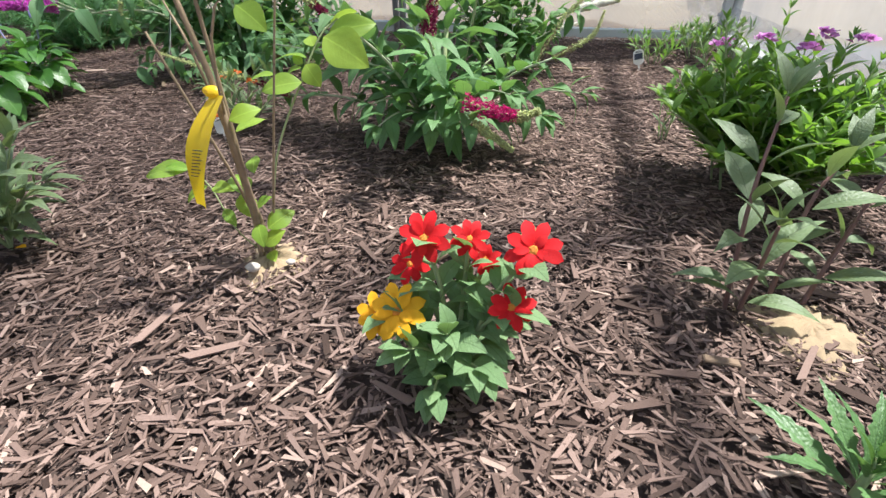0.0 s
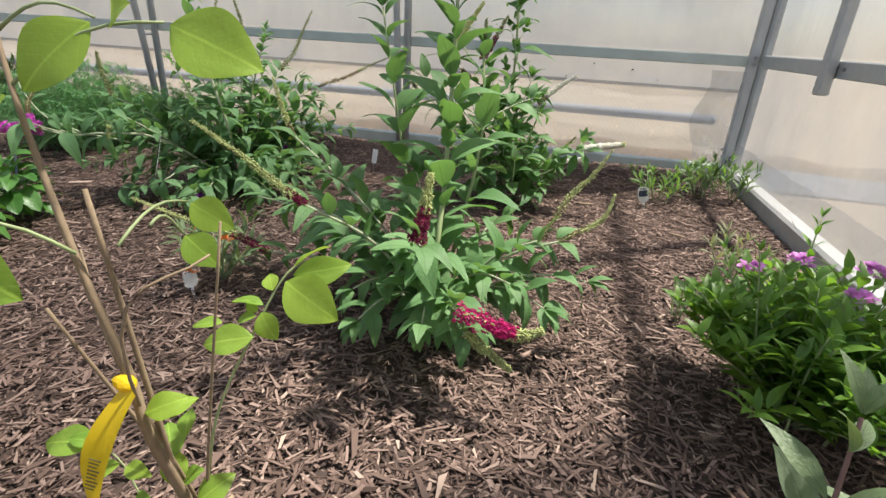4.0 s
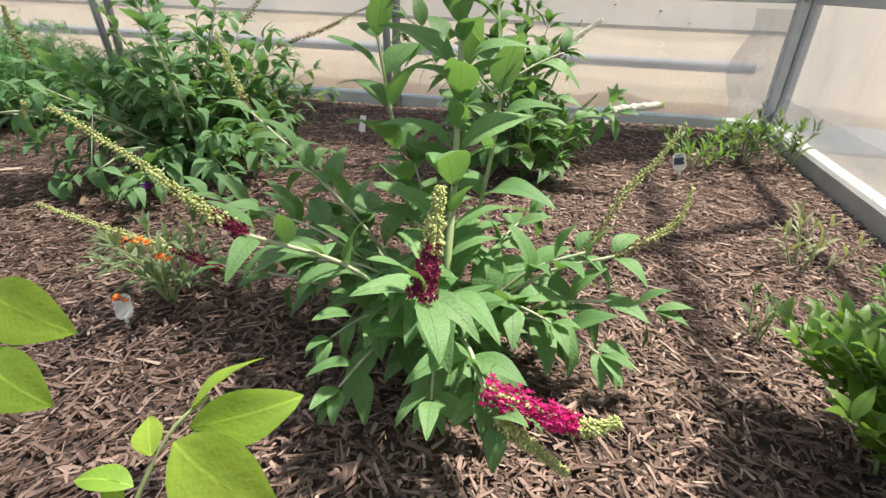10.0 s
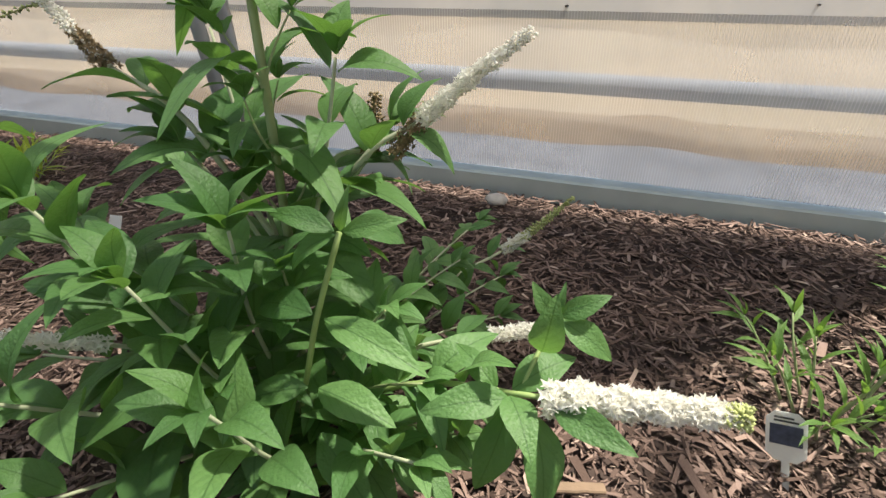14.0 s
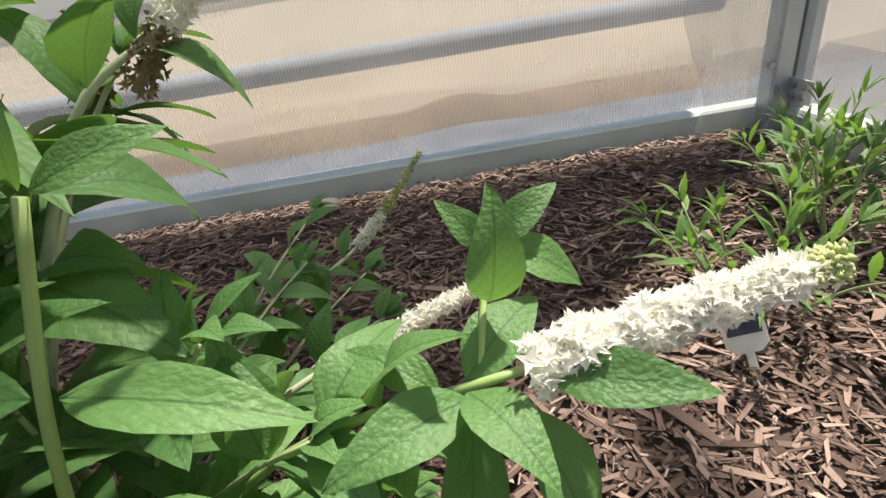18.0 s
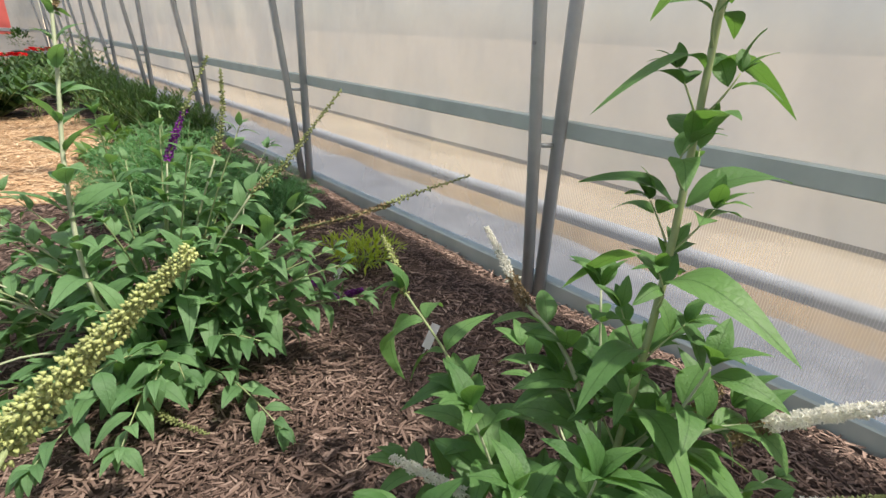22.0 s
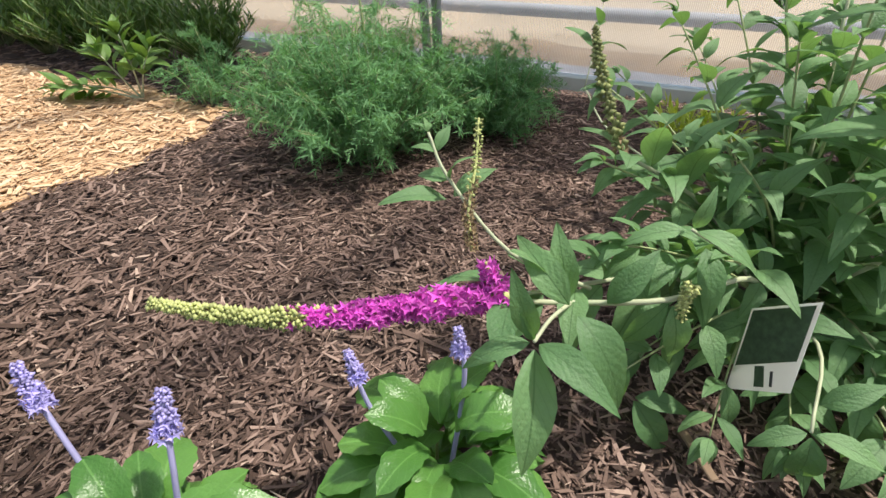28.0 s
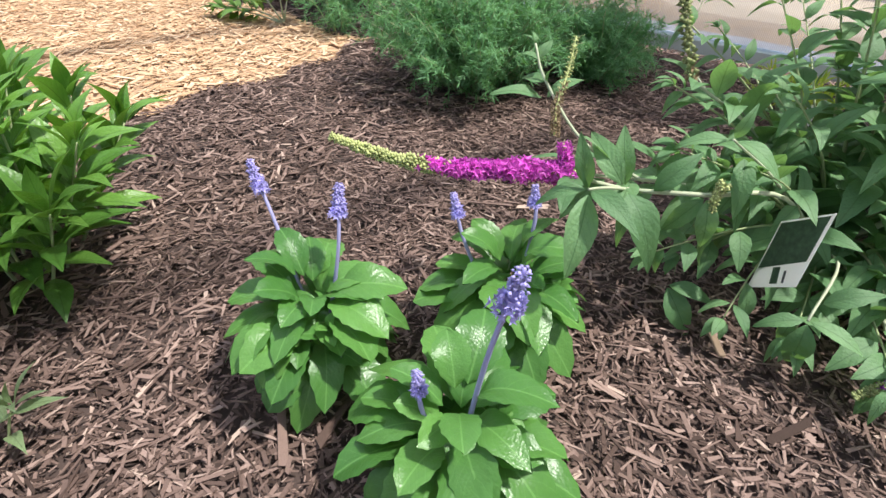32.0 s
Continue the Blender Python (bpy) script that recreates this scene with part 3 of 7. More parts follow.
# end wall: girt, sill, corner post and door jambs
bm = box_bm(WALL_X - 0.03, -2.4, 0.645, WALL_X + 0.0, WALL_Y - 0.09, 0.71, 0.005)
structure("trim_end_girt", bm, M_STEEL, "galvanised girt with bolts across the end wall", "rail")
bm = box_bm(WALL_X - 0.05, -2.4, -0.03, WALL_X + 0.03, WALL_Y - 0.08, 0.085, 0.012)
structure("baseboard_end", bm, M_STEEL, "pale steel base tube of the end wall", "base rail")


def frame_post(name, x0, y0, z0, x1, y1, z1, label):
    t = thing(name, ((x0 + x1) / 2, (y0 + y1) / 2, z0), label, "post", kind="structure")
    part("post_tube", box_bm(x0, y0, z0, x1, y1, z1, 0.006), M_STEEL, t)
    return t


def bolt(parent, p, axis, r=0.009):
    bm = bmesh.new()
    bmesh.ops.create_cone(bm, cap_ends=True, segments=6, radius1=r, radius2=r * 0.85, depth=r)
    rot = {"x": Matrix.Rotation(radians(90), 4, "Y"), "y": Matrix.Rotation(radians(90), 4, "X")}[axis]
    bmesh.ops.transform(bm, matrix=Matrix.Translation(p) @ rot, verts=bm.verts)
    o = origin(parent)
    bmesh.ops.translate(bm, vec=-o, verts=bm.verts)
    ob = part("bolt", bm, M_BOLT, parent)
    ob.matrix_basis = Matrix()
    return ob


corner = frame_post("corner_post", WALL_X - 0.085, WALL_Y - 0.075, 0.0, WALL_X - 0.035, WALL_Y - 0.02, 2.6, "galvanised steel corner post of the greenhouse frame")
part("side_tube", box_bm(WALL_X - 0.03, WALL_Y - 0.085, 0.0, WALL_X + 0.015, WALL_Y - 0.035, 2.6, 0.012), M_STEEL, corner)
part("brace_plate", box_bm(WALL_X - 0.045, WALL_Y - 0.15, 0.10, WALL_X - 0.04, WALL_Y - 0.075, 0.155, 0.001), M_STEEL, corner, "bolted steel corner bracket")
for q in ((0.115,), (0.14,)):
    bolt(corner, Vector((WALL_X - 0.049, WALL_Y - 0.125, q[0])), "x")
    bolt(corner, Vector((WALL_X - 0.049, WALL_Y - 0.095, q[0])), "x")
bolt(corner, Vector((WALL_X - 0.10, WALL_Y - 0.079, 0.19)), "y")
bolt(corner, Vector((WALL_X - 0.06, WALL_Y - 0.079, 0.66)), "y")
bolt(corner, Vector((WALL_X - 0.06, WALL_Y - 0.079, 0.695)), "y")
frame_post("hanging_strut", WALL_X - 0.075, 5.93, 0.58, WALL_X - 0.033, 5.985, 3.0, "short galvanised square tube hung above the end girt")
jamb = frame_post("door_jamb", WALL_X - 0.08, 4.93, 0.0, WALL_X - 0.033, 4.98, 3.0, "tall galvanised door jamb post on the end wall")
frame_post("door_jamb", WALL_X - 0.08, 4.80, 0.0, WALL_X - 0.033, 4.87, 3.0, "tall galvanised door jamb post on the end wall")
for y in (5.35, 5.2, 5.05, 5.88):
    bolt(jamb, Vector((WALL_X - 0.034, y, 0.68)), "x", 0.008)


def bow(x):
    t = thing("greenhouse_bow", (x, WALL_Y - 0.06, 0), "paired galvanised tube bow of the greenhouse, bolted to the girt", "greenhouse bow", "greenhouse bows", "structure")
    outer = [(x, y - 0.045, z) for y, z in arc_profile(0.0)]
    part_me("outer_tube", tube_mesh("outer tube", outer, 0.024, M_STEEL, 8), t)
    inner = [(x - 0.035, WALL_Y - 0.075, 0.03), (x - 0.035, WALL_Y - 0.13, 0.6), (x - 0.035, WALL_Y - 0.20, 1.2), (x - 0.035, WALL_Y - 0.27, 1.75)]
    inner += [(x - 0.035, y, z) for y, z in arc_profile(0.34)[3:-4]]
    part_me("inner_tube", tube_mesh("inner tube", inner, 0.022, M_STEEL, 8), t)
    for z, yy in ((0.62, 0.13), (1.32, 0.215)):
        part_me("rung", tube_mesh("rung", [(x, WALL_Y - 0.045, z), (x - 0.035, WALL_Y - yy, z)], 0.008, M_STEEL, 6), t)
    bolt(t, Vector((x - 0.035, WALL_Y - 0.19, 0.95)), "y", 0.008)


for k in range(9):
    bow(-0.66 - 1.92 * k)
bm = box_bm(WALL_X - 0.035, -2.0, 1.72, WALL_X + 0.005, WALL_Y - 0.09, 1.79, 0.006)
structure("trim_end_header", bm, M_STEEL, "galvanised header rail across the end wall", "rail")
cable = spline([(-4.62, WALL_Y - 0.12, 1.9), (-4.60, WALL_Y - 0.16, 1.2), (-4.52, WALL_Y - 0.12, 0.6), (-4.55, WALL_Y - 0.1, 0.05)], 6)
tagged(new("cable", tube_mesh("cable", cable, 0.008, M_CABLE, 6)), "black cable hanging down beside a bow", "cable")

# ---------------------------------------------------------------- mulch
nrng = np.random.default_rng(5)
BL = (-6.40, -3.10, 2.6, 6.12)


def in_blond(x, y):
    wob = 0.04 * np.sin(y * 7.0) + 0.03 * np.sin(y * 17.0 + x)
    wob2 = 0.05 * np.sin(x * 6.0)
    return (x > BL[0] + wob) & (x < BL[1] + wob) & (y > BL[2]) & (y < BL[3] + wob2)


dark = [chip_arrays(165000, (-2.3, WALL_X - 0.06, 3.7, WALL_Y - 0.05), 0.0205, nrng),
        chip_arrays(22000, (-3.3, -2.3, 3.7, WALL_Y - 0.05), 0.028, nrng, in_blond),
        chip_arrays(32000, (-2.3, WALL_X - 0.06, 3.2, 3.7), 0.0205, nrng),
        chip_arrays(3500, (-6.4, -3.05, 6.0, WALL_Y - 0.05), 0.05, nrng, in_blond),
        chip_arrays(9000, (-3.4, WALL_X - 0.06, -0.5, 3.2), 0.06, nrng, in_blond),
        chip_arrays(2500, (-3.4, -2.3, 3.2, 3.7), 0.045, nrng, in_blond),
        chip_arrays(7000, (-10.5, -6.0, 3.0, WALL_Y - 0.05), 0.07, nrng, in_blond)]
chips("mulch", dark, M_CHIP, bed, "shredded dark brown bark mulch")


def not_blond(x, y):
    return ~in_blond(x, y)


gx, gy = np.arange(-6.6, -3.0, 0.04), np.arange(2.6, 6.25, 0.04)
cells = [(x, y) for x in gx for y in gy if in_blond(x, y)]
bv, bf = [], []
for x, y in cells:
    h = len(bv)
    bv += [(u, w, height(u, w) - 0.004) for u, w in ((x - 0.02, y - 0.02), (x + 0.02, y - 0.02), (x + 0.02, y + 0.02), (x - 0.02, y + 0.02))]
    bf.append((h, h + 1, h + 2, h + 3))
M_CRUMB = plain_mat("blond wood crumbs", (0.46, 0.30, 0.175), 0.95, vary=0.45, scale=30, bump=0.8)
tagged(new("path", mesh_of("path", bv, bf, M_CRUMB)), "path of blond wood chips and crumbs between the beds", "path", kind="structure")
blond = [chip_arrays(27000, (-6.6, -3.0, 3.6, 6.25), 0.042, nrng, not_blond), chip_arrays(3000, (-14.5, -10.5, 2.5, 5.9), 0.09, nrng)]
chips("wood_chips", blond, M_BLOND, bed, "blond wood chip path")


def chip_pieces(n, region, size, material, skip=None):
    """Single chips that can be picked apart, proud of the rest."""
    arr = chip_arrays(n, region, size, nrng, skip, 0.006)
    for a in arr:
        c = a.mean(0)
        me = bpy.data.meshes.new("chip")
        me.from_pydata([tuple(v - c) for v in a], [], [tuple(q) for q in CHIP_FACES])
        me.materials.append(material)
        ob = new("chip", me)
        ob.parent = bed
        ob.location = (c[0], c[1], c[2] + 0.009)


chip_pieces(150, (-0.1, 1.1, 3.75, 4.3), 0.040, M_CHIP_ONE)
chip_pieces(90, (0.4, 1.2, 5.9, 6.75), 0.036, M_CHIP_ONE)
chip_pieces(100, (-2.0, -0.9, 4.3, 5.6), 0.046, M_CHIP_ONE)

# ---------------------------------------------------------------- plant materials and leaves
L_BUD = leaf_mat("butterfly bush leaf", (0.190, 0.345, 0.135), (0.105, 0.225, 0.080), 0.55, 0.30)
L_BUD2 = leaf_mat("grey-green butterfly bush leaf", (0.210, 0.380, 0.165), (0.105, 0.225, 0.092), 0.55, 0.32)
L_WHITE = leaf_mat("bright butterfly bush leaf", (0.172, 0.335, 0.108), (0.082, 0.195, 0.062), 0.5, 0.36)
L_LIME = leaf_mat("lime green sapling leaf", (0.36, 0.52, 0.07), (0.20, 0.36, 0.05), 0.5, 0.45, vein=0.50, glow=(0.55, 0.75, 0.08))
L_ZIN = leaf_mat("zinnia leaf", (0.235, 0.360, 0.165), (0.150, 0.260, 0.110), 0.7, 0.25)
L_SALV = leaf_mat("glossy sage leaf", (0.150, 0.335, 0.075), (0.065, 0.185, 0.040), 0.30, 0.28, vein=0.35)
L_GLOSS = leaf_mat("glossy dark leaf", (0.190, 0.380, 0.065), (0.075, 0.190, 0.032), 0.35, 0.25)
L_PHLOX = leaf_mat("phlox leaf", (0.200, 0.370, 0.065), (0.080, 0.190, 0.035), 0.45, 0.28)
L_WILLOW = leaf_mat("narrow milkweed leaf", (0.235, 0.330, 0.155), (0.140, 0.200, 0.100), 0.5, 0.25)
L_FRESH = leaf_mat("fresh green shoot leaf", (0.200, 0.345, 0.090), (0.105, 0.220, 0.052), 0.45, 0.35)
L_PALE = leaf_mat("pale narrow leaf", (0.330, 0.360, 0.200), (0.220, 0.250, 0.130), 0.6, 0.25)
L_ASTER = leaf_mat("aster leaf", (0.170, 0.270, 0.095), (0.075, 0.145, 0.052), 0.55, 0.25)
L_YELLOW = leaf_mat("yellow-green leaf", (0.480, 0.560, 0.060), (0.260, 0.380, 0.050), 0.5, 0.35)
J_DARK = leaf_mat("dark clump foliage", (0.085, 0.170, 0.052), (0.030, 0.075, 0.022), 0.5, 0.22, island=True)
J_MID = leaf_mat("mid green clump foliage", (0.135, 0.250, 0.065), (0.055, 0.125, 0.032), 0.5, 0.25, island=True)
J_FINE = leaf_mat("fine feathery foliage", (0.190, 0.400, 0.165), (0.095, 0.240, 0.100), 0.6, 0.3, island=True, vein=0.0)
J_PINK = plain_mat("pink flower clusters", (0.58, 0.17, 0.44), 0.6, vary=0.15, island=True, through_amount=0.3)
P_MAG = plain_mat("crimson florets", (0.52, 0.018, 0.170), 0.55, vary=0.2, island=True, spread=0.5, through_amount=0.25)
P_DEEP = plain_mat("deep wine florets", (0.22, 0.014, 0.065), 0.6, vary=0.2, island=True, spread=0.5, through_amount=0.2)
P_PURP = plain_mat("magenta florets", (0.62, 0.105, 0.53), 0.5, vary=0.15, island=True, spread=0.4, through_amount=0.3)
P_VIOLET = plain_mat("dark violet florets", (0.19, 0.022, 0.25), 0.6, vary=0.2, island=True, through_amount=0.2)
P_WHITE = plain_mat("white florets", (0.92, 0.91, 0.85), 0.5, vary=0.04, island=True, spread=0.06, through_amount=0.5)
P_BLUE = plain_mat("lavender blue florets", (0.44, 0.40, 0.76), 0.6, vary=0.2, island=True, spread=0.35, through_amount=0.2)
P_ORANGE = plain_mat("orange florets", (0.80, 0.22, 0.03), 0.5, vary=0.2, island=True, through_amount=0.2)
P_PINK = plain_mat("orchid pink petals", (0.66, 0.25, 0.62), 0.5, vary=0.1, island=True, spread=0.25, through_amount=0.3)
P_BUD = plain_mat("yellow-green buds", (0.40, 0.44, 0.17), 0.6, vary=0.2, island=True)
P_OLIVE = plain_mat("olive seed buds", (0.20, 0.23, 0.085), 0.7, vary=0.3, island=True)
P_SEED = plain_mat("brown spent buds", (0.22, 0.16, 0.085), 0.8, vary=0.3, island=True)
P_RED = plain_mat("scarlet zinnia petal", (0.68, 0.005, 0.010), 0.8, vary=0.1, island=False, spread=0.18, through_amount=0.25)
P_YEL = plain_mat("golden zinnia petal", (0.90, 0.46, 0.008), 0.8, vary=0.08, island=False, spread=0.12, through_amount=0.25)
P_EYE = plain_mat("golden zinnia centre", (0.62, 0.22, 0.02), 0.7, vary=0.5, scale=120, bump=0.8)
M_STALK = plain_mat("blue-violet stalk", (0.30, 0.29, 0.50), 0.6, vary=0.2)


def leafset(name, material, n=3, **kw):
    return [leaf_mesh(name, material, seed=k * 7 + 1, droop=kw.get("droop", 0.25) * (0.6 + 0.45 * k), **{a: b for a, b in kw.items() if a != "droop"}) for k in range(n)]


BUD_LEAF = leafset("butterfly bush leaf", L_BUD, width=0.40, widest=0.36, point=0.80, droop=0.40, fold=0.10, wave=0.012, teeth=0.02, rows=12)
BUD2_LEAF = leafset("grey butterfly bush leaf", L_BUD2, width=0.38, widest=0.38, point=0.85, droop=0.46, fold=0.10, wave=0.012, teeth=0.02, rows=12)
WHITE_LEAF = leafset("white butterfly bush leaf", L_WHITE, width=0.40, widest=0.40, point=0.80, droop=0.36, fold=0.12, wave=0.012, teeth=0.015, rows=12)
HANG_LEAF = leafset("hanging butterfly bush leaf", L_WHITE, width=0.36, widest=0.40, point=0.85, droop=0.85, fold=0.12, wave=0.012, teeth=0.015, rows=12)
LIME_LEAF = leafset("sapling leaf", L_LIME, width=0.58, widest=0.46, point=0.8, droop=0.20, fold=0.10, wave=0.014, rows=12)
ZIN_LEAF = leafset("zinnia leaf", L_ZIN, width=0.56, widest=0.38, point=0.8, droop=0.30, fold=0.06)
SALV_LEAF = leafset("sage leaf", L_SALV, width=0.53, widest=0.62, point=0.5, droop=0.50, fold=0.16, wave=0.026, teeth=0.05, rows=12)
GLOSS_LEAF = leafset("lance leaf", L_GLOSS, width=0.30, widest=0.42, point=1.1, droop=0.22, fold=0.16)
PHLOX_LEAF = leafset("phlox leaf", L_PHLOX, width=0.26, widest=0.4, point=1.2, droop=0.20, fold=0.14, rows=6)
WILLOW_LEAF = leafset("milkweed leaf", L_WILLOW, width=0.20, widest=0.40, point=1.2, droop=0.22, fold=0.12)
FRESH_LEAF = leafset("shoot leaf", L_FRESH, width=0.17, widest=0.4, point=1.2, droop=0.18, fold=0.15, teeth=0.08)
PALE_LEAF = leafset("pale leaf", L_PALE, width=0.16, widest=0.4, point=1.2, droop=0.25, fold=0.10, rows=6)
ASTER_LEAF = leafset("aster leaf", L_ASTER, width=0.20, widest=0.42, point=1.2, droop=0.22, fold=0.12, rows=6)
YEL_LEAF = leafset("yellow-green leaf", L_YELLOW, width=0.15, widest=0.4, point=1.2, droop=0.18, fold=0.1, rows=5)


def shoot(plant, base, tip, leaves, size, sag=0.06, r=0.006, step=0.055, material=M_STEM_PALE, start=0.3, via=None, **kw):
    """One leafy branch: stem and its leaves."""
    path = spline([base, via, tip], 5) if via else bend(base, tip, sag, 9, 0.01)
    stem(plant, path, r, r * 0.45, material)
    return leaves_on(plant, path, leaves, size, start=start, step=step, **kw)


def soil_ring(x, y, r, seed=1):
    """A loose patch of pale sandy soil round a new plant."""
    q = random.Random(seed)
    v, f = [(x, y, height(x, y) + 0.018)], []
    n, rings = 40, 7
    wob = [q.uniform(0.75, 1.2) for _ in range(n)]
    for ring in range(1, rings + 1):
        u = ring / rings
        for k in range(n):
            a = 2 * math.pi * k / n + q.uniform(-0.06, 0.06)
            rr = r * u * (1 + (wob[k] - 1) * u)
            px, py = x + rr * math.cos(a), y + rr * math.sin(a)
            v.append((px, py, height(px, py) + 0.018 - 0.024 * u ** 2 + q.uniform(-0.006, 0.006)))
    for k in range(n):
        k2 = (k + 1) % n
        f.append((0, 1 + k, 1 + k2))
        for ring in range(rings - 1):
            o = 1 + ring * n
            f.append((o + k, o + n + k, o + n + k2, o + k2))
    tagged(new("soil_patch", mesh_of("soil patch", v, f, M_SANDSOIL)), "pale sandy planting soil showing through the mulch", "soil patch", kind="structure")


# ---------------------------------------------------------------- zinnia
def zinnia_head(plant, p, facing, r, m_petal, seed, n=8):
    q = random.Random(seed)
    z = Vector(facing).normalized()
    x = z.cross(Vector((0.2, 0.9, 0.1))).normalized()
    y = z.cross(x)
    rot = Matrix((x, y, z)).transposed().to_4x4()
    rot = Matrix.Translation(p) @ rot
    bm = bmesh.new()
    bmesh.ops.create_icosphere(bm, subdivisions=2, radius=r * 0.18)
    bmesh.ops.scale(bm, vec=(1, 1, 0.6), verts=bm.verts)
    for v in bm.verts:
        v.co *= q.uniform(0.86, 1.12)
    head = part_me("flower_head", bm_mesh("zinnia centre", bm, P_EYE), plant, rot, "zinnia flower with golden centre")
    me = [leaf_mesh("zinnia petal", m_petal, 0.42, widest=0.66, point=0.45, droop=0.10 + 0.1 * k, fold=0.05, rows=6, seed=seed + k, petiole=0.1) for k in range(2)]
    for ring, cnt, s, tilt in ((0, n, 1.05, 0.06), (1, n - 3, 0.72, 0.30)):
        for k in range(cnt):
            a = 2 * math.pi * (k + 0.5 * ring) / cnt + q.uniform(-0.1, 0.1)
            m = Matrix.Rotation(a, 4, "Z") @ Matrix.Rotation(-tilt + q.uniform(-0.1, 0.1), 4, "Y") @ Matrix.Diagonal((r * s * q.uniform(0.92, 1.06), r * s * 1.05, r * s, 1))
            ob = new("petal", q.choice(me))
            ob.parent = head
            ob.matrix_basis = m


ZB = Vector((0.385, 3.83, 0.0))
zin = thing("zinnia_plant", ZB, "zinnia plant with red and golden flowers in mulch", "flower")
HEADS = [((0.342, 3.845, 0.222), P_RED, 0.036, 1), ((0.392, 3.875, 0.212), P_RED, 0.026, 2), ((0.318, 3.86, 0.172), P_RED, 0.028, 3), ((0.412, 3.885, 0.178), P_RED, 0.022, 4),
         ((0.472, 3.85, 0.222), P_RED, 0.036, 5), ((0.455, 3.83, 0.150), P_RED, 0.031, 6), ((0.313, 3.815, 0.128), P_YEL, 0.040, 7), ((0.283, 3.825, 0.110), P_YEL, 0.034, 8)]
for p, m, r, s in HEADS:
    path = spline([ZB + Vector((0.0, 0.0, 0.0)), ZB.lerp(Vector(p), 0.5) + Vector((0, 0.01, 0.03)), Vector(p) - Vector((0, 0, 0.004))], 5)
    stem(zin, path, 0.004, 0.003, M_STEM)
    leaves_on(zin, path, ZIN_LEAF, 0.062, start=0.25, step=0.036, lift=0.1, end_tuft=False, base_scale=1.0, tip_scale=0.8)
    zinnia_head(zin, Vector(p), (random.Random(s).uniform(-0.2, 0.25), -0.95, 0.9), r, m, s)
for k, (dx, dy, h) in enumerate([(-0.05, -0.05, 0.10), (-0.01, -0.07, 0.06), (0.04, -0.05, 0.09), (-0.06, 0.0, 0.12), (0.06, 0.01, 0.12), (0.0, -0.045, 0.13)]):
    shoot(zin, ZB, ZB + Vector((dx, dy, h)), ZIN_LEAF, 0.060, 0.02, 0.003, 0.032, M_STEM, 0.3, lift=0.05, base_scale=1.0, tip_scale=0.8)

# ---------------------------------------------------------------- sapling with yellow tape
TB = Vector((-0.035, 4.065, 0.0))
tree = thing("sapling", TB, "thin multi-stemmed young tree with lime leaves and yellow tape", "sapling")
trunk = spline([TB, (-0.004, 3.988, 0.25), (-0.014, 3.988, 0.345), (-0.05, 3.99, 0.48), (-0.13, 4.03, 0.65), (-0.21, 4.09, 0.78)], 4)
stem(tree, trunk, 0.0075, 0.0018, M_BARK, 8, "trunk")
for via, tip, r in (((-0.02, 4.02, 0.2), (-0.03, 4.0, 0.56), 0.0055), ((-0.05, 4.04, 0.16), (-0.10, 3.98, 0.42), 0.004), ((0.0, 4.06, 0.14), (0.075, 4.06, 0.52), 0.003), ((-0.03, 3.99, 0.36), (-0.12, 4.05, 0.46), 0.003), ((0.02, 3.96, 0.42), (0.09, 4.02, 0.50), 0.0025)):
    stem(tree, spline([TB + Vector((RNG.uniform(-0.02, 0.02), RNG.uniform(-0.015, 0.015), 0)), via, tip], 5), r, r * 0.5, M_BARK, 6, "branch")


def lime(p, tip, roll=0.0, wide=1.0, tilt=(0, -0.35, 1.0)):
    """A broad leaf from its stalk p to its tip, face turned to the light."""
    p, tip = Vector(p), Vector(tip)
    x = (tip - p)
    ln = x.length
    x.normalize()
    z = Vector(tilt) - x * x.dot(Vector(tilt))
    z.normalize()
    m = Matrix((x, z.cross(x), z)).transposed().to_4x4() @ Matrix.Rotation(roll, 4, "X") @ Matrix.Diagonal((ln, ln * wide, ln, 1))
    part_me("leaf", RNG.choice(LIME_LEAF), tree, Matrix.Translation(p) @ m)


side_branch = spline([TB + Vector((0.01, 0, 0.02)), (0.0, 4.09, 0.2), (0.045, 4.14, 0.33), (0.072, 4.173, 0.396), (0.095, 4.195, 0.42)], 5)
stem(tree, side_branch, 0.0022, 0.0014, M_STEM, 6, "branch")
NODE = (0.072, 4.173, 0.396)
lime(NODE, (0.165, 4.150, 0.358), 0.1, 1.15, (0.1, -0.8, 0.7))
lime((0.08, 4.178, 0.40), (0.158, 4.221, 0.412), 0.9, 0.8)
lime((0.078, 4.18, 0.402), (0.112, 4.238, 0.435), -0.7, 0.9)
lime((0.06, 4.165, 0.378), (0.04, 4.19, 0.392), 0.2, 1.2, (0, -0.8, 0.7))
lime((0.055, 4.152, 0.362), (0.005, 4.145, 0.368), 0.4, 0.8)
lime((0.05, 4.147, 0.355), (0.082, 4.128, 0.322), 0.1, 1.3, (0, -0.8, 0.7))
lime((0.046, 4.147, 0.352), (0.028, 4.148, 0.366), 0.0, 1.3, (0, -0.8, 0.7))
lime((0.046, 4.144, 0.349), (0.018, 4.132, 0.340), 0.1, 1.1)
lime((0.058, 4.122, 0.330), (-0.012, 4.097, 0.316), 0.15, 1.0, (0, -0.8, 0.7))
lime((0.005, 4.127, 0.338), (-0.04, 4.115, 0.330), 0.2, 0.9)
lime((-0.086, 4.196, 0.482), (-0.012, 4.191, 0.452), 0.1, 1.1, (0, -0.8, 0.7))
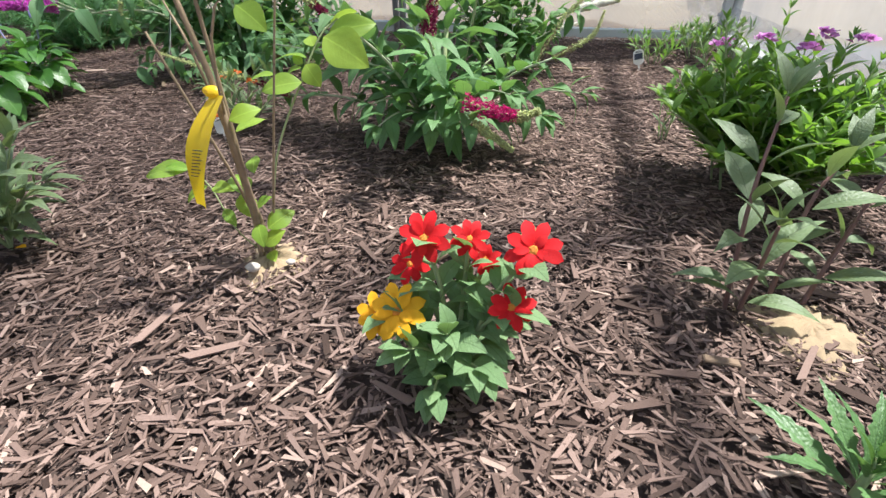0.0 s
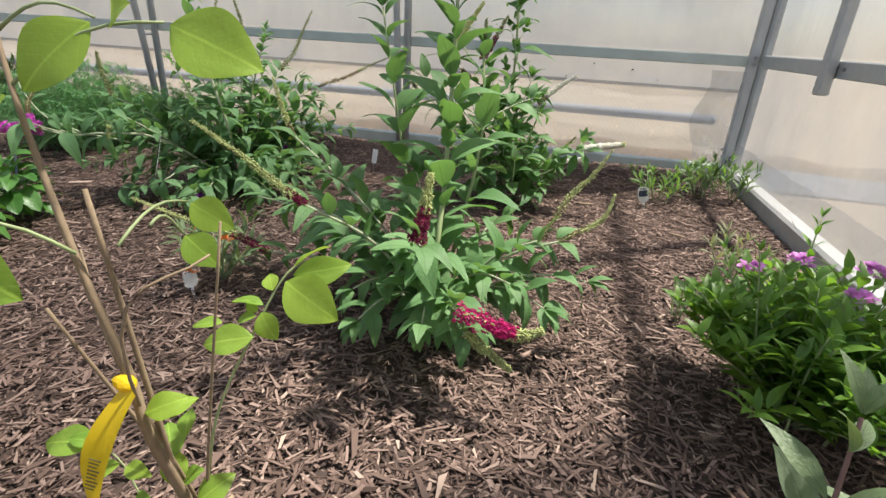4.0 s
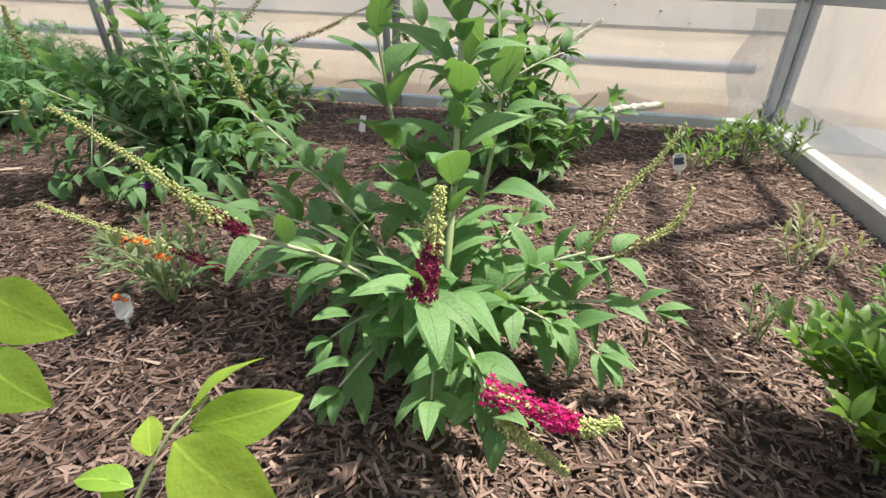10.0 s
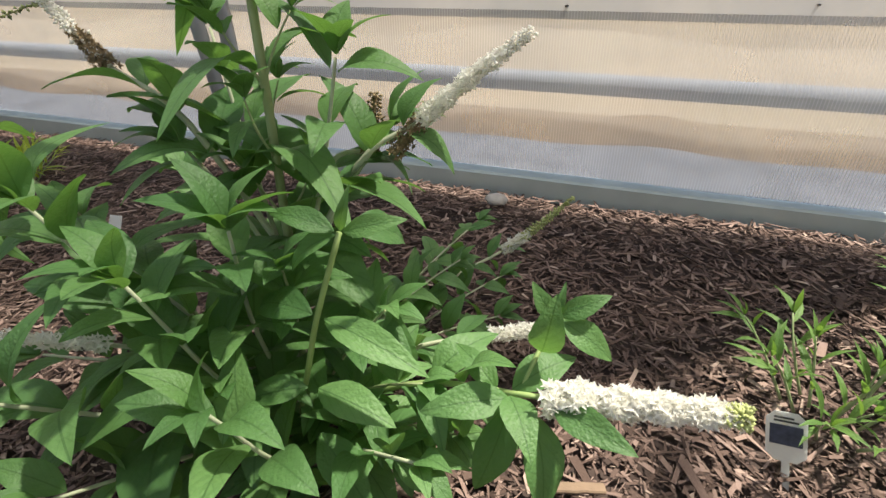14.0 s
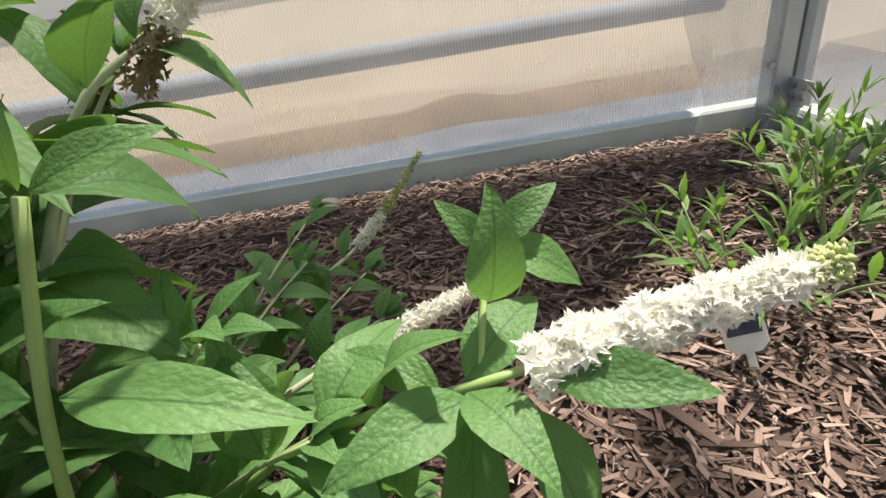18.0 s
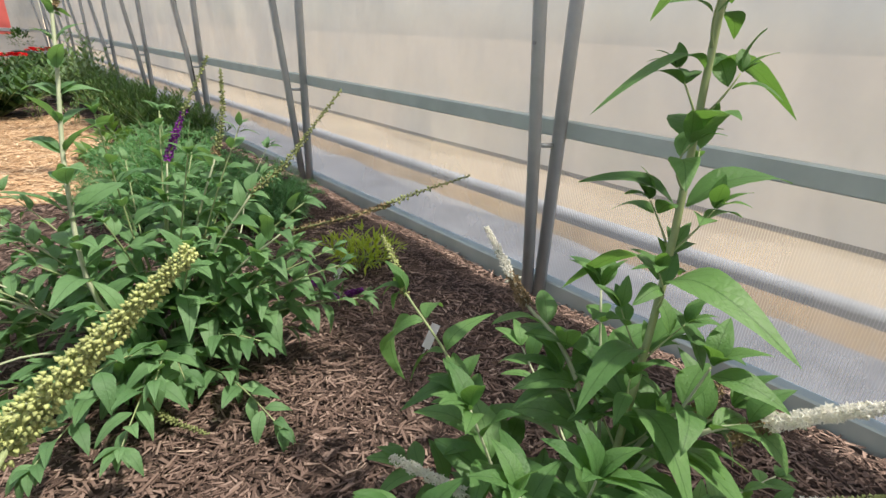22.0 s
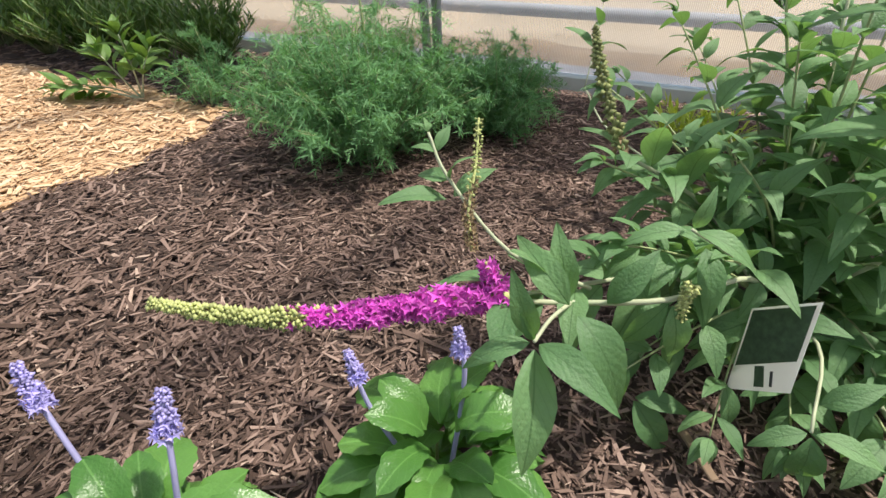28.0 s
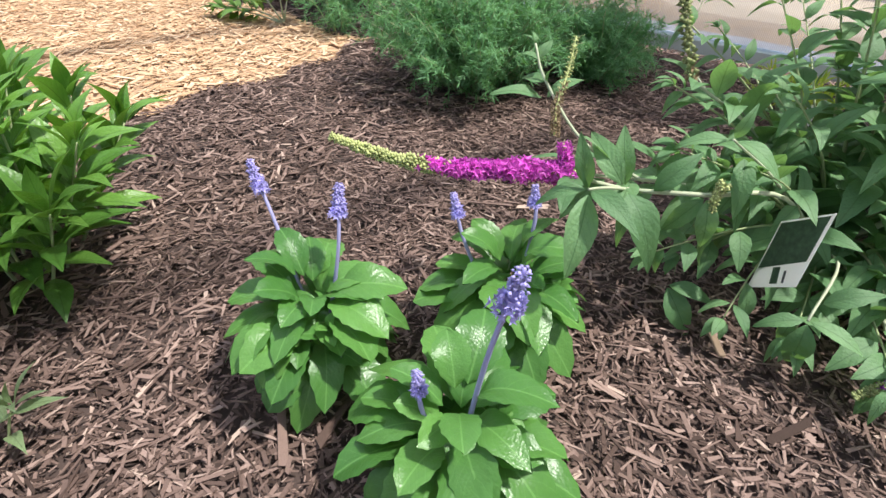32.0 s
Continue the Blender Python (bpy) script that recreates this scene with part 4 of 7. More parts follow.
lime((-0.083, 4.173, 0.441), (-0.020, 4.162, 0.404), -0.1, 1.15, (0, -0.8, 0.7))
TOPS = [((0.021, 4.083, 0.717), (0.127, 4.09, 0.676)), ((-0.048, 4.068, 0.718), (-0.108, 4.02, 0.645)), ((-0.1, 4.004, 0.649), (-0.142, 3.965, 0.585)), ((-0.094, 3.90, 0.541), (-0.165, 3.853, 0.491)),
        ((-0.094, 3.90, 0.541), (-0.001, 3.891, 0.492)), ((-0.126, 3.921, 0.576), (-0.18, 3.905, 0.570)), ((-0.223, 4.104, 0.765), (-0.305, 4.089, 0.77)), ((-0.223, 4.1, 0.765), (-0.25, 4.07, 0.715)),
        ((-0.21, 4.10, 0.76), (-0.16, 4.113, 0.765)), ((-0.222, 4.037, 0.661), (-0.295, 3.99, 0.595)), ((-0.031, 4.069, 0.711), (0.01, 4.05, 0.735))]
for k, (a, b) in enumerate(TOPS):
    lime(a, b, (-1) ** k * 0.25, 1.1, (0.1, -0.75, 0.7))
for a, b in (((-0.03, 3.975, 0.5), (-0.094, 3.90, 0.541)), ((-0.13, 4.03, 0.65), (0.021, 4.083, 0.717)), ((-0.094, 3.90, 0.541), (-0.13, 3.93, 0.58)), ((-0.17, 4.06, 0.7), (-0.05, 4.07, 0.718)), ((-0.2, 4.08, 0.77), (-0.222, 4.037, 0.661)), ((-0.05, 4.04, 0.48), (-0.086, 4.196, 0.482)), ((-0.062, 4.1, 0.482), (-0.083, 4.173, 0.441))):
    stem(tree, bend(a, b, 0.02, 6), 0.0022, 0.0015, M_STEM, 5, "twig")
for a, b in (((-0.02, 4.03, 0.05), (0.045, 4.06, 0.10)), ((-0.015, 4.04, 0.08), (0.05, 4.11, 0.13)), ((-0.02, 4.03, 0.10), (0.02, 3.97, 0.06)), ((-0.03, 4.04, 0.12), (0.03, 4.05, 0.165)), ((-0.04, 4.04, 0.10), (-0.10, 4.10, 0.16)),
             ((-0.05, 4.05, 0.14), (-0.13, 4.13, 0.17)), ((0.0, 3.99, 0.28), (0.055, 4.06, 0.30)), ((0.0, 3.98, 0.30), (0.075, 4.02, 0.33)), ((-0.02, 4.05, 0.03), (0.02, 4.0, 0.03)), ((-0.03, 4.06, 0.18), (-0.06, 4.12, 0.22))):
    lime(a, Vector(a).lerp(Vector(b), 0.62), RNG.uniform(-0.4, 0.4), 1.0, (0.1, -0.5, 1))
stem(tree, spline([TB + Vector((-0.01, 0, 0.01)), (-0.045, 4.0, 0.10), (-0.075, 4.0, 0.175), (-0.105, 4.0, 0.205)], 4), 0.0016, 0.001, M_STEM, 5, "twig")
for a, b in (((-0.075, 4.0, 0.175), (-0.026, 3.99, 0.186)), ((-0.078, 4.0, 0.180), (-0.125, 3.985, 0.150)), ((-0.105, 4.0, 0.205), (-0.150, 3.99, 0.212)), ((-0.105, 4.0, 0.205), (-0.195, 3.99, 0.188)), ((-0.06, 4.0, 0.14), (-0.028, 3.98, 0.118))):
    lime(a, b, 0.1, 0.8, (0.1, -0.5, 1))
# flagging tape: a knot and a hanging tail
t0, t1 = Vector((0.000, 3.970, 0.340)), Vector((-0.030, 3.935, 0.185))
v, f = [], []
for i in range(13):
    u = i / 12
    c = t0.lerp(t1, u) + Vector((-0.010 * math.sin(u * 3.0), -0.02 * math.sin(u * 2.2), 0.012 * math.sin(u * math.pi)))
    w = 0.0185 * (0.80 + 0.20 * min(1, u * 4)) * (1 - 0.06 * math.sin(u * 9))
    side = Vector((0.95, -0.30 + 0.35 * math.sin(u * 4), 0.1)).normalized()
    for s in (-1, -0.33, 0.33, 1):
        v.append(c + side * w * s + Vector((0, 0.003 * (1 - s * s), 0)))
for i in range(12):
    for k in range(3):
        a = i * 4 + k
        f.append((a, a + 1, a + 5, a + 4))
tape = thing("flagging_tape", (0.0, 3.95, 0.2), "yellow plastic flagging tape tied round a thin stem", "flagging tape")
part_me("tape_tail", mesh_of("tape tail", v, f, M_TAPE), tape)
bm = bmesh.new()
bmesh.ops.create_icosphere(bm, subdivisions=2, radius=0.012)
bmesh.ops.scale(bm, vec=(1.25, 0.8, 0.8), verts=bm.verts)
for w in bm.verts:
    w.co *= 1 + 0.25 * noise.noise(w.co * 90)
part_me("tape_knot", bm_mesh("tape knot", bm, M_TAPE), tape, Matrix.Translation((-0.012, 3.978, 0.343)))
for k in range(9):
    c = t0.lerp(t1, 0.52 + 0.03 * k) + Vector((-0.008, -0.0200, 0.010))
    part_me("print_line", bm_mesh("print line", box_bm(-0.008, -0.0003, -0.0006, 0.008 - 0.002 * (k % 3), 0.0003, 0.0006, 0), M_INK), tape, Matrix.Translation(c))
soil_ring(-0.02, 4.05, 0.075, 3)
for x, y, r in ((-0.03, 4.0, 0.012), (0.03, 4.03, 0.008), (0.228, 6.795, 0.026)):
    bm = bmesh.new()
    bmesh.ops.create_icosphere(bm, subdivisions=2, radius=r)
    for w in bm.verts:
        w.co *= 1 + 0.35 * noise.noise(w.co * (1.2 / r) + Vector((x, y, 0)))
    bmesh.ops.scale(bm, vec=(1.2, 0.9, 0.6), verts=bm.verts)
    bmesh.ops.translate(bm, vec=(x, y, height(x, y) + 0.018 + r * 0.3), verts=bm.verts)
    tagged(new("stone", bm_mesh("stone", bm, M_STONE, True)), "small pale stone lying on the mulch", "stone")

# ---------------------------------------------------------------- crimson butterfly bush
BB = Vector((0.14, 4.80, 0.0))
bush = thing("butterfly_bush", BB, "butterfly bush with crimson flower spikes and soft green leaves", "butterfly bush")
for tip in [(-0.259, 4.914, 0.351), (-0.42, 4.835, 0.264), (-0.239, 4.763, 0.287), (0.063, 4.82, 0.394), (0.041, 4.493, 0.141), (-0.002, 4.563, 0.173), (0.343, 4.672, 0.194), (0.52, 4.77, 0.185), (0.43, 4.68, 0.141), (0.19, 4.477, 0.168), (-0.047, 5.061, 0.237), (-0.064, 4.659, 0.256), (0.28, 5.0, 0.24), (0.12, 4.6, 0.27)]:
    shoot(bush, BB, tip, BUD_LEAF, 0.140, 0.07, 0.0042, 0.076, start=0.32, tip_scale=0.55, lift=0.08)


def spike_branch(plant, base, pts, leaves, size, petals, buds, split, r0, r1, count, petal=0.006, seed=1, leafy=True, mat_stem=M_STEM_PALE, label=""):
    """A leafy branch that ends in a flower spike along pts."""
    path = spline([base, Vector(base).lerp(Vector(pts[0]), 0.55) + Vector((0, 0, 0.05)), pts[0]], 5)
    stem(plant, path, 0.0048, 0.0028, mat_stem)
    if leafy:
        leaves_on(plant, path, leaves, size * 1.35, start=0.3, step=0.072, tip_scale=0.7, lift=0.12, end_tuft=False)
    flower_spike(plant, pts, r0, r1, count, petals, buds, split, petal, seed, label)


spike_branch(bush, BB, [(0.265, 4.462, 0.222), (0.352, 4.454, 0.206), (0.398, 4.448, 0.203), (0.436, 4.453, 0.219)], BUD_LEAF, 0.10, P_MAG, P_BUD, 0.55, 0.021, 0.005, 520, 0.0055, 3, label="crimson flower spike with green bud tip")
spike_branch(bush, BB, [(0.285, 4.452, 0.18), (0.34, 4.444, 0.152), (0.385, 4.437, 0.126)], BUD_LEAF, 0.09, P_MAG, P_BUD, 0.0, 0.010, 0.004, 260, 0.006, 4)
spike_branch(bush, BB, [(0.187, 4.433, 0.368), (0.193, 4.453, 0.427), (0.196, 4.478, 0.49)], BUD_LEAF, 0.10, P_DEEP, P_BUD, 0.48, 0.017, 0.005, 460, 0.0048, 5, label="wine-red flower spike with green bud tip")
spike_branch(bush, BB, [(0.395, 4.834, 0.252), (0.449, 4.902, 0.351), (0.501, 4.943, 0.406), (0.543, 4.988, 0.469)], BUD_LEAF, 0.10, P_SEED, P_BUD, 0.25, 0.010, 0.003, 240, 0.005, 6)
spike_branch(bush, BB, [(0.44, 4.80, 0.268), (0.515, 4.836, 0.307), (0.544, 4.856, 0.333), (0.559, 4.886, 0.38)], BUD_LEAF, 0.10, P_SEED, P_BUD, 0.2, 0.009, 0.003, 200, 0.005, 7)
spike_branch(bush, BB, [(-0.06, 4.474, 0.395), (-0.11, 4.46, 0.435), (-0.18, 4.455, 0.485), (-0.28, 4.45, 0.545)], BUD_LEAF, 0.08, P_DEEP, P_BUD, 0.20, 0.010, 0.003, 420, 0.0045, 8)
spike_branch(bush, BB, [(-0.353, 4.765, 0.129), (-0.47, 4.764, 0.164), (-0.633, 4.755, 0.197), (-0.785, 4.75, 0.236)], BUD_LEAF, 0.08, P_DEEP, P_BUD, 0.30, 0.012, 0.004, 420, 0.0055, 9)
spike_branch(bush, BB, [(-0.41, 5.03, 0.41), (-0.455, 5.05, 0.49), (-0.49, 5.067, 0.575)], BUD_LEAF, 0.09, P_SEED, P_BUD, 0.2, 0.010, 0.003, 190, 0.006, 10)
tall = spline([BB + Vector((0, 0.08, 0)), (0.158, 4.70, 0.2), (0.148, 4.781, 0.381), (0.136, 4.849, 0.555), (0.124, 4.912, 0.72), (0.112, 4.96, 0.90)], 4)
stem(bush, tall, 0.0075, 0.004, M_STEM, 8)
leaves_on(bush, tall, BUD_LEAF, 0.185, start=0.2, step=0.082, tip_scale=0.6, lift=-0.08)
leaves_on(bush, tall, BUD_LEAF, 0.10, start=0.25, step=0.082, tip_scale=0.7, lift=0.25)
flower_spike(bush, [(0.112, 4.96, 0.90), (0.108, 4.97, 0.97), (0.104, 4.98, 1.05)], 0.012, 0.003, 260, P_DEEP, P_BUD, 0.45, 0.005, 12)
tall2 = spline([BB + Vector((-0.02, 0.1, 0)), (0.17, 4.98, 0.28), (0.18, 5.087, 0.48), (0.145, 5.22, 0.62), (0.135, 5.25, 0.70)], 4)
stem(bush, tall2, 0.006, 0.003, M_STEM, 6)
leaves_on(bush, tall2, BUD_LEAF, 0.165, start=0.25, step=0.085, tip_scale=0.6, lift=0.05)
for a, c, k in (((0.135, 5.25, 0.66), (0.13, 5.28, 0.775), 13), ((0.14, 5.25, 0.67), (0.195, 5.29, 0.785), 14)):
    flower_spike(bush, [a, Vector(a).lerp(Vector(c), 0.5), c], 0.010, 0.003, 130, P_DEEP, P_OLIVE, 0.45, 0.006, k, "wine-red spent flower spike")
stem(bush, spline([(0.145, 5.22, 0.62), (0.09, 5.30, 0.65), (0.03, 5.37, 0.71)], 4), 0.003, 0.0022, M_STEM)
flower_spike(bush, [(0.02, 5.36, 0.70), (0.05, 5.42, 0.765), (0.08, 5.48, 0.83)], 0.0125, 0.004, 850, P_BUD, P_BUD, 0.0, 0.0042, 15)
for tip in ((-0.02, 5.05, 0.62), (0.30, 5.17, 0.56)):
    shoot(bush, (0.16, 5.087, 0.48), tip, BUD_LEAF, 0.11, 0.01, 0.003, 0.07, M_STEM_PALE, 0.3, tip_scale=0.6)
shoot(bush, BB + Vector((-0.05, 0.05, 0)), (-0.10, 5.0, 0.78), BUD_LEAF, 0.17, 0.02, 0.005, 0.085, M_STEM, 0.3, tip_scale=0.5)

# ---------------------------------------------------------------- white butterfly bush
WB = Vector((0.125, 6.0, 0.0))
wbush = thing("butterfly_bush", WB, "butterfly bush with white flower spikes and bright green leaves", "butterfly bush")


def set_leaf(plant, p, tip, leaves, wide=1.0, tilt=(0.0, -0.6, 0.8), roll=0.0):
    """A leaf from its stalk p to its tip, face turned towards tilt."""
    p, tip = Vector(p), Vector(tip)
    x = tip - p
    ln = x.length * 1.12
    x.normalize()
    z = Vector(tilt) - x * x.dot(Vector(tilt))
    z.normalize()
    m = Matrix((x, z.cross(x), z)).transposed().to_4x4() @ Matrix.Rotation(roll, 4, "X") @ Matrix.Diagonal((ln, ln * wide, ln, 1))
    part_me("leaf", RNG.choice(leaves), plant, Matrix.Translation(p) @ m)


# front shoots, each with a tuft of young leaves at its tip
for via, tip, size in (((0.13, 5.88, 0.2), (0.106, 5.82, 0.397), 0.150), ((0.06, 5.90, 0.22), (-0.005, 5.833, 0.455), 0.150), ((0.05, 5.84, 0.16), (-0.02, 5.702, 0.319), 0.155),
                       ((0.2, 5.86, 0.12), (0.21, 5.78, 0.30), 0.135), ((0.28, 5.86, 0.06), (0.337, 5.769, 0.135), 0.115), ((0.24, 5.92, 0.10), (0.38, 5.86, 0.20), 0.125), ((0.05, 5.95, 0.2), (-0.12, 5.93, 0.36), 0.150),
                       ((0.14, 5.93, 0.25), (0.17, 5.90, 0.42), 0.150), ((0.08, 5.85, 0.1), (0.05, 5.70, 0.20), 0.135), ((0.0, 5.95, 0.12), (-0.19, 5.86, 0.18), 0.140), ((0.05, 6.08, 0.2), (-0.17, 6.16, 0.34), 0.140)):
    shoot(wbush, WB, tip, WHITE_LEAF, size, via=via, r=0.0042, step=0.068, start=0.34, tip_scale=0.62, lift=0.10)
# the nearest front shoot: two nodes with large leaves, a young tuft above
front = spline([WB, (0.195, 5.915, 0.15), (0.232, 5.900, 0.25), (0.254, 5.906, 0.329), (0.283, 5.925, 0.425)], 5)
stem(wbush, front, 0.0040, 0.0032, M_STEM_FRESH, 8)
N1, N2 = (0.254, 5.906, 0.329), (0.283, 5.925, 0.425)
for p, tip, wide, face in ((N1, (0.380, 5.885, 0.312), 0.62, (0.0, -0.4, 0.9)), (N1, (0.150, 5.920, 0.325), 0.9, (0.0, -0.4, 0.9)), (N2, (0.341, 6.005, 0.405), 0.85, (0.3, -0.5, 0.8)), (N2, (0.345, 5.935, 0.445), 0.75, (0.1, -0.8, 0.6)),
                           (N2, (0.215, 5.915, 0.445), 0.8, (0.0, -0.5, 0.9)), (N2, (0.225, 5.900, 0.395), 0.8, (0.0, -0.5, 0.9)), (N2, (0.303, 5.910, 0.473), 0.5, (0.3, -0.9, 0.2)), (N2, (0.290, 5.930, 0.465), 0.5, (-0.3, -0.9, 0.2)),
                           ((0.245, 5.887, 0.24), (0.345, 5.875, 0.235), 0.95, (0.0, -0.3, 1.0)), ((0.245, 5.887, 0.24), (0.170, 5.850, 0.23), 0.95, (0.0, -0.3, 1.0)), ((0.24, 5.885, 0.17), (0.330, 5.835, 0.135), 0.95, (0.0, -0.3, 1.0))):
    set_leaf(wbush, p, tip, WHITE_LEAF, wide, face)
for tip, size in (((0.36, 5.93, 0.24), 0.10), ((0.30, 5.97, 0.30), 0.11), ((0.34, 5.90, 0.15), 0.11), ((0.30, 5.86, 0.09), 0.11), ((0.20, 5.93, 0.36), 0.12), ((0.24, 6.02, 0.26), 0.11), ((0.40, 5.93, 0.17), 0.09), ((0.17, 5.84, 0.26), 0.12)):
    shoot(wbush, WB, tip, WHITE_LEAF, size, 0.03, 0.0032, 0.065, M_STEM, 0.35, tip_scale=0.6, lift=0.0)
# the shoot that leans out over the mulch behind, its leaves hanging
lean = spline([WB + Vector((-0.02, 0, 0.05)), (-0.14, 5.955, 0.36), (-0.297, 5.93, 0.50)], 6)
stem(wbush, lean, 0.0034, 0.0022, M_STEM)
leaves_on(wbush, lean, HANG_LEAF, 0.115, start=0.4, step=0.085, tip_scale=0.7, lift=0.0)
set_leaf(wbush, (-0.262, 5.94, 0.455), (-0.425, 5.917, 0.29), WHITE_LEAF, 0.6, (-0.3, -0.5, 0.8))
flower_spike(wbush, [(-0.290, 5.93, 0.49), (-0.345, 5.945, 0.535), (-0.41, 5.96, 0.57)], 0.008, 0.003, 110, P_SEED, P_BUD, 0.1, 0.006, 28)
# the branch of the fat spike, an upright side shoot, hanging leaves at the joint
spike_branch(wbush, WB, [(0.500, 5.907, 0.292), (0.585, 5.907, 0.312), (0.664, 5.907, 0.327)], WHITE_LEAF, 0.085, P_WHITE, P_BUD, 0.93, 0.0150, 0.0080, 950, 0.0064, 21, mat_stem=M_STEM_FRESH, label="fat white flower spike")
JOINT = (0.470, 5.915, 0.272)
side_shoot = spline([JOINT, (0.480, 5.945, 0.300), (0.492, 5.985, 0.328)], 5)
stem(wbush, side_shoot, 0.003, 0.0022, M_STEM_FRESH)
set_leaf(wbush, (0.492, 5.985, 0.328), (0.560, 5.975, 0.300), WHITE_LEAF, 0.95, (0.2, -0.6, 0.8))
set_leaf(wbush, (0.492, 5.985, 0.328), (0.470, 5.975, 0.362), WHITE_LEAF, 1.1, (0.1, -0.9, 0.3))
set_leaf(wbush, (0.492, 5.985, 0.328), (0.540, 5.995, 0.358), WHITE_LEAF, 0.9, (0.0, -0.8, 0.6))
set_leaf(wbush, (0.492, 5.985, 0.328), (0.498, 5.985, 0.366), WHITE_LEAF, 0.6, (0.1, -0.9, 0.3))
set_leaf(wbush, (0.485, 5.905, 0.278), (0.526, 5.836, 0.216), WHITE_LEAF, 0.95, (0.4, -0.3, 0.9))
set_leaf(wbush, (0.465, 5.915, 0.268), (0.446, 5.862, 0.182), WHITE_LEAF, 0.9, (0.3, -0.6, 0.7))
set_leaf(wbush, JOINT, (0.390, 5.870, 0.278), WHITE_LEAF, 0.9, (0.1, -0.4, 0.9))
set_leaf(wbush, (0.50, 5.905, 0.290), (0.575, 5.865, 0.300), WHITE_LEAF, 0.8)
set_leaf(wbush, (0.485, 5.95, 0.305), (0.495, 5.93, 0.375), WHITE_LEAF, 1.05, (0.1, -0.9, 0.3))
set_leaf(wbush, (0.43, 5.925, 0.255), (0.392, 5.900, 0.178), WHITE_LEAF, 0.75)
set_leaf(wbush, (0.41, 5.93, 0.245), (0.345, 5.885, 0.165), WHITE_LEAF, 0.8)
set_leaf(wbush, (0.45, 5.925, 0.262), (0.400, 5.945, 0.305), WHITE_LEAF, 0.9, (0.0, -0.4, 0.9))
spike_branch(wbush, WB, [(0.333, 6.44, 0.115), (0.39, 6.445, 0.17), (0.461, 6.449, 0.252)], WHITE_LEAF, 0.055, P_WHITE, P_BUD, 0.45, 0.012, 0.003, 260, 0.006, 22, label="white flower spike with green tip")
for tip in ((0.30, 6.25, 0.20), (0.36, 6.33, 0.13), (0.24, 6.30, 0.16), (0.38, 6.22, 0.12), (0.30, 6.36, 0.22)):
    shoot(wbush, WB, tip, WHITE_LEAF, 0.085, 0.04, 0.003, 0.06, start=0.4, tip_scale=0.6, lift=-0.05)
spike_branch(wbush, (0.13, 6.03, 0.30), [(-0.060, 6.012, 0.545), (-0.12, 6.02, 0.592), (-0.183, 6.029, 0.645)], WHITE_LEAF, 0.09, P_SEED, P_WHITE, 0.40, 0.011, 0.004, 280, 0.0055, 23, label="fading white flower spike")
spike_branch(wbush, (0.13, 6.03, 0.25), [(0.292, 6.117, 0.480), (0.35, 6.133, 0.530), (0.418, 6.15, 0.582)], WHITE_LEAF, 0.09, P_WHITE, P_WHITE, 0.75, 0.011, 0.006, 320, 0.006, 24, label="white flower spike")
flower_spike(wbush, [(0.262, 6.10, 0.440), (0.28, 6.112, 0.465), (0.295, 6.118, 0.485)], 0.012, 0.010, 70, P_SEED, P_SEED, 0.8, 0.006, 29, "brown spent florets")
spike_branch(wbush, WB, [(-0.03, 5.86, 0.245), (-0.085, 5.82, 0.272), (-0.135, 5.782, 0.295)], WHITE_LEAF, 0.09, P_WHITE, P_WHITE, 0.8, 0.009, 0.007, 160, 0.006, 25, label="white-tipped spent flower spike")
spike_branch(wbush, WB, [(0.395, 6.10, 0.180), (0.45, 6.118, 0.192), (0.503, 6.134, 0.202)], WHITE_LEAF, 0.075, P_WHITE, P_WHITE, 0.9, 0.010, 0.007, 190, 0.006, 26, label="short white flower spike")
# tall stem: wide-set pairs of long hanging leaves, short side shoots in their axils
tall = spline([WB, (0.13, 6.03, 0.30), (0.137, 6.045, 0.65), (0.118, 6.075, 0.92), (0.113, 6.08, 1.02), (0.108, 6.085, 1.12)], 4)
stem(wbush, tall, 0.0066, 0.0034, M_STEM, 8)
leaves_on(wbush, tall, HANG_LEAF, 0.165, start=0.2, step=0.112, tip_scale=0.75, lift=-0.02)
for k in range(9):
    z = 0.36 + 0.085 * k
    i = min(len(tall) - 2, max(j for j in range(len(tall)) if tall[j].z <= z))
    p = tall[i].lerp(tall[i + 1], (z - tall[i].z) / max(1e-6, tall[i + 1].z - tall[i].z))
    for sgn in (-1, 1):
        an = (k % 2) * 1.4 + 0.4
        d = Vector((math.cos(an) * sgn, math.sin(an) * sgn, 0))
        ln = 0.085 - 0.004 * k
        shoot(wbush, p, p + d * ln * 0.55 + Vector((0, 0, ln)), WHITE_LEAF, 0.075, 0.0, 0.002, 0.09, M_STEM, 0.7, tip_scale=0.75, lift=-0.1)
for tip in ((0.02, 6.1, 0.58), (0.22, 6.06, 0.56), (0.24, 6.14, 0.46), (0.03, 6.0, 0.46)):
    shoot(wbush, (0.128, 6.03, 0.22), tip, WHITE_LEAF, 0.155, 0.02, 0.004, 0.085, start=0.3, tip_scale=0.6, lift=-0.15)
spike_branch(wbush, (0.13, 6.04, 0.30), [(0.205, 6.14, 0.425), (0.21, 6.149, 0.46), (0.215, 6.156, 0.50)], WHITE_LEAF, 0.09, P_SEED, P_SEED, 0.6, 0.014, 0.007, 120, 0.006, 27, label="brown spent flower head")

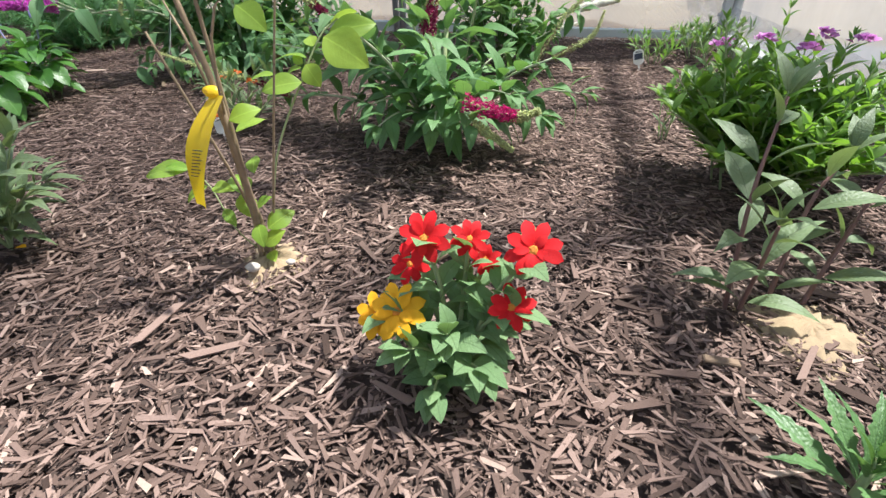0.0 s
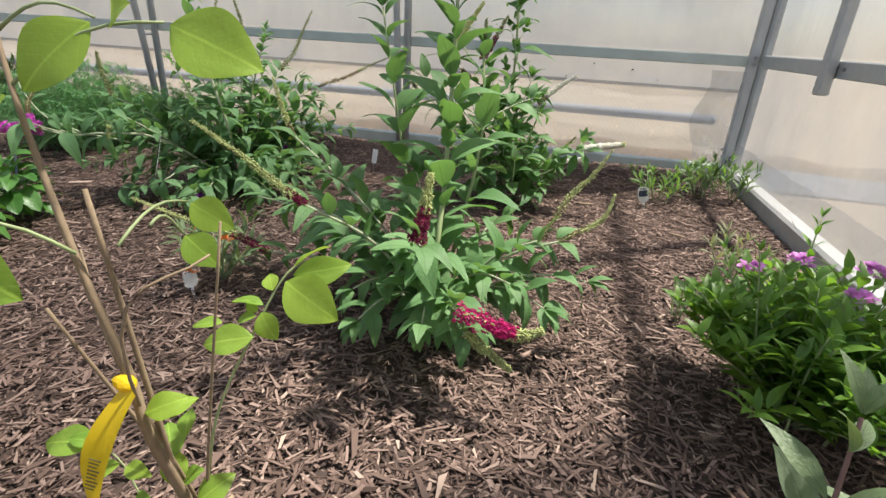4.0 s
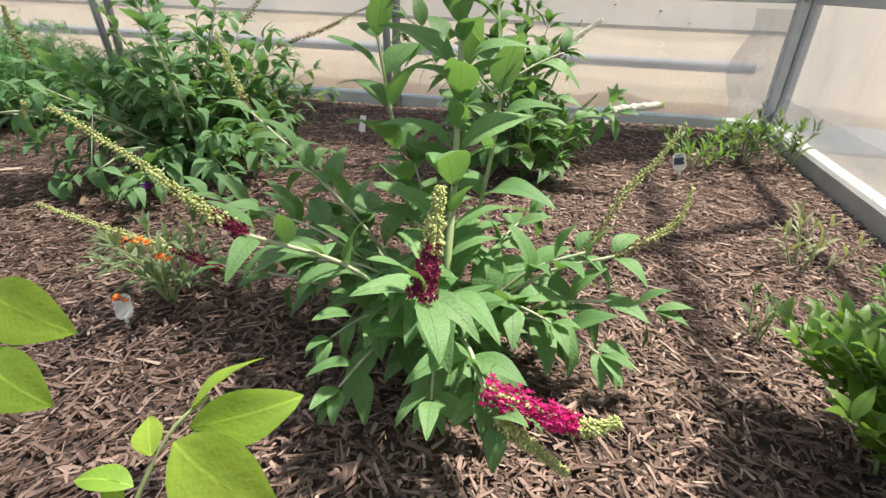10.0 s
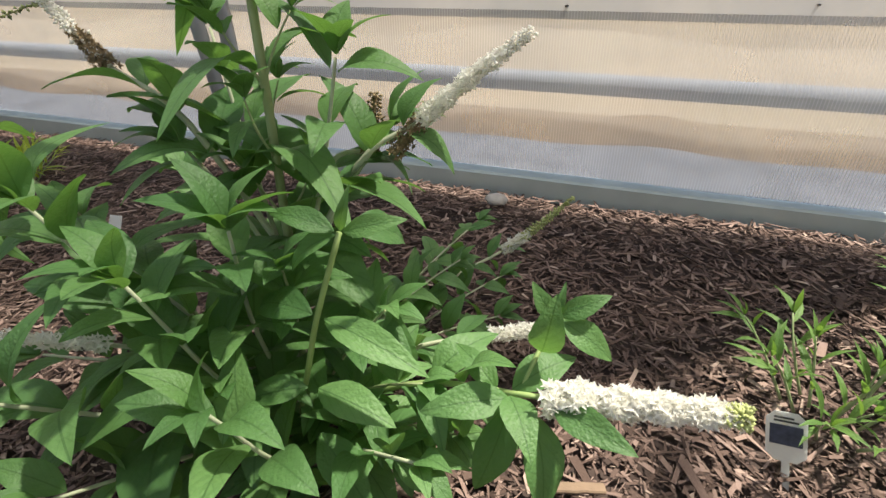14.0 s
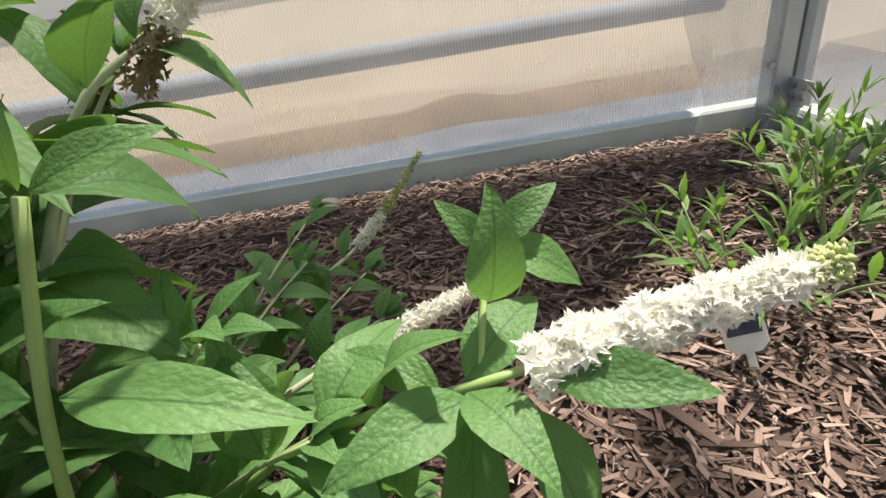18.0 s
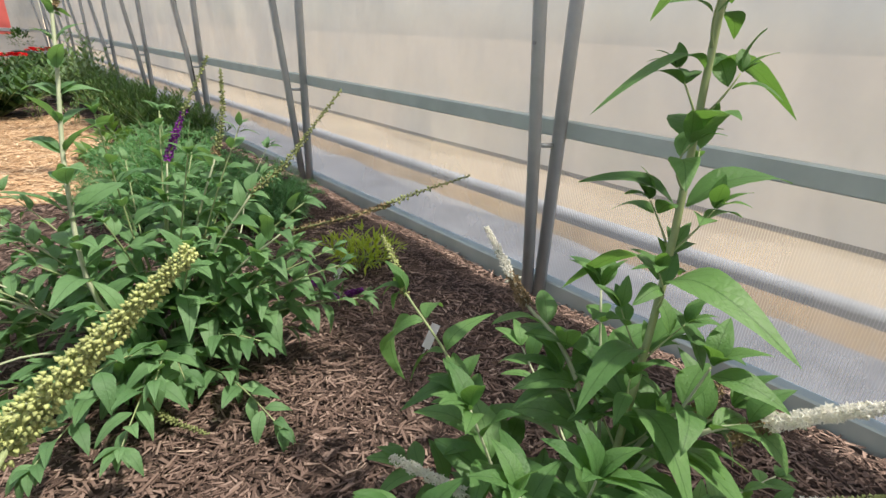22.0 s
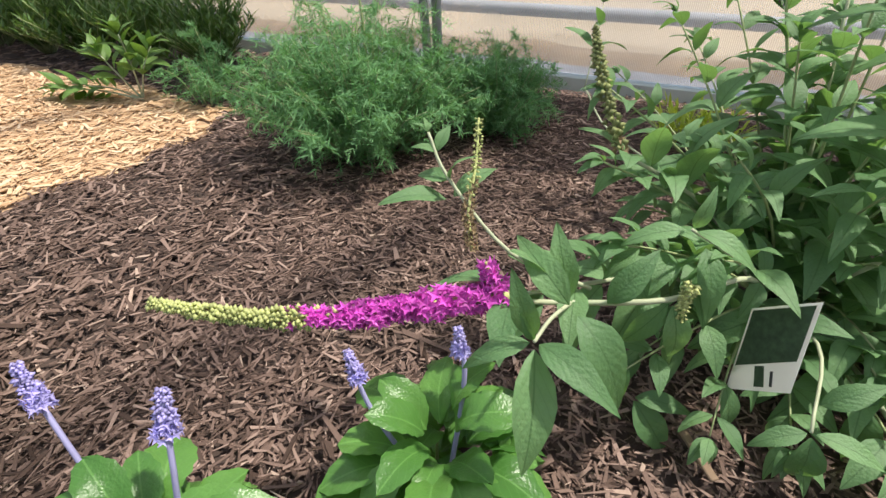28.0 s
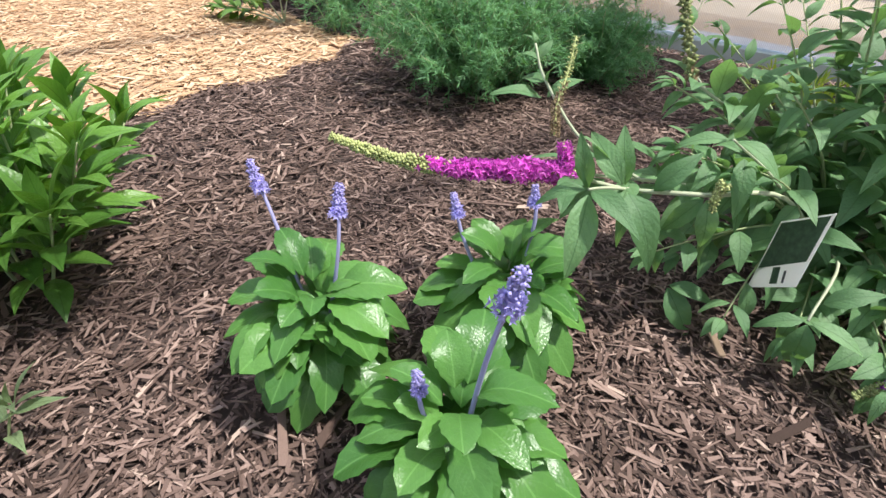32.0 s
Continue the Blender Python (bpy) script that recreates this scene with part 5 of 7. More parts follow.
# ---------------------------------------------------------------- purple butterfly bush
PB = Vector((-1.10, 5.66, 0.0))
pbush = thing("butterfly_bush", PB, "large grey-green butterfly bush with magenta flower spikes", "butterfly bush")
for tip, size in [((-1.456, 5.381, 0.50), 0.10), ((-1.433, 5.30, 0.42), 0.10), ((-0.75, 5.55, 0.187), 0.13), ((-0.76, 6.05, 0.343), 0.13), ((-1.12, 6.0, 0.53), 0.12), ((-1.078, 5.404, 0.40), 0.135), ((-1.261, 5.387, 0.42), 0.11), ((-1.165, 5.88, 0.45), 0.12), ((-0.90, 5.48, 0.33), 0.14),
                  ((-0.95, 6.05, 0.48), 0.13), ((-1.414, 5.686, 0.56), 0.10), ((-1.33, 5.86, 0.58), 0.10), ((-1.15, 5.6, 0.74), 0.10), ((-1.3, 5.78, 0.72), 0.095), ((-0.95, 5.75, 0.66), 0.11), ((-1.05, 5.92, 0.70), 0.10), ((-0.85, 5.85, 0.30), 0.13), ((-1.0, 5.35, 0.14), 0.125), ((-0.82, 5.95, 0.40), 0.14), ((-0.86, 5.70, 0.45), 0.14), ((-1.30, 5.50, 0.38), 0.12), ((-1.05, 5.55, 0.50), 0.13), ((-1.22, 5.62, 0.55), 0.11), ((-1.02, 5.46, 0.26), 0.13), ((-1.38, 5.42, 0.30), 0.11), ((-0.98, 5.90, 0.34), 0.13), ((-0.80, 6.0, 0.25), 0.14), ((-0.72, 6.10, 0.24), 0.135), ((-0.85, 5.95, 0.13), 0.13), ((-0.74, 5.80, 0.20), 0.13), ((-0.88, 6.10, 0.34), 0.13), ((-0.80, 5.62, 0.12), 0.125)]:
    shoot(pbush, PB, tip, BUD2_LEAF, size * 1.12, 0.05, 0.0036, 0.074, M_STEM, 0.3, tip_scale=0.5, lift=0.0)
tall = spline([PB, (-1.0, 5.5, 0.3), (-1.083, 5.503, 0.587), (-1.18, 5.55, 0.85), (-1.24, 5.575, 1.0)], 4)
stem(pbush, tall, 0.007, 0.004, M_STEM_PALE, 8)
leaves_on(pbush, tall, BUD2_LEAF, 0.16, start=0.3, step=0.09, tip_scale=0.35, lift=0.1)
leaves_on(pbush, tall, BUD2_LEAF, 0.07, start=0.4, step=0.09, tip_scale=0.6, lift=0.4)
flower_spike(pbush, [(-1.24, 5.575, 0.98), (-1.30, 5.60, 1.12), (-1.37, 5.63, 1.25)], 0.012, 0.004, 170, P_SEED, P_OLIVE, 0.1, 0.010, 31)
SP = [([(-0.85, 5.93, 0.44), (-0.715, 6.117, 0.504), (-0.659, 6.24, 0.55), (-0.589, 6.385, 0.597)], P_SEED, 0.5), ([(-0.978, 5.905, 0.524), (-0.956, 6.013, 0.611), (-0.954, 6.091, 0.696), (-0.948, 6.191, 0.801)], P_SEED, 0.1),
      ([(-1.246, 5.765, 0.58), (-1.275, 5.838, 0.712), (-1.301, 5.939, 0.872)], P_VIOLET, 0.5), ([(-1.144, 5.873, 0.601), (-1.182, 5.922, 0.721), (-1.233, 5.949, 0.839)], P_SEED, 0.1),
      ([(-0.945, 5.225, 0.09), (-0.965, 5.185, 0.08), (-0.99, 5.150, 0.07)], P_VIOLET, 0.5), ([(-0.85, 5.52, 0.09), (-0.76, 5.56, 0.06), (-0.66, 5.62, 0.05)], P_SEED, 0.2), ([(-1.419, 5.342, 0.423), (-1.468, 5.359, 0.525), (-1.491, 5.377, 0.585)], P_SEED, 0.1)]
for k, (pts, m, s) in enumerate(SP):
    spike_branch(pbush, PB, pts, BUD2_LEAF, 0.10, m, P_OLIVE, s, 0.010, 0.003, 120, 0.009, 40 + k)
# the long flowering branch that leans out over the mulch
spike_branch(pbush, PB, [(-1.480, 5.070, 0.325), (-1.565, 5.000, 0.330), (-1.64, 4.935, 0.334), (-1.725, 4.872, 0.350), (-1.803, 4.816, 0.383)], BUD2_LEAF, 0.11, P_PURP, P_BUD, 0.60, 0.0205, 0.004, 820, 0.0082, 51, label="long magenta flower spike with green tip")
flower_spike(pbush, [(-1.497, 5.055, 0.335), (-1.505, 5.058, 0.355), (-1.512, 5.062, 0.372)], 0.011, 0.010, 60, P_PURP, P_BUD, 1.2, 0.007, 52, "small magenta flower cluster")
stem(pbush, spline([(-1.40, 5.16, 0.30), (-1.50, 5.11, 0.36), (-1.596, 5.124, 0.44), (-1.633, 5.141, 0.489)], 5), 0.003, 0.002, M_STEM_PALE)
leaves_on(pbush, spline([(-1.543, 5.11, 0.39), (-1.596, 5.124, 0.438), (-1.633, 5.141, 0.489)], 4), BUD2_LEAF, 0.06, start=0.5, step=0.05)
flower_spike(pbush, [(-1.283, 5.179, 0.335), (-1.287, 5.172, 0.315), (-1.282, 5.165, 0.285)], 0.008, 0.005, 70, P_BUD, P_BUD, 0.0, 0.006, 54)
flower_spike(pbush, [(-1.54, 5.08, 0.37), (-1.555, 5.10, 0.41), (-1.569, 5.152, 0.458), (-1.587, 5.197, 0.497)], 0.009, 0.004, 150, P_SEED, P_BUD, 0.5, 0.005, 53)
for tip, size in [((-1.296, 5.348, 0.268), 0.115), ((-1.228, 5.5, 0.31), 0.12), ((-1.09, 5.22, 0.07), 0.115), ((-1.0, 5.40, 0.15), 0.12), ((-1.387, 6.08, 0.44), 0.11), ((-1.55, 6.0, 0.36), 0.10), ((-0.70, 5.30, 0.12), 0.12), ((-0.63, 5.45, 0.14), 0.12), ((-0.56, 5.76, 0.06), 0.11), ((-0.78, 5.40, 0.22), 0.13), ((-0.94, 5.14, 0.10), 0.12), ((-1.18, 5.36, 0.16), 0.115)]:
    shoot(pbush, PB, tip, BUD2_LEAF, size * 1.1, 0.05, 0.0032, 0.072, M_STEM, 0.32, tip_scale=0.55, lift=0.0)
for tip, size in (((-1.34, 5.12, 0.20), 0.095), ((-1.37, 5.21, 0.35), 0.10), ((-1.25, 5.26, 0.33), 0.105), ((-1.20, 5.17, 0.09), 0.10), ((-1.40, 5.28, 0.30), 0.095), ((-1.32, 5.26, 0.12), 0.10)):
    shoot(pbush, (-1.16, 5.42, 0.18), tip, BUD2_LEAF, size, 0.02, 0.0028, 0.062, M_STEM, 0.3, tip_scale=0.6, lift=0.05)
# the flowering branch's own leaves, told apart one by one
JP = (-1.417, 5.128, 0.293)
NP = (-1.415, 4.960, 0.372)
stem(pbush, spline([PB, (-1.20, 5.34, 0.26), (-1.304, 5.175, 0.305), JP, (-1.475, 5.065, 0.322)], 5), 0.0046, 0.0034, M_STEM_PALE)
stem(pbush, spline([JP, (-1.42, 5.04, 0.335), NP], 4), 0.003, 0.002, M_STEM_PALE)
stem(pbush, spline([PB, (-1.22, 5.36, 0.27), (-1.30, 5.215, 0.39)], 5), 0.0036, 0.0022, M_STEM_PALE)
stem(pbush, spline([PB, (-1.08, 5.36, 0.16), (-1.09, 5.195, 0.139)], 5), 0.0036, 0.0024, M_STEM_PALE)
for p, tip, wide, face in ((NP, (-1.382, 4.872, 0.290), 0.85, (0.5, -0.7, 0.5)), (NP, (-1.330, 4.917, 0.385), 0.8, (0.1, -0.4, 0.9)), (NP, (-1.440, 4.955, 0.445), 0.8, (0.3, -0.9, 0.3)), (NP, (-1.475, 4.915, 0.365), 0.75, (0.0, -0.4, 0.9)), (NP, (-1.425, 4.945, 0.408), 0.6, (0.3, -0.9, 0.3)),
                           ((-1.405, 5.085, 0.318), (-1.299, 5.028, 0.265), 0.95, (0.2, -0.4, 0.9)), ((-1.405, 5.085, 0.318), (-1.490, 5.105, 0.395), 0.8, (0.0, -0.6, 0.7)), ((-1.375, 5.130, 0.30), (-1.330, 5.165, 0.375), 0.9, (0.1, -0.8, 0.5)), (JP, (-1.455, 5.155, 0.385), 0.85, (0.1, -0.8, 0.5)),
                           ((-1.314, 5.197, 0.085), (-1.231, 5.160, 0.018), 1.0, (0.2, -0.7, 0.7)), ((-1.314, 5.197, 0.085), (-1.225, 5.205, 0.10), 0.85, (0.0, -0.4, 0.9)), ((-1.30, 5.175, 0.305), (-1.262, 5.135, 0.225), 0.85, (0.3, -0.8, 0.5)), ((-1.30, 5.175, 0.305), (-1.345, 5.150, 0.225), 0.8, (0.2, -0.8, 0.5)),
                           ((-1.30, 5.215, 0.39), (-1.215, 5.195, 0.385), 0.8, (0.0, -0.3, 1.0)), ((-1.30, 5.215, 0.39), (-1.375, 5.185, 0.375), 0.8, (0.0, -0.3, 1.0)), ((-1.30, 5.215, 0.39), (-1.285, 5.205, 0.445), 0.8, (0.2, -0.9, 0.3)), ((-1.28, 5.24, 0.36), (-1.245, 5.165, 0.305), 0.85, (0.2, -0.6, 0.8)), ((-1.28, 5.24, 0.36), (-1.345, 5.265, 0.375), 0.8, (0.0, -0.3, 1.0)),
                           ((-1.09, 5.195, 0.139), (-1.075, 5.150, 0.045), 1.0, (0.1, -0.9, 0.4)), ((-1.09, 5.195, 0.139), (-1.005, 5.185, 0.135), 0.85, (0.0, -0.3, 1.0)), ((-1.09, 5.195, 0.139), (-1.155, 5.165, 0.115), 0.85, (0.0, -0.3, 1.0)), ((-1.085, 5.24, 0.145), (-1.020, 5.255, 0.205), 0.9, (0.0, -0.6, 0.8)), ((-1.16, 5.33, 0.21), (-1.255, 5.285, 0.15), 0.9, (0.0, -0.4, 0.9)), ((-1.16, 5.33, 0.21), (-1.08, 5.29, 0.25), 0.9, (0.0, -0.4, 0.9)),
                           ((-1.596, 5.13, 0.405), (-1.655, 5.063, 0.432), 0.75, (0.0, -0.3, 1.0)), ((-1.596, 5.13, 0.405), (-1.560, 5.190, 0.440), 0.85, (0.0, -0.5, 0.9))):
    set_leaf(pbush, p, tip, BUD2_LEAF, wide, face)

stem(pbush, spline([(-1.25, 5.85, 0.12), (-1.55, 6.05, 0.18), (-1.66, 6.12, 0.28)], 4), 0.003, 0.0025, M_STEM_PALE)
shoot(pbush, (-1.66, 6.12, 0.28), (-1.665, 6.24, 0.49), BUD2_LEAF, 0.10, 0.0, 0.0025, 0.08, M_STEM_PALE, 0.45, tip_scale=0.7, lift=0.0)

# ---------------------------------------------------------------- sage rosettes
def sage(base, spikes, seed, rings, tall_stems):
    """A rosette of spoon-shaped leaves in rings, short leafy side stems, and flower stalks."""
    q = random.Random(seed)
    b = Vector(base)
    s = thing("sage_plant", b, "leafy sage rosette with lavender-blue flower spikes in mulch", "sage", "sage plants in the bed")
    for n, ln, el, z0, r0 in rings:
        turn = q.uniform(0, 6.28)
        for k in range(n):
            a = turn + 2 * math.pi * k / n + q.uniform(-0.25, 0.25)
            e = el + q.uniform(-0.18, 0.18)
            d = Vector((math.cos(a) * math.cos(e), math.sin(a) * math.cos(e), math.sin(e)))
            p = b + Vector((math.cos(a) * r0, math.sin(a) * r0, z0 * q.uniform(0.8, 1.15)))
            part_me("leaf", q.choice(SALV_LEAF), s, aim(p, d, ln * q.uniform(0.82, 1.15), q.uniform(-0.45, 0.45), q.uniform(0.88, 1.12)))
    for k in range(tall_stems):
        a = k * 2.4 + seed
        rr = 0.05 + 0.03 * (k % 2)
        tip = b + Vector((math.cos(a) * rr, math.sin(a) * rr, q.uniform(0.13, 0.19)))
        shoot(s, b + Vector((math.cos(a) * rr * 0.4, math.sin(a) * rr * 0.4, 0)), tip, SALV_LEAF, 0.088, 0.0, 0.0035, 0.042, M_STEM, 0.3, lift=-0.02, tip_scale=0.5, base_scale=1.0)
    for i, (p0, p1, r) in enumerate(spikes):
        p0, p1 = Vector(p0), Vector(p1)
        path = spline([b + Vector((0, 0, 0.05)), p0, p1], 5)
        stem(s, path, 0.0036, 0.0028, M_STALK, 6, "flower_stalk")
        fl, bu = spike_meshes("sage flowers", [p0.lerp(p1, 0.62), p0.lerp(p1, 0.82), p1 + (p1 - p0).normalized() * 0.008], r * 1.15, r * 0.45, 120, P_BLUE, P_BLUE, 0.45, 0.0062, seed + i)
        part_me("flower_spike", bu, s, None, "lavender-blue flower spike")
        if fl:
            part_me("floret", fl, s)
    return s


ROSETTE = ((12, 0.118, -0.12, 0.105, 0.040), (13, 0.122, 0.15, 0.145, 0.038), (12, 0.112, 0.50, 0.175, 0.032), (9, 0.090, 0.85, 0.200, 0.018))
sage((-1.715, 4.674, 0), [((-1.80, 4.69, 0.255), (-1.871, 4.707, 0.352), 0.010), ((-1.690, 4.715, 0.25), (-1.713, 4.753, 0.350), 0.010)], 5, ROSETTE, 5)
sage((-1.505, 4.925, 0), [((-1.585, 4.905, 0.215), (-1.624, 4.917, 0.292), 0.008), ((-1.495, 4.965, 0.256), (-1.510, 4.982, 0.322), 0.008)], 6, ROSETTE[1:], 4)
sage((-1.400, 4.655, 0), [((-1.372, 4.662, 0.305), (-1.354, 4.684, 0.432), 0.014), ((-1.425, 4.62, 0.20), (-1.445, 4.63, 0.255), 0.007)], 7, ROSETTE, 5)

# ---------------------------------------------------------------- clumps
def template(me):
    n = len(me.vertices)
    co = np.zeros(n * 3)
    me.vertices.foreach_get("co", co)
    fc = np.array([tuple(p.vertices) for p in me.polygons])
    lv = np.zeros(len(me.loops), dtype=np.int64)
    me.loops.foreach_get("vertex_index", lv)
    uv = np.zeros(len(me.loops) * 2)
    me.uv_layers[0].data.foreach_get("uv", uv)
    u = np.zeros((n, 2))
    u[lv] = uv.reshape(-1, 2)
    return co.reshape(-1, 3), fc, u


def joined(name, leaf, mats, material):
    """One mesh of many leaves: a template at each pose."""
    co, fc, uv = template(leaf)
    m = np.array([[list(r) for r in q] for q in mats])
    h = np.c_[co, np.ones(len(co))]
    v = np.einsum("nij,kj->nki", m, h)[..., :3]
    n, k = len(m), len(co)
    f = (fc[None] + k * np.arange(n)[:, None, None]).reshape(-1, 4)
    me = bpy.data.meshes.new(name)
    me.vertices.add(n * k)
    me.vertices.foreach_set("co", v.reshape(-1))
    me.loops.add(len(f) * 4)
    me.loops.foreach_set("vertex_index", f.reshape(-1))
    me.polygons.add(len(f))
    me.polygons.foreach_set("loop_start", np.arange(0, len(f) * 4, 4))
    me.polygons.foreach_set("use_smooth", [True] * len(f))
    lay = me.uv_layers.new(name="UVMap")
    lay.data.foreach_set("uv", np.tile(uv, (n, 1))[f.reshape(-1)].ravel())
    me.update(calc_edges=True)
    me.materials.append(material)
    return me


SMALL_DARK = leaf_mesh("clump leaf", J_DARK, 0.34, widest=0.42, point=1.0, droop=0.25, rows=4, seed=2, cols=(-1, 0, 1))
SMALL_MID = leaf_mesh("clump leaf", J_MID, 0.26, widest=0.42, point=1.1, droop=0.22, rows=4, seed=3, cols=(-1, 0, 1))
NEEDLE = leaf_mesh("needle leaf", J_MID, 0.13, widest=0.4, point=1.0, droop=0.15, rows=3, seed=4, cols=(-1, 0, 1))
THREAD = mesh_of("thread leaf", [(0, -0.03, 0), (0, 0.03, 0), (0.5, -0.045, 0.03), (0.5, 0.045, 0.03), (1, -0.01, -0.04), (1, 0.01, -0.04)], [(0, 2, 3, 1), (2, 4, 5, 3)], J_FINE, [(0, 0), (0, 1), (0.5, 0), (0.5, 1), (1, 0), (1, 1)])
PINK_PETAL = leaf_mesh("pink floret", J_PINK, 0.8, widest=0.6, point=0.6, droop=0.1, rows=3, seed=6, cols=(-1, 0, 1))


def clump(name, base, label, category, radius, top, leaf, size, stems, material, seed, step=0.05, spread=1.0, group="", lean=0.9, stem_mat=M_STEM, tilt=0.35, mode="pair"):
    """A bushy plant whose leaves are too many to pick apart: stems, and one mesh of foliage."""
    q = random.Random(seed)
    b = Vector(base)
    t = thing(name, b, label, category, group)
    mats, sv, sf = [], [], []
    for k in range(stems):
        a = k * 2.4 + q.uniform(-0.4, 0.4)
        rr = radius * math.sqrt((k + 0.5) / stems) * q.uniform(0.75, 1.15)
        hh = top * (1.05 - 0.45 * (rr / radius) ** 2) * q.uniform(0.75, 1.1)
        foot = b + Vector((math.cos(a) * rr * (1 - lean) * 0.8, math.sin(a) * rr * (1 - lean) * 0.8, 0))
        tip = b + Vector((math.cos(a) * rr, math.sin(a) * rr, hh))
        path = bend(foot, tip, 0.02, 6, 0.01, q)
        v, f = tube(path, [0.0035, 0.003, 0.003, 0.0025, 0.002, 0.002, 0.0015], 4)
        sf += [tuple(len(sv) + i for i in p) for p in f]
        sv += v
        ln = sum((path[i + 1] - path[i]).length for i in range(6))
        n = max(3, int(ln * 0.85 / step))
        for j in range(n):
            u = 0.15 + 0.85 * (j + 0.5) / n
            i = min(5, int(u * 6))
            p = path[i].lerp(path[i + 1], u * 6 - i)
            d = (path[i + 1] - path[i]).normalized()
            for s in ((0, math.pi) if mode == "pair" else (0, 2.1, 4.2)):
                an = j * 1.57 + s + q.uniform(-0.4, 0.4) + a
                o = Vector((math.cos(an), math.sin(an), tilt + 0.5 * u)) * spread + d * 0.4
                mats.append(aim(p, o, size * q.uniform(0.7, 1.15) * (1 - 0.35 * max(0, u - 0.6) / 0.4), q.uniform(-0.4, 0.4)))
    part_me("stem_mass", mesh_of("clump stems", sv, sf, stem_mat), t)
    part_me("foliage", joined("foliage", leaf, mats, material), t)
    return t


def heads(t, pts, r, n, leaf=PINK_PETAL, material=J_PINK, size=0.018, name="flower_cluster", label="", seed=1):
    """Rounded clusters of small petals."""
    q = random.Random(seed)
    for p in pts:
        mats = []
        for k in range(n):
            a, e = k * 2.4, q.uniform(0.15, 1.5)
            d = Vector((math.cos(a) * math.cos(e), math.sin(a) * math.cos(e), math.sin(e)))
            mats.append(aim(Vector(p) + Vector((d.x * r, d.y * r, d.z * r * 0.6)), Vector((math.cos(a * 3.3), math.sin(a * 3.3), 0.3)) + d * 0.4, size * q.uniform(0.8, 1.2), q.uniform(-0.5, 0.5)))
        part_me(name, joined(name, leaf, mats, material), t, None, label)


# phlox beside the end wall: leaves told apart on the outer stems, the rest as foliage
PX = Vector((0.97, 4.63, 0.0))
PHLOX_JOIN = leaf_mesh("phlox foliage leaf", leaf_mat("phlox foliage", (0.200, 0.355, 0.060), (0.095, 0.205, 0.038), 0.40, 0.45, island=True), 0.30, widest=0.4, point=1.1, droop=0.25, fold=0.14, rows=5, seed=8, cols=(-1, 0, 1))
phlox = clump("phlox_plant", PX, "dense green phlox clump with orchid-pink flowers beside the end wall", "phlox", 0.30, 0.31, PHLOX_JOIN, 0.092, 84, PHLOX_JOIN.materials[0], 5, 0.026, mode="pair")
FLORET = leaf_mesh("phlox petal", P_PINK, 0.9, widest=0.65, point=0.5, droop=0.1, rows=3, seed=9)
heads(phlox, [(0.934, 4.505, 0.350), (0.80, 4.597, 0.340), (0.99, 4.60, 0.365), (1.05, 4.57, 0.36), (1.13, 4.55, 0.15), (1.12, 4.44, 0.18), (0.90, 4.66, 0.345)], 0.018, 26, FLORET, P_PINK, 0.016, "flower_cluster", "orchid-pink phlox flowers", 4)
for k in range(9):
    a = k * 0.7 + 2.2
    tip = PX + Vector((math.cos(a) * 0.21, math.sin(a) * 0.19, 0.30 + 0.05 * (k % 3)))
    shoot(phlox, PX + Vector((math.cos(a) * 0.1, math.sin(a) * 0.09, 0.02)), tip, PHLOX_LEAF, 0.066, 0.02, 0.003, 0.034, M_STEM, 0.2, lift=0.25)
soil_ring(0.91, 4.08, 0.10, 7)

# narrow-leaved milkweed with dark stems
MW = Vector((0.84, 4.12, 0.0))
MILK_LEAF = leafset("broad milkweed leaf", L_WILLOW, width=0.29, widest=0.42, point=1.1, droop=0.32, fold=0.10)
milk = thing("milkweed_plant", MW, "narrow-leaved milkweed with purple-brown stems in sandy soil", "milkweed")
for pts in ([(0.79, 4.10, 0.0), (0.782, 4.13, 0.2), (0.809, 4.199, 0.334)], [(0.91, 4.13, 0.0), (1.0, 4.235, 0.198), (1.087, 4.32, 0.345)], [(0.85, 4.11, 0.0), (0.88, 4.167, 0.176), (0.926, 4.207, 0.255)], [(0.81, 4.10, 0.0), (0.80, 4.06, 0.12), (0.79, 4.03, 0.20)]):
    path = spline(pts, 6)
    stem(milk, path, 0.004, 0.0025, M_STEM_RED)
    leaves_on(milk, path, MILK_LEAF, 0.125, start=0.15, step=0.075, tip_scale=0.7, lift=0.0, base_scale=0.75)

# small upright shoots at the very front
FR = Vector((0.845, 3.765, 0.0))
SPINY_LEAF = leafset("spiny rosette leaf", leaf_mat("spiny rosette leaf", (0.165, 0.300, 0.110), (0.080, 0.170, 0.060), 0.4, 0.2), width=0.17, widest=0.45, point=1.1, droop=0.12, fold=0.2, teeth=0.22, rows=14)
front = thing("young_plant", FR, "young rosette plant with stiff toothed green leaves in mulch", "young plant")
stem(front, [FR, FR + Vector((0, 0, 0.03)), FR + Vector((0.002, 0.002, 0.075))], 0.006, 0.004, M_STEM)
for k in range(22):
    a, u = k * 2.4, k / 22
    el = 0.25 + 1.0 * u
    d = Vector((math.cos(a) * math.cos(el), math.sin(a) * math.cos(el), math.sin(el)))
    part_me("leaf", SPINY_LEAF[k % 3], front, aim(FR + Vector((0, 0, 0.012 + 0.06 * u)), d, 0.135 * (1.05 - 0.55 * u), 0.2 * math.sin(k * 3.7)))

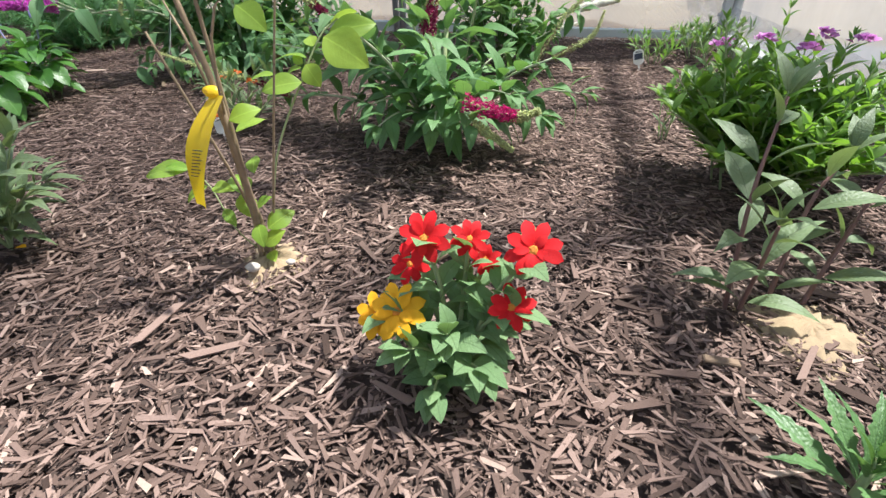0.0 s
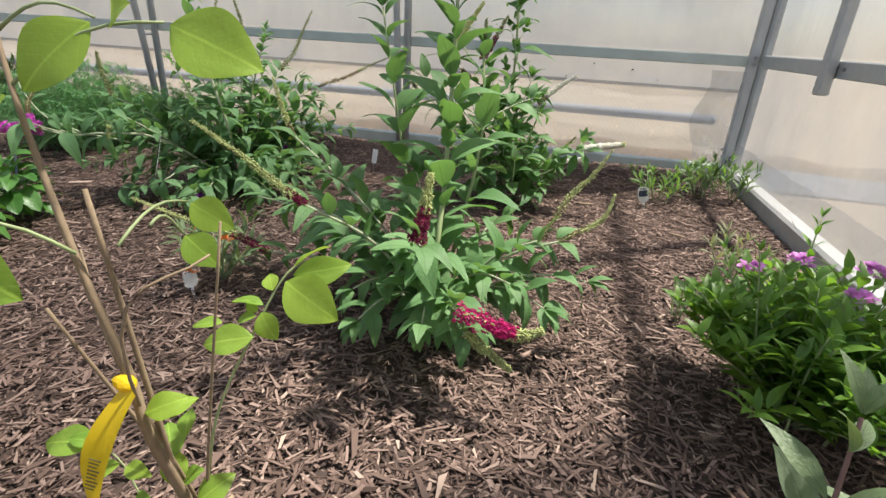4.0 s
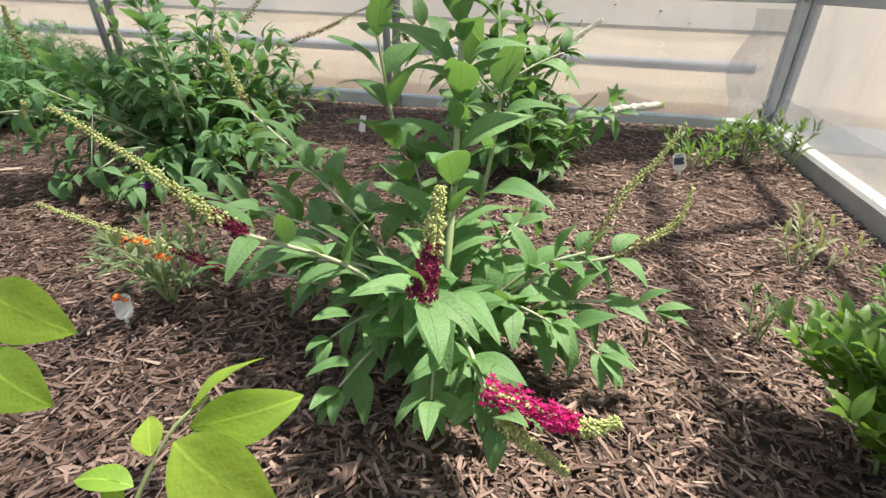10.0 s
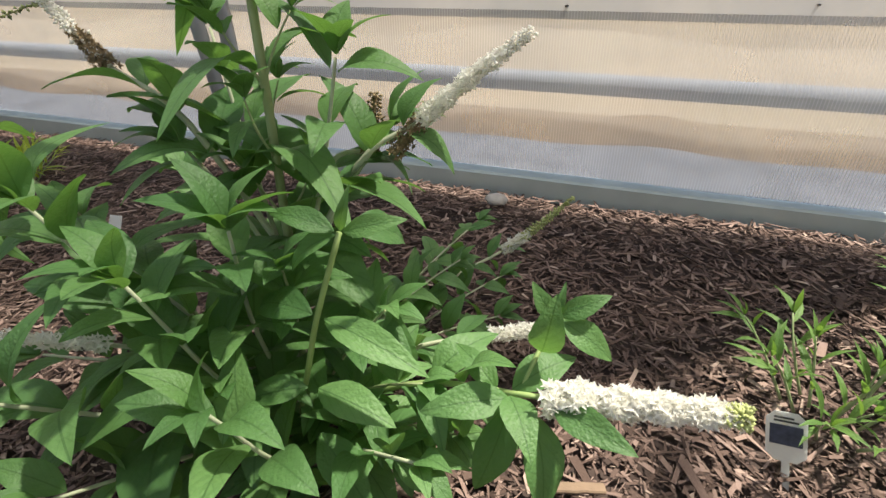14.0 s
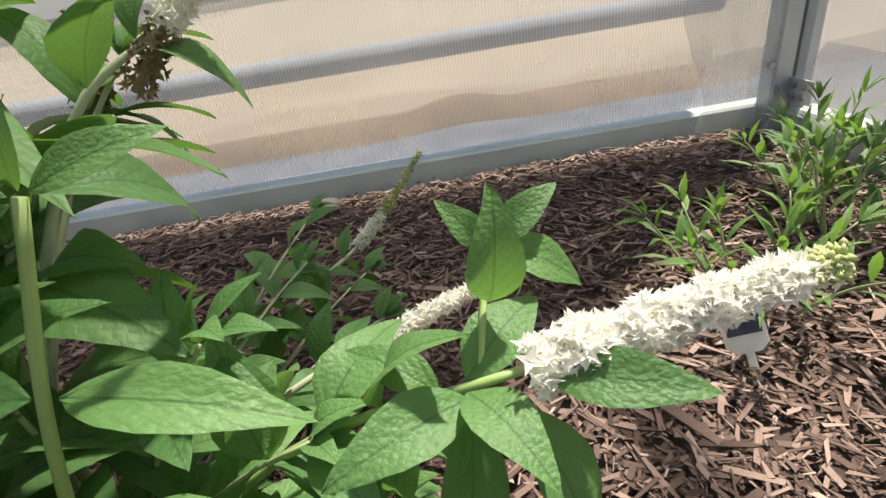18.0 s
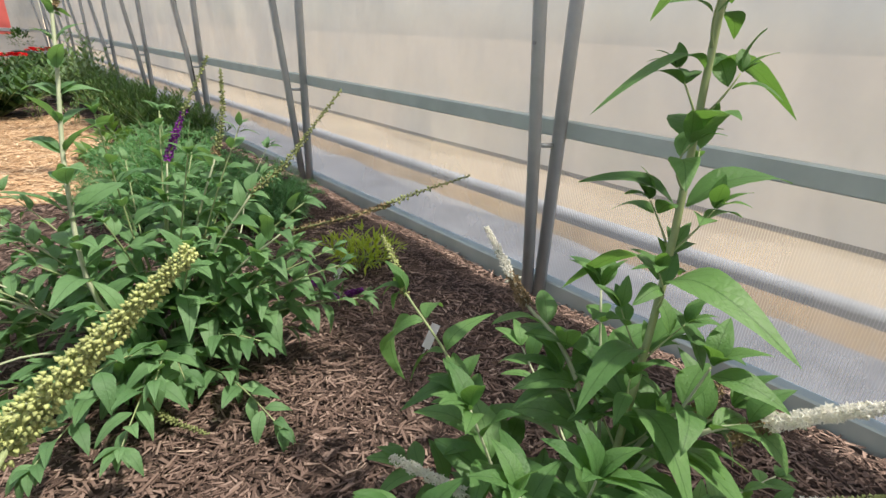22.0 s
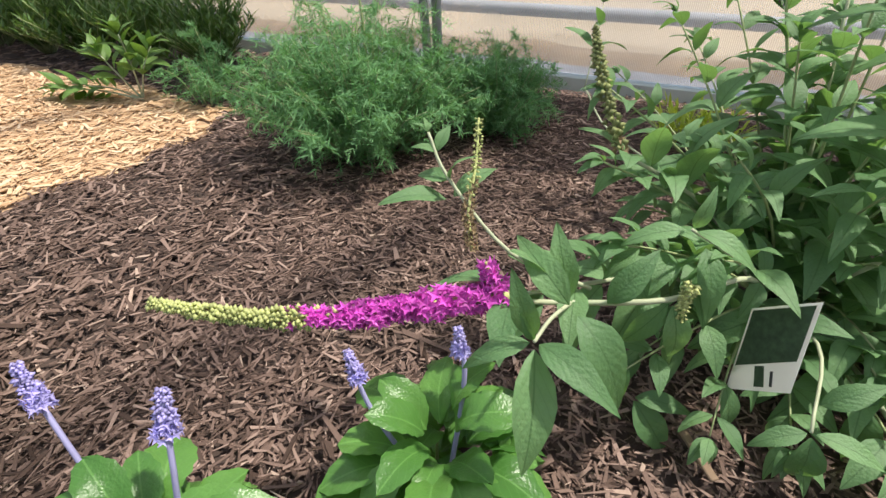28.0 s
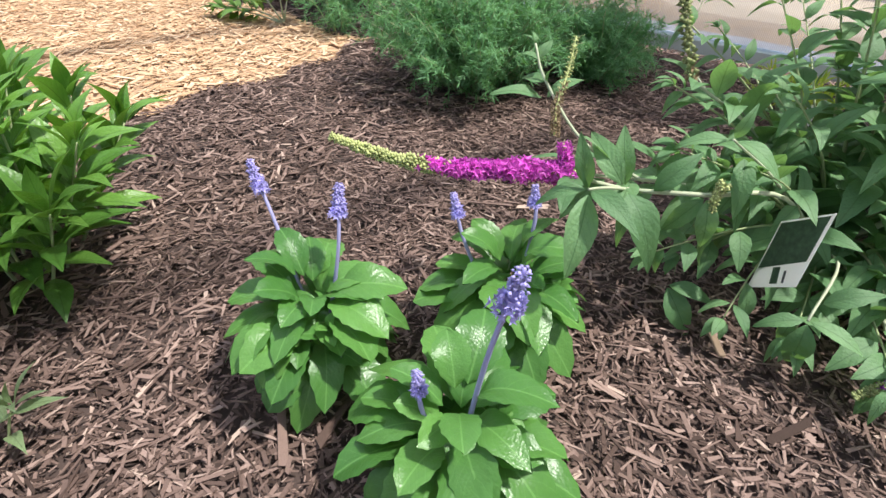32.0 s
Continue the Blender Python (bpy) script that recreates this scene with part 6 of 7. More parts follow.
# grey-leaved clump at the bed's near edge, with a fallen petal
LP = Vector((-0.56, 3.97, 0.0))
left = thing("milkweed_plant", LP, "low milkweed clump with narrow grey-green leaves", "milkweed")
for k in range(9):
    a = k * 2.4
    shoot(left, LP, LP + Vector((math.cos(a) * 0.09, math.sin(a) * 0.09, 0.12 + 0.05 * (k % 3))), MILK_LEAF, 0.105, 0.02, 0.0028, 0.04, M_STEM, 0.2, lift=0.1, tip_scale=0.8)
petal = part_me("petal", leaf_mesh("fallen petal", P_YEL, 0.7, widest=0.6, point=0.5, droop=0.1, seed=3), left, aim(Vector((-0.5, 3.94, 0.03)), (1, 0.2, 0.1), 0.024))

# butterfly weed with orange flowers and its tag
OW = Vector((-0.53, 4.78, 0.0))
weed = thing("butterfly_weed", OW, "butterfly weed with narrow leaves and orange flowers", "butterfly weed")
for k in range(10):
    a = k * 2.4
    shoot(weed, OW, OW + Vector((math.cos(a) * 0.11, math.sin(a) * 0.10, 0.10 + 0.05 * (k % 3))), WILLOW_LEAF, 0.08, 0.02, 0.0028, 0.036, M_STEM, 0.25, lift=0.15, tip_scale=0.8)
OR_PET = leaf_mesh("orange petal", P_ORANGE, 0.8, widest=0.6, point=0.6, droop=0.1, rows=3, seed=2)
heads(weed, [(-0.50, 4.72, 0.19), (-0.44, 4.70, 0.17), (-0.58, 4.76, 0.16), (-0.56, 4.68, 0.06)], 0.014, 16, OR_PET, P_ORANGE, 0.012, "flower_cluster", "orange flower cluster", 3)


def aster(base, n, r, h, seed, size=0.085, leaves=ASTER_LEAF, name="aster_plant", label="young aster with narrow toothed green leaves", cat="aster", step=0.026, st=M_STEM):
    q = random.Random(seed)
    b = Vector(base)
    t = thing(name, b, label, cat, "plants along the bed edge")
    for k in range(n):
        a = k * 2.4 + q.uniform(-0.3, 0.3)
        rr = r * math.sqrt((k + 0.4) / n)
        tip = b + Vector((math.cos(a) * rr, math.sin(a) * rr, h * q.uniform(0.7, 1.1)))
        shoot(t, b + Vector((math.cos(a) * rr * 0.4, math.sin(a) * rr * 0.4, 0)), tip, leaves, size, 0.01, 0.0028, step, st, 0.25, lift=0.25, tip_scale=0.75, mode="one")
    return t


aster((0.90, 6.27, 0.01), 11, 0.16, 0.13, 3, 0.080, FRESH_LEAF, step=0.022)
aster((1.17, 6.50, 0.03), 10, 0.14, 0.15, 4, 0.080, FRESH_LEAF, step=0.022)
aster((1.12, 6.38, 0.02), 7, 0.12, 0.13, 5, 0.095)
aster((1.29, 6.38, 0.02), 6, 0.08, 0.16, 6, 0.09)
aster((1.035, 5.41, 0.0), 7, 0.11, 0.12, 8, 0.075, PALE_LEAF, "pale_plant", "small plant with pale drying narrow leaves", "young plant")
aster((0.80, 5.0, 0.0), 4, 0.06, 0.10, 9, 0.05, ASTER_LEAF, "weed_sprig", "thin low green sprig on the mulch", "weed")
aster((-1.335, 6.485, 0.0), 30, 0.17, 0.11, 10, 0.085, YEL_LEAF, "amsonia_plant", "low yellow-green plant with needle-narrow leaves near the wall", "shrub", 0.02)
pv = aster((-1.085, 6.22, 0.0), 4, 0.12, 0.09, 11, 0.05, ASTER_LEAF, "violet_plant", "low plant with dark violet flower spikes", "flower")
for k, (a, b) in enumerate((((-1.11, 6.20, 0.05), (-1.02, 6.19, 0.07)), ((-1.12, 6.22, 0.05), (-1.17, 6.16, 0.09)), ((-1.07, 6.25, 0.05), (-1.00, 6.28, 0.09)))):
    flower_spike(pv, [a, Vector(a).lerp(Vector(b), 0.5), b], 0.013, 0.006, 110, P_VIOLET, P_VIOLET, 0.9, 0.007, 60 + k)

# ---------------------------------------------------------------- towards the far end
LANCE_FRESH = leafset("fresh oval leaf", L_FRESH, width=0.42, widest=0.42, point=1.0, droop=0.25, fold=0.12)


def lance_bush(base, n, r, h, seed, size, label):
    q = random.Random(seed)
    b = Vector(base)
    t = thing("lance_leaf_bush", b, label, "shrub", "glossy bushes by the path")
    for k in range(n):
        a = k * 2.4 + q.uniform(-0.3, 0.3)
        rr = r * math.sqrt((k + 0.4) / n)
        tip = b + Vector((math.cos(a) * rr, math.sin(a) * rr, h * (1.1 - 0.4 * (rr / r) ** 2) * q.uniform(0.85, 1.1)))
        shoot(t, b + Vector((math.cos(a) * rr * 0.4, math.sin(a) * rr * 0.4, 0)), tip, GLOSS_LEAF, size, 0.0, 0.004, 0.042, M_STEM, 0.2, lift=0.2, tip_scale=0.75)


lance_bush((-2.47, 4.40, 0), 24, 0.35, 0.37, 3, 0.165, "bushy perennial with glossy lance-shaped green leaves")
lance_bush((-2.98, 4.16, 0), 16, 0.28, 0.38, 4, 0.14, "bushy perennial with glossy lance-shaped green leaves")
aster((-1.99, 4.22, 0.0), 5, 0.09, 0.10, 21, 0.12, WILLOW_LEAF, "young_plant", "young plant with long narrow green leaves", "young plant")


def fennel(base, r, h, n, seed):
    """Feathery fennel: stems with whorls of thread-fine leaf segments."""
    q = random.Random(seed)
    b = Vector(base)
    t = thing("fennel_plant", b, "feathery blue-green fennel with thread-fine leaves", "fennel", "feathery plants")
    mats, sv, sf = [], [], []
    for k in range(n):
        a = k * 2.4 + q.uniform(-0.3, 0.3)
        rr = r * math.sqrt((k + 0.4) / n)
        tip = b + Vector((math.cos(a) * rr, math.sin(a) * rr, h * (1.1 - 0.55 * (rr / r) ** 2) * q.uniform(0.75, 1.1)))
        path = bend(b + Vector((math.cos(a) * rr * 0.3, math.sin(a) * rr * 0.3, 0)), tip, 0.03, 6, 0.02, q)
        v, f = tube(path, [0.004, 0.0035, 0.003, 0.0025, 0.002, 0.0015, 0.001], 4)
        sf += [tuple(len(sv) + i for i in p) for p in f]
        sv += v
        for j in range(11):
            u = 0.18 + 0.82 * j / 10
            i = min(5, int(u * 6))
            p = path[i].lerp(path[i + 1], min(1, u * 6 - i))
            an = q.uniform(0, 6.28)
            arm = Vector((math.cos(an), math.sin(an), q.uniform(-0.7, 0.5))).normalized()
            ln = 0.085 * q.uniform(0.6, 1.1)
            for s in range(11):
                c = p + arm * ln * (s / 10) - Vector((0, 0, 0.03 * (s / 10) ** 2))
                for w in range(4):
                    dd = arm * 0.6 + Vector((q.uniform(-1.2, 1.2), q.uniform(-1.2, 1.2), q.uniform(-1, 1)))
                    mats.append(aim(c, dd, ln * 0.42 * q.uniform(0.6, 1.1), q.uniform(-1, 1)))
    part_me("stem_mass", mesh_of("fennel stems", sv, sf, M_STEM), t)
    part_me("foliage", joined("fennel foliage", THREAD, mats, J_FINE), t)
    return t


fennel((-2.42, 6.02, 0), 0.46, 0.44, 130, 3)
fen = fennel((-2.06, 6.38, 0), 0.25, 0.30, 58, 4)
stem(fen, spline([(-2.35, 5.98, 0.05), (-2.36, 6.0, 0.3), (-2.38, 6.02, 0.55)], 4), 0.006, 0.004, M_STEM)
fennel((-3.35, 6.10, 0), 0.16, 0.30, 8, 5)

ROW = "shrubs along the long wall"
for k, (x, y, r, h) in enumerate([(-3.75, 6.5, 0.30, 0.40), (-4.2, 6.45, 0.34, 0.44), (-4.7, 6.42, 0.36, 0.44), (-5.2, 6.4, 0.36, 0.42), (-5.75, 6.4, 0.38, 0.44), (-6.35, 6.4, 0.36, 0.46)]):
    clump("rosemary_bush", (x, y, 0), "dense dark green bush with needle-narrow leaves by the wall", "shrub", r, h, NEEDLE, 0.10, 50, J_MID, 70 + k, 0.022, group=ROW, mode="whorl")
clump("leafy_shrub", (-6.55, 5.42, 0), "low broad shrub with dark oval leaves", "shrub", 0.55, 0.42, SMALL_DARK, 0.16, 84, J_DARK, 81, 0.05, group=ROW)
for k, (x, y, r, h, m) in enumerate([(-7.6, 6.1, 0.55, 0.55, J_MID), (-8.2, 5.2, 0.5, 0.5, J_DARK), (-8.6, 6.4, 0.45, 0.75, J_MID), (-9.4, 5.7, 0.6, 0.55, J_DARK), (-9.0, 4.75, 0.4, 0.35, J_MID), (-10.3, 6.2, 0.5, 0.6, J_DARK), (-7.3, 5.5, 0.35, 0.35, J_MID), (-11.6, 6.1, 0.45, 0.45, J_DARK), (-12.6, 6.3, 0.4, 0.4, J_MID), (-10.6, 5.2, 0.4, 0.35, J_MID)]):
    s = clump("garden_shrub", (x, y, 0), "rounded leafy shrub in the far flower bed", "shrub", r, h * 0.75, SMALL_MID if m is J_MID else SMALL_DARK, 0.14, 52, m, 90 + k, 0.055, group="shrubs in the far bed")
    if k in (3, 5):
        RED_P = leaf_mesh("red floret", P_RED, 0.8, widest=0.6, point=0.6, droop=0.1, rows=3, seed=6)
        heads(s, [(x + 0.1, y - 0.1, h * 0.78), (x - 0.12, y, h * 0.75), (x, y + 0.12, h * 0.78), (x + 0.2, y - 0.25, h * 0.66)], 0.06, 40, RED_P, P_RED, 0.05, "flower_cluster", "red flower cluster", k)
for k, (x, y, r, h) in enumerate([(-3.62, 4.16, 0.40, 0.44), (-4.3, 4.22, 0.46, 0.52), (-5.0, 4.28, 0.48, 0.55), (-5.8, 4.2, 0.45, 0.55), (-4.1, 3.55, 0.40, 0.55)]):
    s = clump("flowering_perennial", (x, y, 0), "tall leafy perennial topped with pink flower clusters", "perennial", r, h, SMALL_MID, 0.14, 70, J_DARK, 110 + k, 0.036, group="pink perennials by the path")
    q = random.Random(k)
    heads(s, [(x + q.uniform(-r, r) * 0.8, y + q.uniform(-r, r) * 0.8, h * q.uniform(0.95, 1.1)) for _ in range(0 if k == 0 else 5)], 0.04, 34, PINK_PETAL, J_PINK, 0.028, "flower_cluster", "pink flower cluster", 7 + k)
clump("pale_shrub", (-6.9, 6.3, 0), "open shrub with pale grey-green oval leaves by the wall", "shrub", 0.40, 0.75, SMALL_MID, 0.14, 30, leaf_mat("pale clump foliage", (0.24, 0.34, 0.17), (0.12, 0.20, 0.09), 0.5, 0.25, island=True), 131, 0.07, group=ROW)
sprig = thing("young_plant", (-3.72, 6.02, 0), "young plant with light green leaves at the chip path's edge", "young plant", "plants along the bed edge")
for tip in ((-3.70, 6.0, 0.30), (-3.62, 6.08, 0.24), (-3.82, 5.95, 0.22), (-3.95, 5.9, 0.07), (-4.05, 5.84, 0.06)):
    shoot(sprig, (-3.72, 6.02, 0), tip, LANCE_FRESH, 0.14, 0.02, 0.005, 0.05, M_STEM_PALE, 0.45, lift=0.1, tip_scale=0.8)
for k, (x, y) in enumerate([(-5.75, 6.0), (-6.2, 5.75)]):
    aster((x, y, 0.0), 4, 0.09, 0.22, 30 + k, 0.09, ASTER_LEAF)


# ---------------------------------------------------------------- tags, pot, bench
def tag(base, w, h, yaw, tilt, label, picture=None, point=True, lean=0.0, bars=2):
    """A plastic plant tag: plate, stake, picture and bars for its print."""
    b = Vector(base)
    t = thing("plant_tag", b, label, "plant tag", "plant tags")
    rot = Matrix.Translation(b) @ Matrix.Rotation(radians(yaw), 4, "Z") @ Matrix.Rotation(radians(lean), 4, "Y") @ Matrix.Rotation(radians(tilt), 4, "X")
    bm = bmesh.new()
    c = w * 0.22
    z0 = 0.02
    out = [(-w / 2 + c, z0), (w / 2 - c, z0), (w / 2, z0 + c), (w / 2, z0 + h - c), (w / 2 - c, z0 + h), (-w / 2 + c, z0 + h), (-w / 2, z0 + h - c), (-w / 2, z0 + c)] if point else [(-w / 2, z0), (w / 2, z0), (w / 2, z0 + h), (-w / 2, z0 + h)]
    fc = bm.faces.new([bm.verts.new((x, 0, z)) for x, z in out])
    ex = bmesh.ops.extrude_face_region(bm, geom=[fc])
    bmesh.ops.translate(bm, vec=(0, 0.0012, 0), verts=[v for v in ex["geom"] if isinstance(v, bmesh.types.BMVert)])
    bmesh.ops.recalc_face_normals(bm, faces=bm.faces)
    plate = part_me("plate", bm_mesh("tag plate", bm, M_WHITE), t, rot)
    part_me("stake", bm_mesh("tag stake", box_bm(-w * 0.1, 0, -0.05, w * 0.1, 0.0012, z0 + 0.005, 0), M_WHITE), t, rot)
    if picture:
        part_me("picture", bm_mesh("tag picture", box_bm(-w * 0.40, -0.0012, z0 + h * 0.34, w * 0.40, -0.0004, z0 + h * 0.74, 0), picture), t, rot, "printed plant picture")
    for k in range(bars):
        part_me("print_line", bm_mesh("tag print", box_bm(-w * 0.3, -0.0012, z0 + h * (0.80 + 0.07 * k), w * (0.3 - 0.12 * k), -0.0004, z0 + h * (0.835 + 0.07 * k), 0), M_INK), t, rot)


M_PHOTO = plain_mat("dark plant photo", (0.045, 0.05, 0.075), 0.75, vary=0.9, scale=120, bump=0)
M_PHOTO2 = plain_mat("green plant photo", (0.040, 0.075, 0.035), 0.8, vary=0.9, scale=90, bump=0)
tag((0.828, 6.146, 0.0), 0.050, 0.074, -14, -20, "white plastic plant tag with a dark photo in the mulch", M_PHOTO, lean=-16)
tag((-0.552, 4.675, 0.0), 0.040, 0.055, 25, -38, "cream plastic plant tag leaning in the mulch", None, lean=-18, bars=1)
tag((-1.27, 6.31, 0.0), 0.03, 0.09, 8, -30, "narrow white plastic plant label beside the yellow-green plant", None, False, 6, 0)
tag((-0.652, 6.285, 0.0), 0.030, 0.085, 20, -34, "narrow white plastic plant label standing in the mulch", None, False, 8, 0)
# large sleeve tag on the purple bush
t2 = thing("plant_tag", (-1.15, 5.26, 0.14), "large white plant tag with green photo hung in a bush", "plant tag", "plant tags")
o2, ax, up2 = Vector((-1.190, 5.250, 0.115)), Vector((0.062, -0.040, 0.066)), Vector((-0.001, 0.050, 0.122))
nrm = ax.cross(up2).normalized()


def quad_part(name, a, b, c, d, z, material):
    """A thin card on the tag's plane, in its own fractions."""
    pts = [o2 + ax * u + up2 * w + nrm * z for u, w in (a, b, c, d)]
    back = [p - nrm * 0.0008 for p in pts]
    part_me(name, mesh_of(name, pts + back, [(0, 1, 2, 3), (7, 6, 5, 4), (0, 4, 5, 1), (1, 5, 6, 2), (2, 6, 7, 3), (3, 7, 4, 0)], material, smooth=False), t2)


quad_part("plate", (0, 0), (1, 0), (1, 1), (0, 1), 0.0, M_WHITE)
quad_part("picture", (0.04, 0.30), (0.94, 0.36), (0.94, 0.97), (0.04, 0.97), 0.0012, M_PHOTO2)
quad_part("print_block", (0.45, 0.05), (0.6, 0.05), (0.5, 0.3), (0.36, 0.3), 0.0012, M_PHOTO2)
quad_part("print_line", (0.68, 0.06), (0.72, 0.06), (0.66, 0.24), (0.62, 0.24), 0.0012, M_INK)

M_POT = plain_mat("blue glazed pot", (0.05, 0.12, 0.36), 0.3, vary=0.2)
bm = bmesh.new()
prof2 = [(0.11, 0.0), (0.14, 0.08), (0.15, 0.14), (0.165, 0.145), (0.165, 0.17), (0.145, 0.17), (0.135, 0.12), (0.0, 0.11)]
rings = [[bm.verts.new((r * math.cos(2 * math.pi * k / 24), r * math.sin(2 * math.pi * k / 24), z)) for k in range(24)] for r, z in prof2[:-1]]
for a, b in zip(rings, rings[1:]):
    for k in range(24):
        bm.faces.new((a[k], a[(k + 1) % 24], b[(k + 1) % 24], b[k]))
bm.faces.new(rings[-1])
bm.faces.new(list(reversed(rings[0])))
bmesh.ops.translate(bm, vec=(-7.37, 4.62, 0.0), verts=bm.verts)
tagged(new("flower_pot", bm_mesh("flower pot", bm, M_POT, True)), "wide low blue glazed pot standing on the mulch", "pot")

M_IRON = plain_mat("black cast iron", (0.018, 0.017, 0.016), 0.45, 0.5, vary=0.3)
bench = thing("garden_bench", (-12.2, 4.175, 0), "black cast-iron garden bench with butterfly-wing openwork back", "bench")
Y0, Y1, BX = 3.45, 4.90, -12.3


def iron(name, pts, r=0.018):
    part_me(name, tube_mesh(name, spline(pts, 6), r, M_IRON, 6), bench)


for y in (Y0, Y1):
    iron("leg", [(BX + 0.42, y, 0), (BX + 0.38, y, 0.2), (BX + 0.42, y, 0.36)])
    iron("leg", [(BX - 0.06, y, 0), (BX, y, 0.36), (BX - 0.07, y, 0.72)])
    iron("armrest", [(BX - 0.04, y, 0.54), (BX + 0.2, y, 0.56), (BX + 0.42, y, 0.52), (BX + 0.42, y, 0.36)])
for k in range(7):
    x = BX + 0.02 + 0.065 * k
    part("seat_slat", box_bm(x, Y0, 0.35, x + 0.045, Y1, 0.37, 0.004), M_IRON, bench).location = -Vector((-12.2, 4.175, 0))
YM = (Y0 + Y1) / 2
for s in (-1, 1):
    iron("back_frame", [(BX - 0.05, YM, 0.60), (BX - 0.07, YM + s * 0.25, 0.73), (BX - 0.08, YM + s * 0.55, 0.74), (BX - 0.07, YM + s * 0.69, 0.62), (BX - 0.05, YM + s * 0.55, 0.44), (BX - 0.04, YM + s * 0.2, 0.40), (BX - 0.04, YM, 0.46)], 0.024)
    for k in range(6):
        u = 0.12 + 0.15 * k
        iron("wing_rib", [(BX - 0.045, YM + s * 0.04, 0.52), (BX - 0.055, YM + s * (0.2 + 0.35 * u), 0.44 + 0.17 * u * 1.2), (BX - 0.065, YM + s * (0.30 + 0.36 * math.sin(u * 2.6)), 0.42 + 0.31 * u)], 0.014)
    for k in range(5):
        c = Vector((BX - 0.06, YM + s * (0.22 + 0.085 * k), 0.66 - 0.03 * k))
        iron("wing_ring", [c + Vector((0, 0.04 * math.cos(a), 0.04 * math.sin(a))) for a in (0, 1.57, 3.14, 4.71, 6.28)], 0.011)
iron("body_bar", [(BX - 0.05, YM, 0.36), (BX - 0.06, YM, 0.6), (BX - 0.07, YM, 0.70)], 0.02)

M_ORANGE = plain_mat("orange plastic", (0.80, 0.16, 0.03), 0.5, vary=0.1)
tagged(new("marker_post", tube_mesh("marker post", [(-13.3, 3.92, 0), (-13.3, 3.92, 0.5), (-13.3, 3.92, 1.6)], 0.06, M_ORANGE, 12)), "tall orange plastic post near the far end", "post")
bm = box_bm(X_FAR + 0.03, 5.6, 0.55, X_FAR + 0.05, 6.25, 1.6, 0.004)
tagged(new("banner", bm_mesh("banner", bm, plain_mat("red and white banner", (0.62, 0.12, 0.10), 0.6, vary=0.3, scale=3))), "red printed banner hung on the far end wall", "banner")
bm = box_bm(X_FAR + 0.02, -2.0, 0.62, X_FAR + 0.06, WALL_Y - 0.1, 0.70, 0.004)
structure("trim_far_girt", bm, M_STEEL, "galvanised girt across the far end wall", "rail")
for k, (x, y) in enumerate([(-14.2, 5.0), (-14.6, 5.6), (-14.0, 6.2)]):
    p = thing("potted_shrub", (x, y, 0), "small round shrub in a dark pot near the far end", "potted plant", "pots near the far wall")
    part_me("pot", tube_mesh("pot", [(x, y, 0), (x, y, 0.16), (x, y, 0.3)], [0.14, 0.17, 0.2], M_CABLE, 14), p)
    q = random.Random(k)
    mats = []
    for j in range(160):
        a, e = j * 2.4, q.uniform(-0.4, 1.5)
        d = Vector((math.cos(a) * math.cos(e), math.sin(a) * math.cos(e), math.sin(e)))
        mats.append(aim(Vector((x, y, 0.48)) + d * 0.2 * q.uniform(0.6, 1.1), d + Vector((0, 0, 0.3)), 0.10, 0))
    part_me("foliage", joined("shrub foliage", SMALL_DARK, mats, J_DARK if k else J_PINK), p)

# ---------------------------------------------------------------- loose film and specks
def crumple(name, u0, u1, z0, z1, place, nu, nz, amp, material, label):
    """Loose plastic: a puckered sheet over (u, z)."""
    v, f = [], []
    for j in range(nz + 1):
        for i in range(nu + 1):
            u, z = u0 + (u1 - u0) * i / nu, z0 + (z1 - z0) * j / nz
            d = amp * (0.5 + noise.noise(Vector((u * 9, z * 9, 3.0))) + 0.5 * noise.noise(Vector((u * 31, z * 27, 7.0))))
            v.append(place(u, z, d))
    for j in range(nz):
        for i in range(nu):
            a = j * (nu + 1) + i
            f.append((a, a + 1, a + nu + 2, a + nu + 1))
    ob = tagged(new(name, mesh_of(name, v, f, material)), label, "plastic film")
    ob.visible_shadow = False


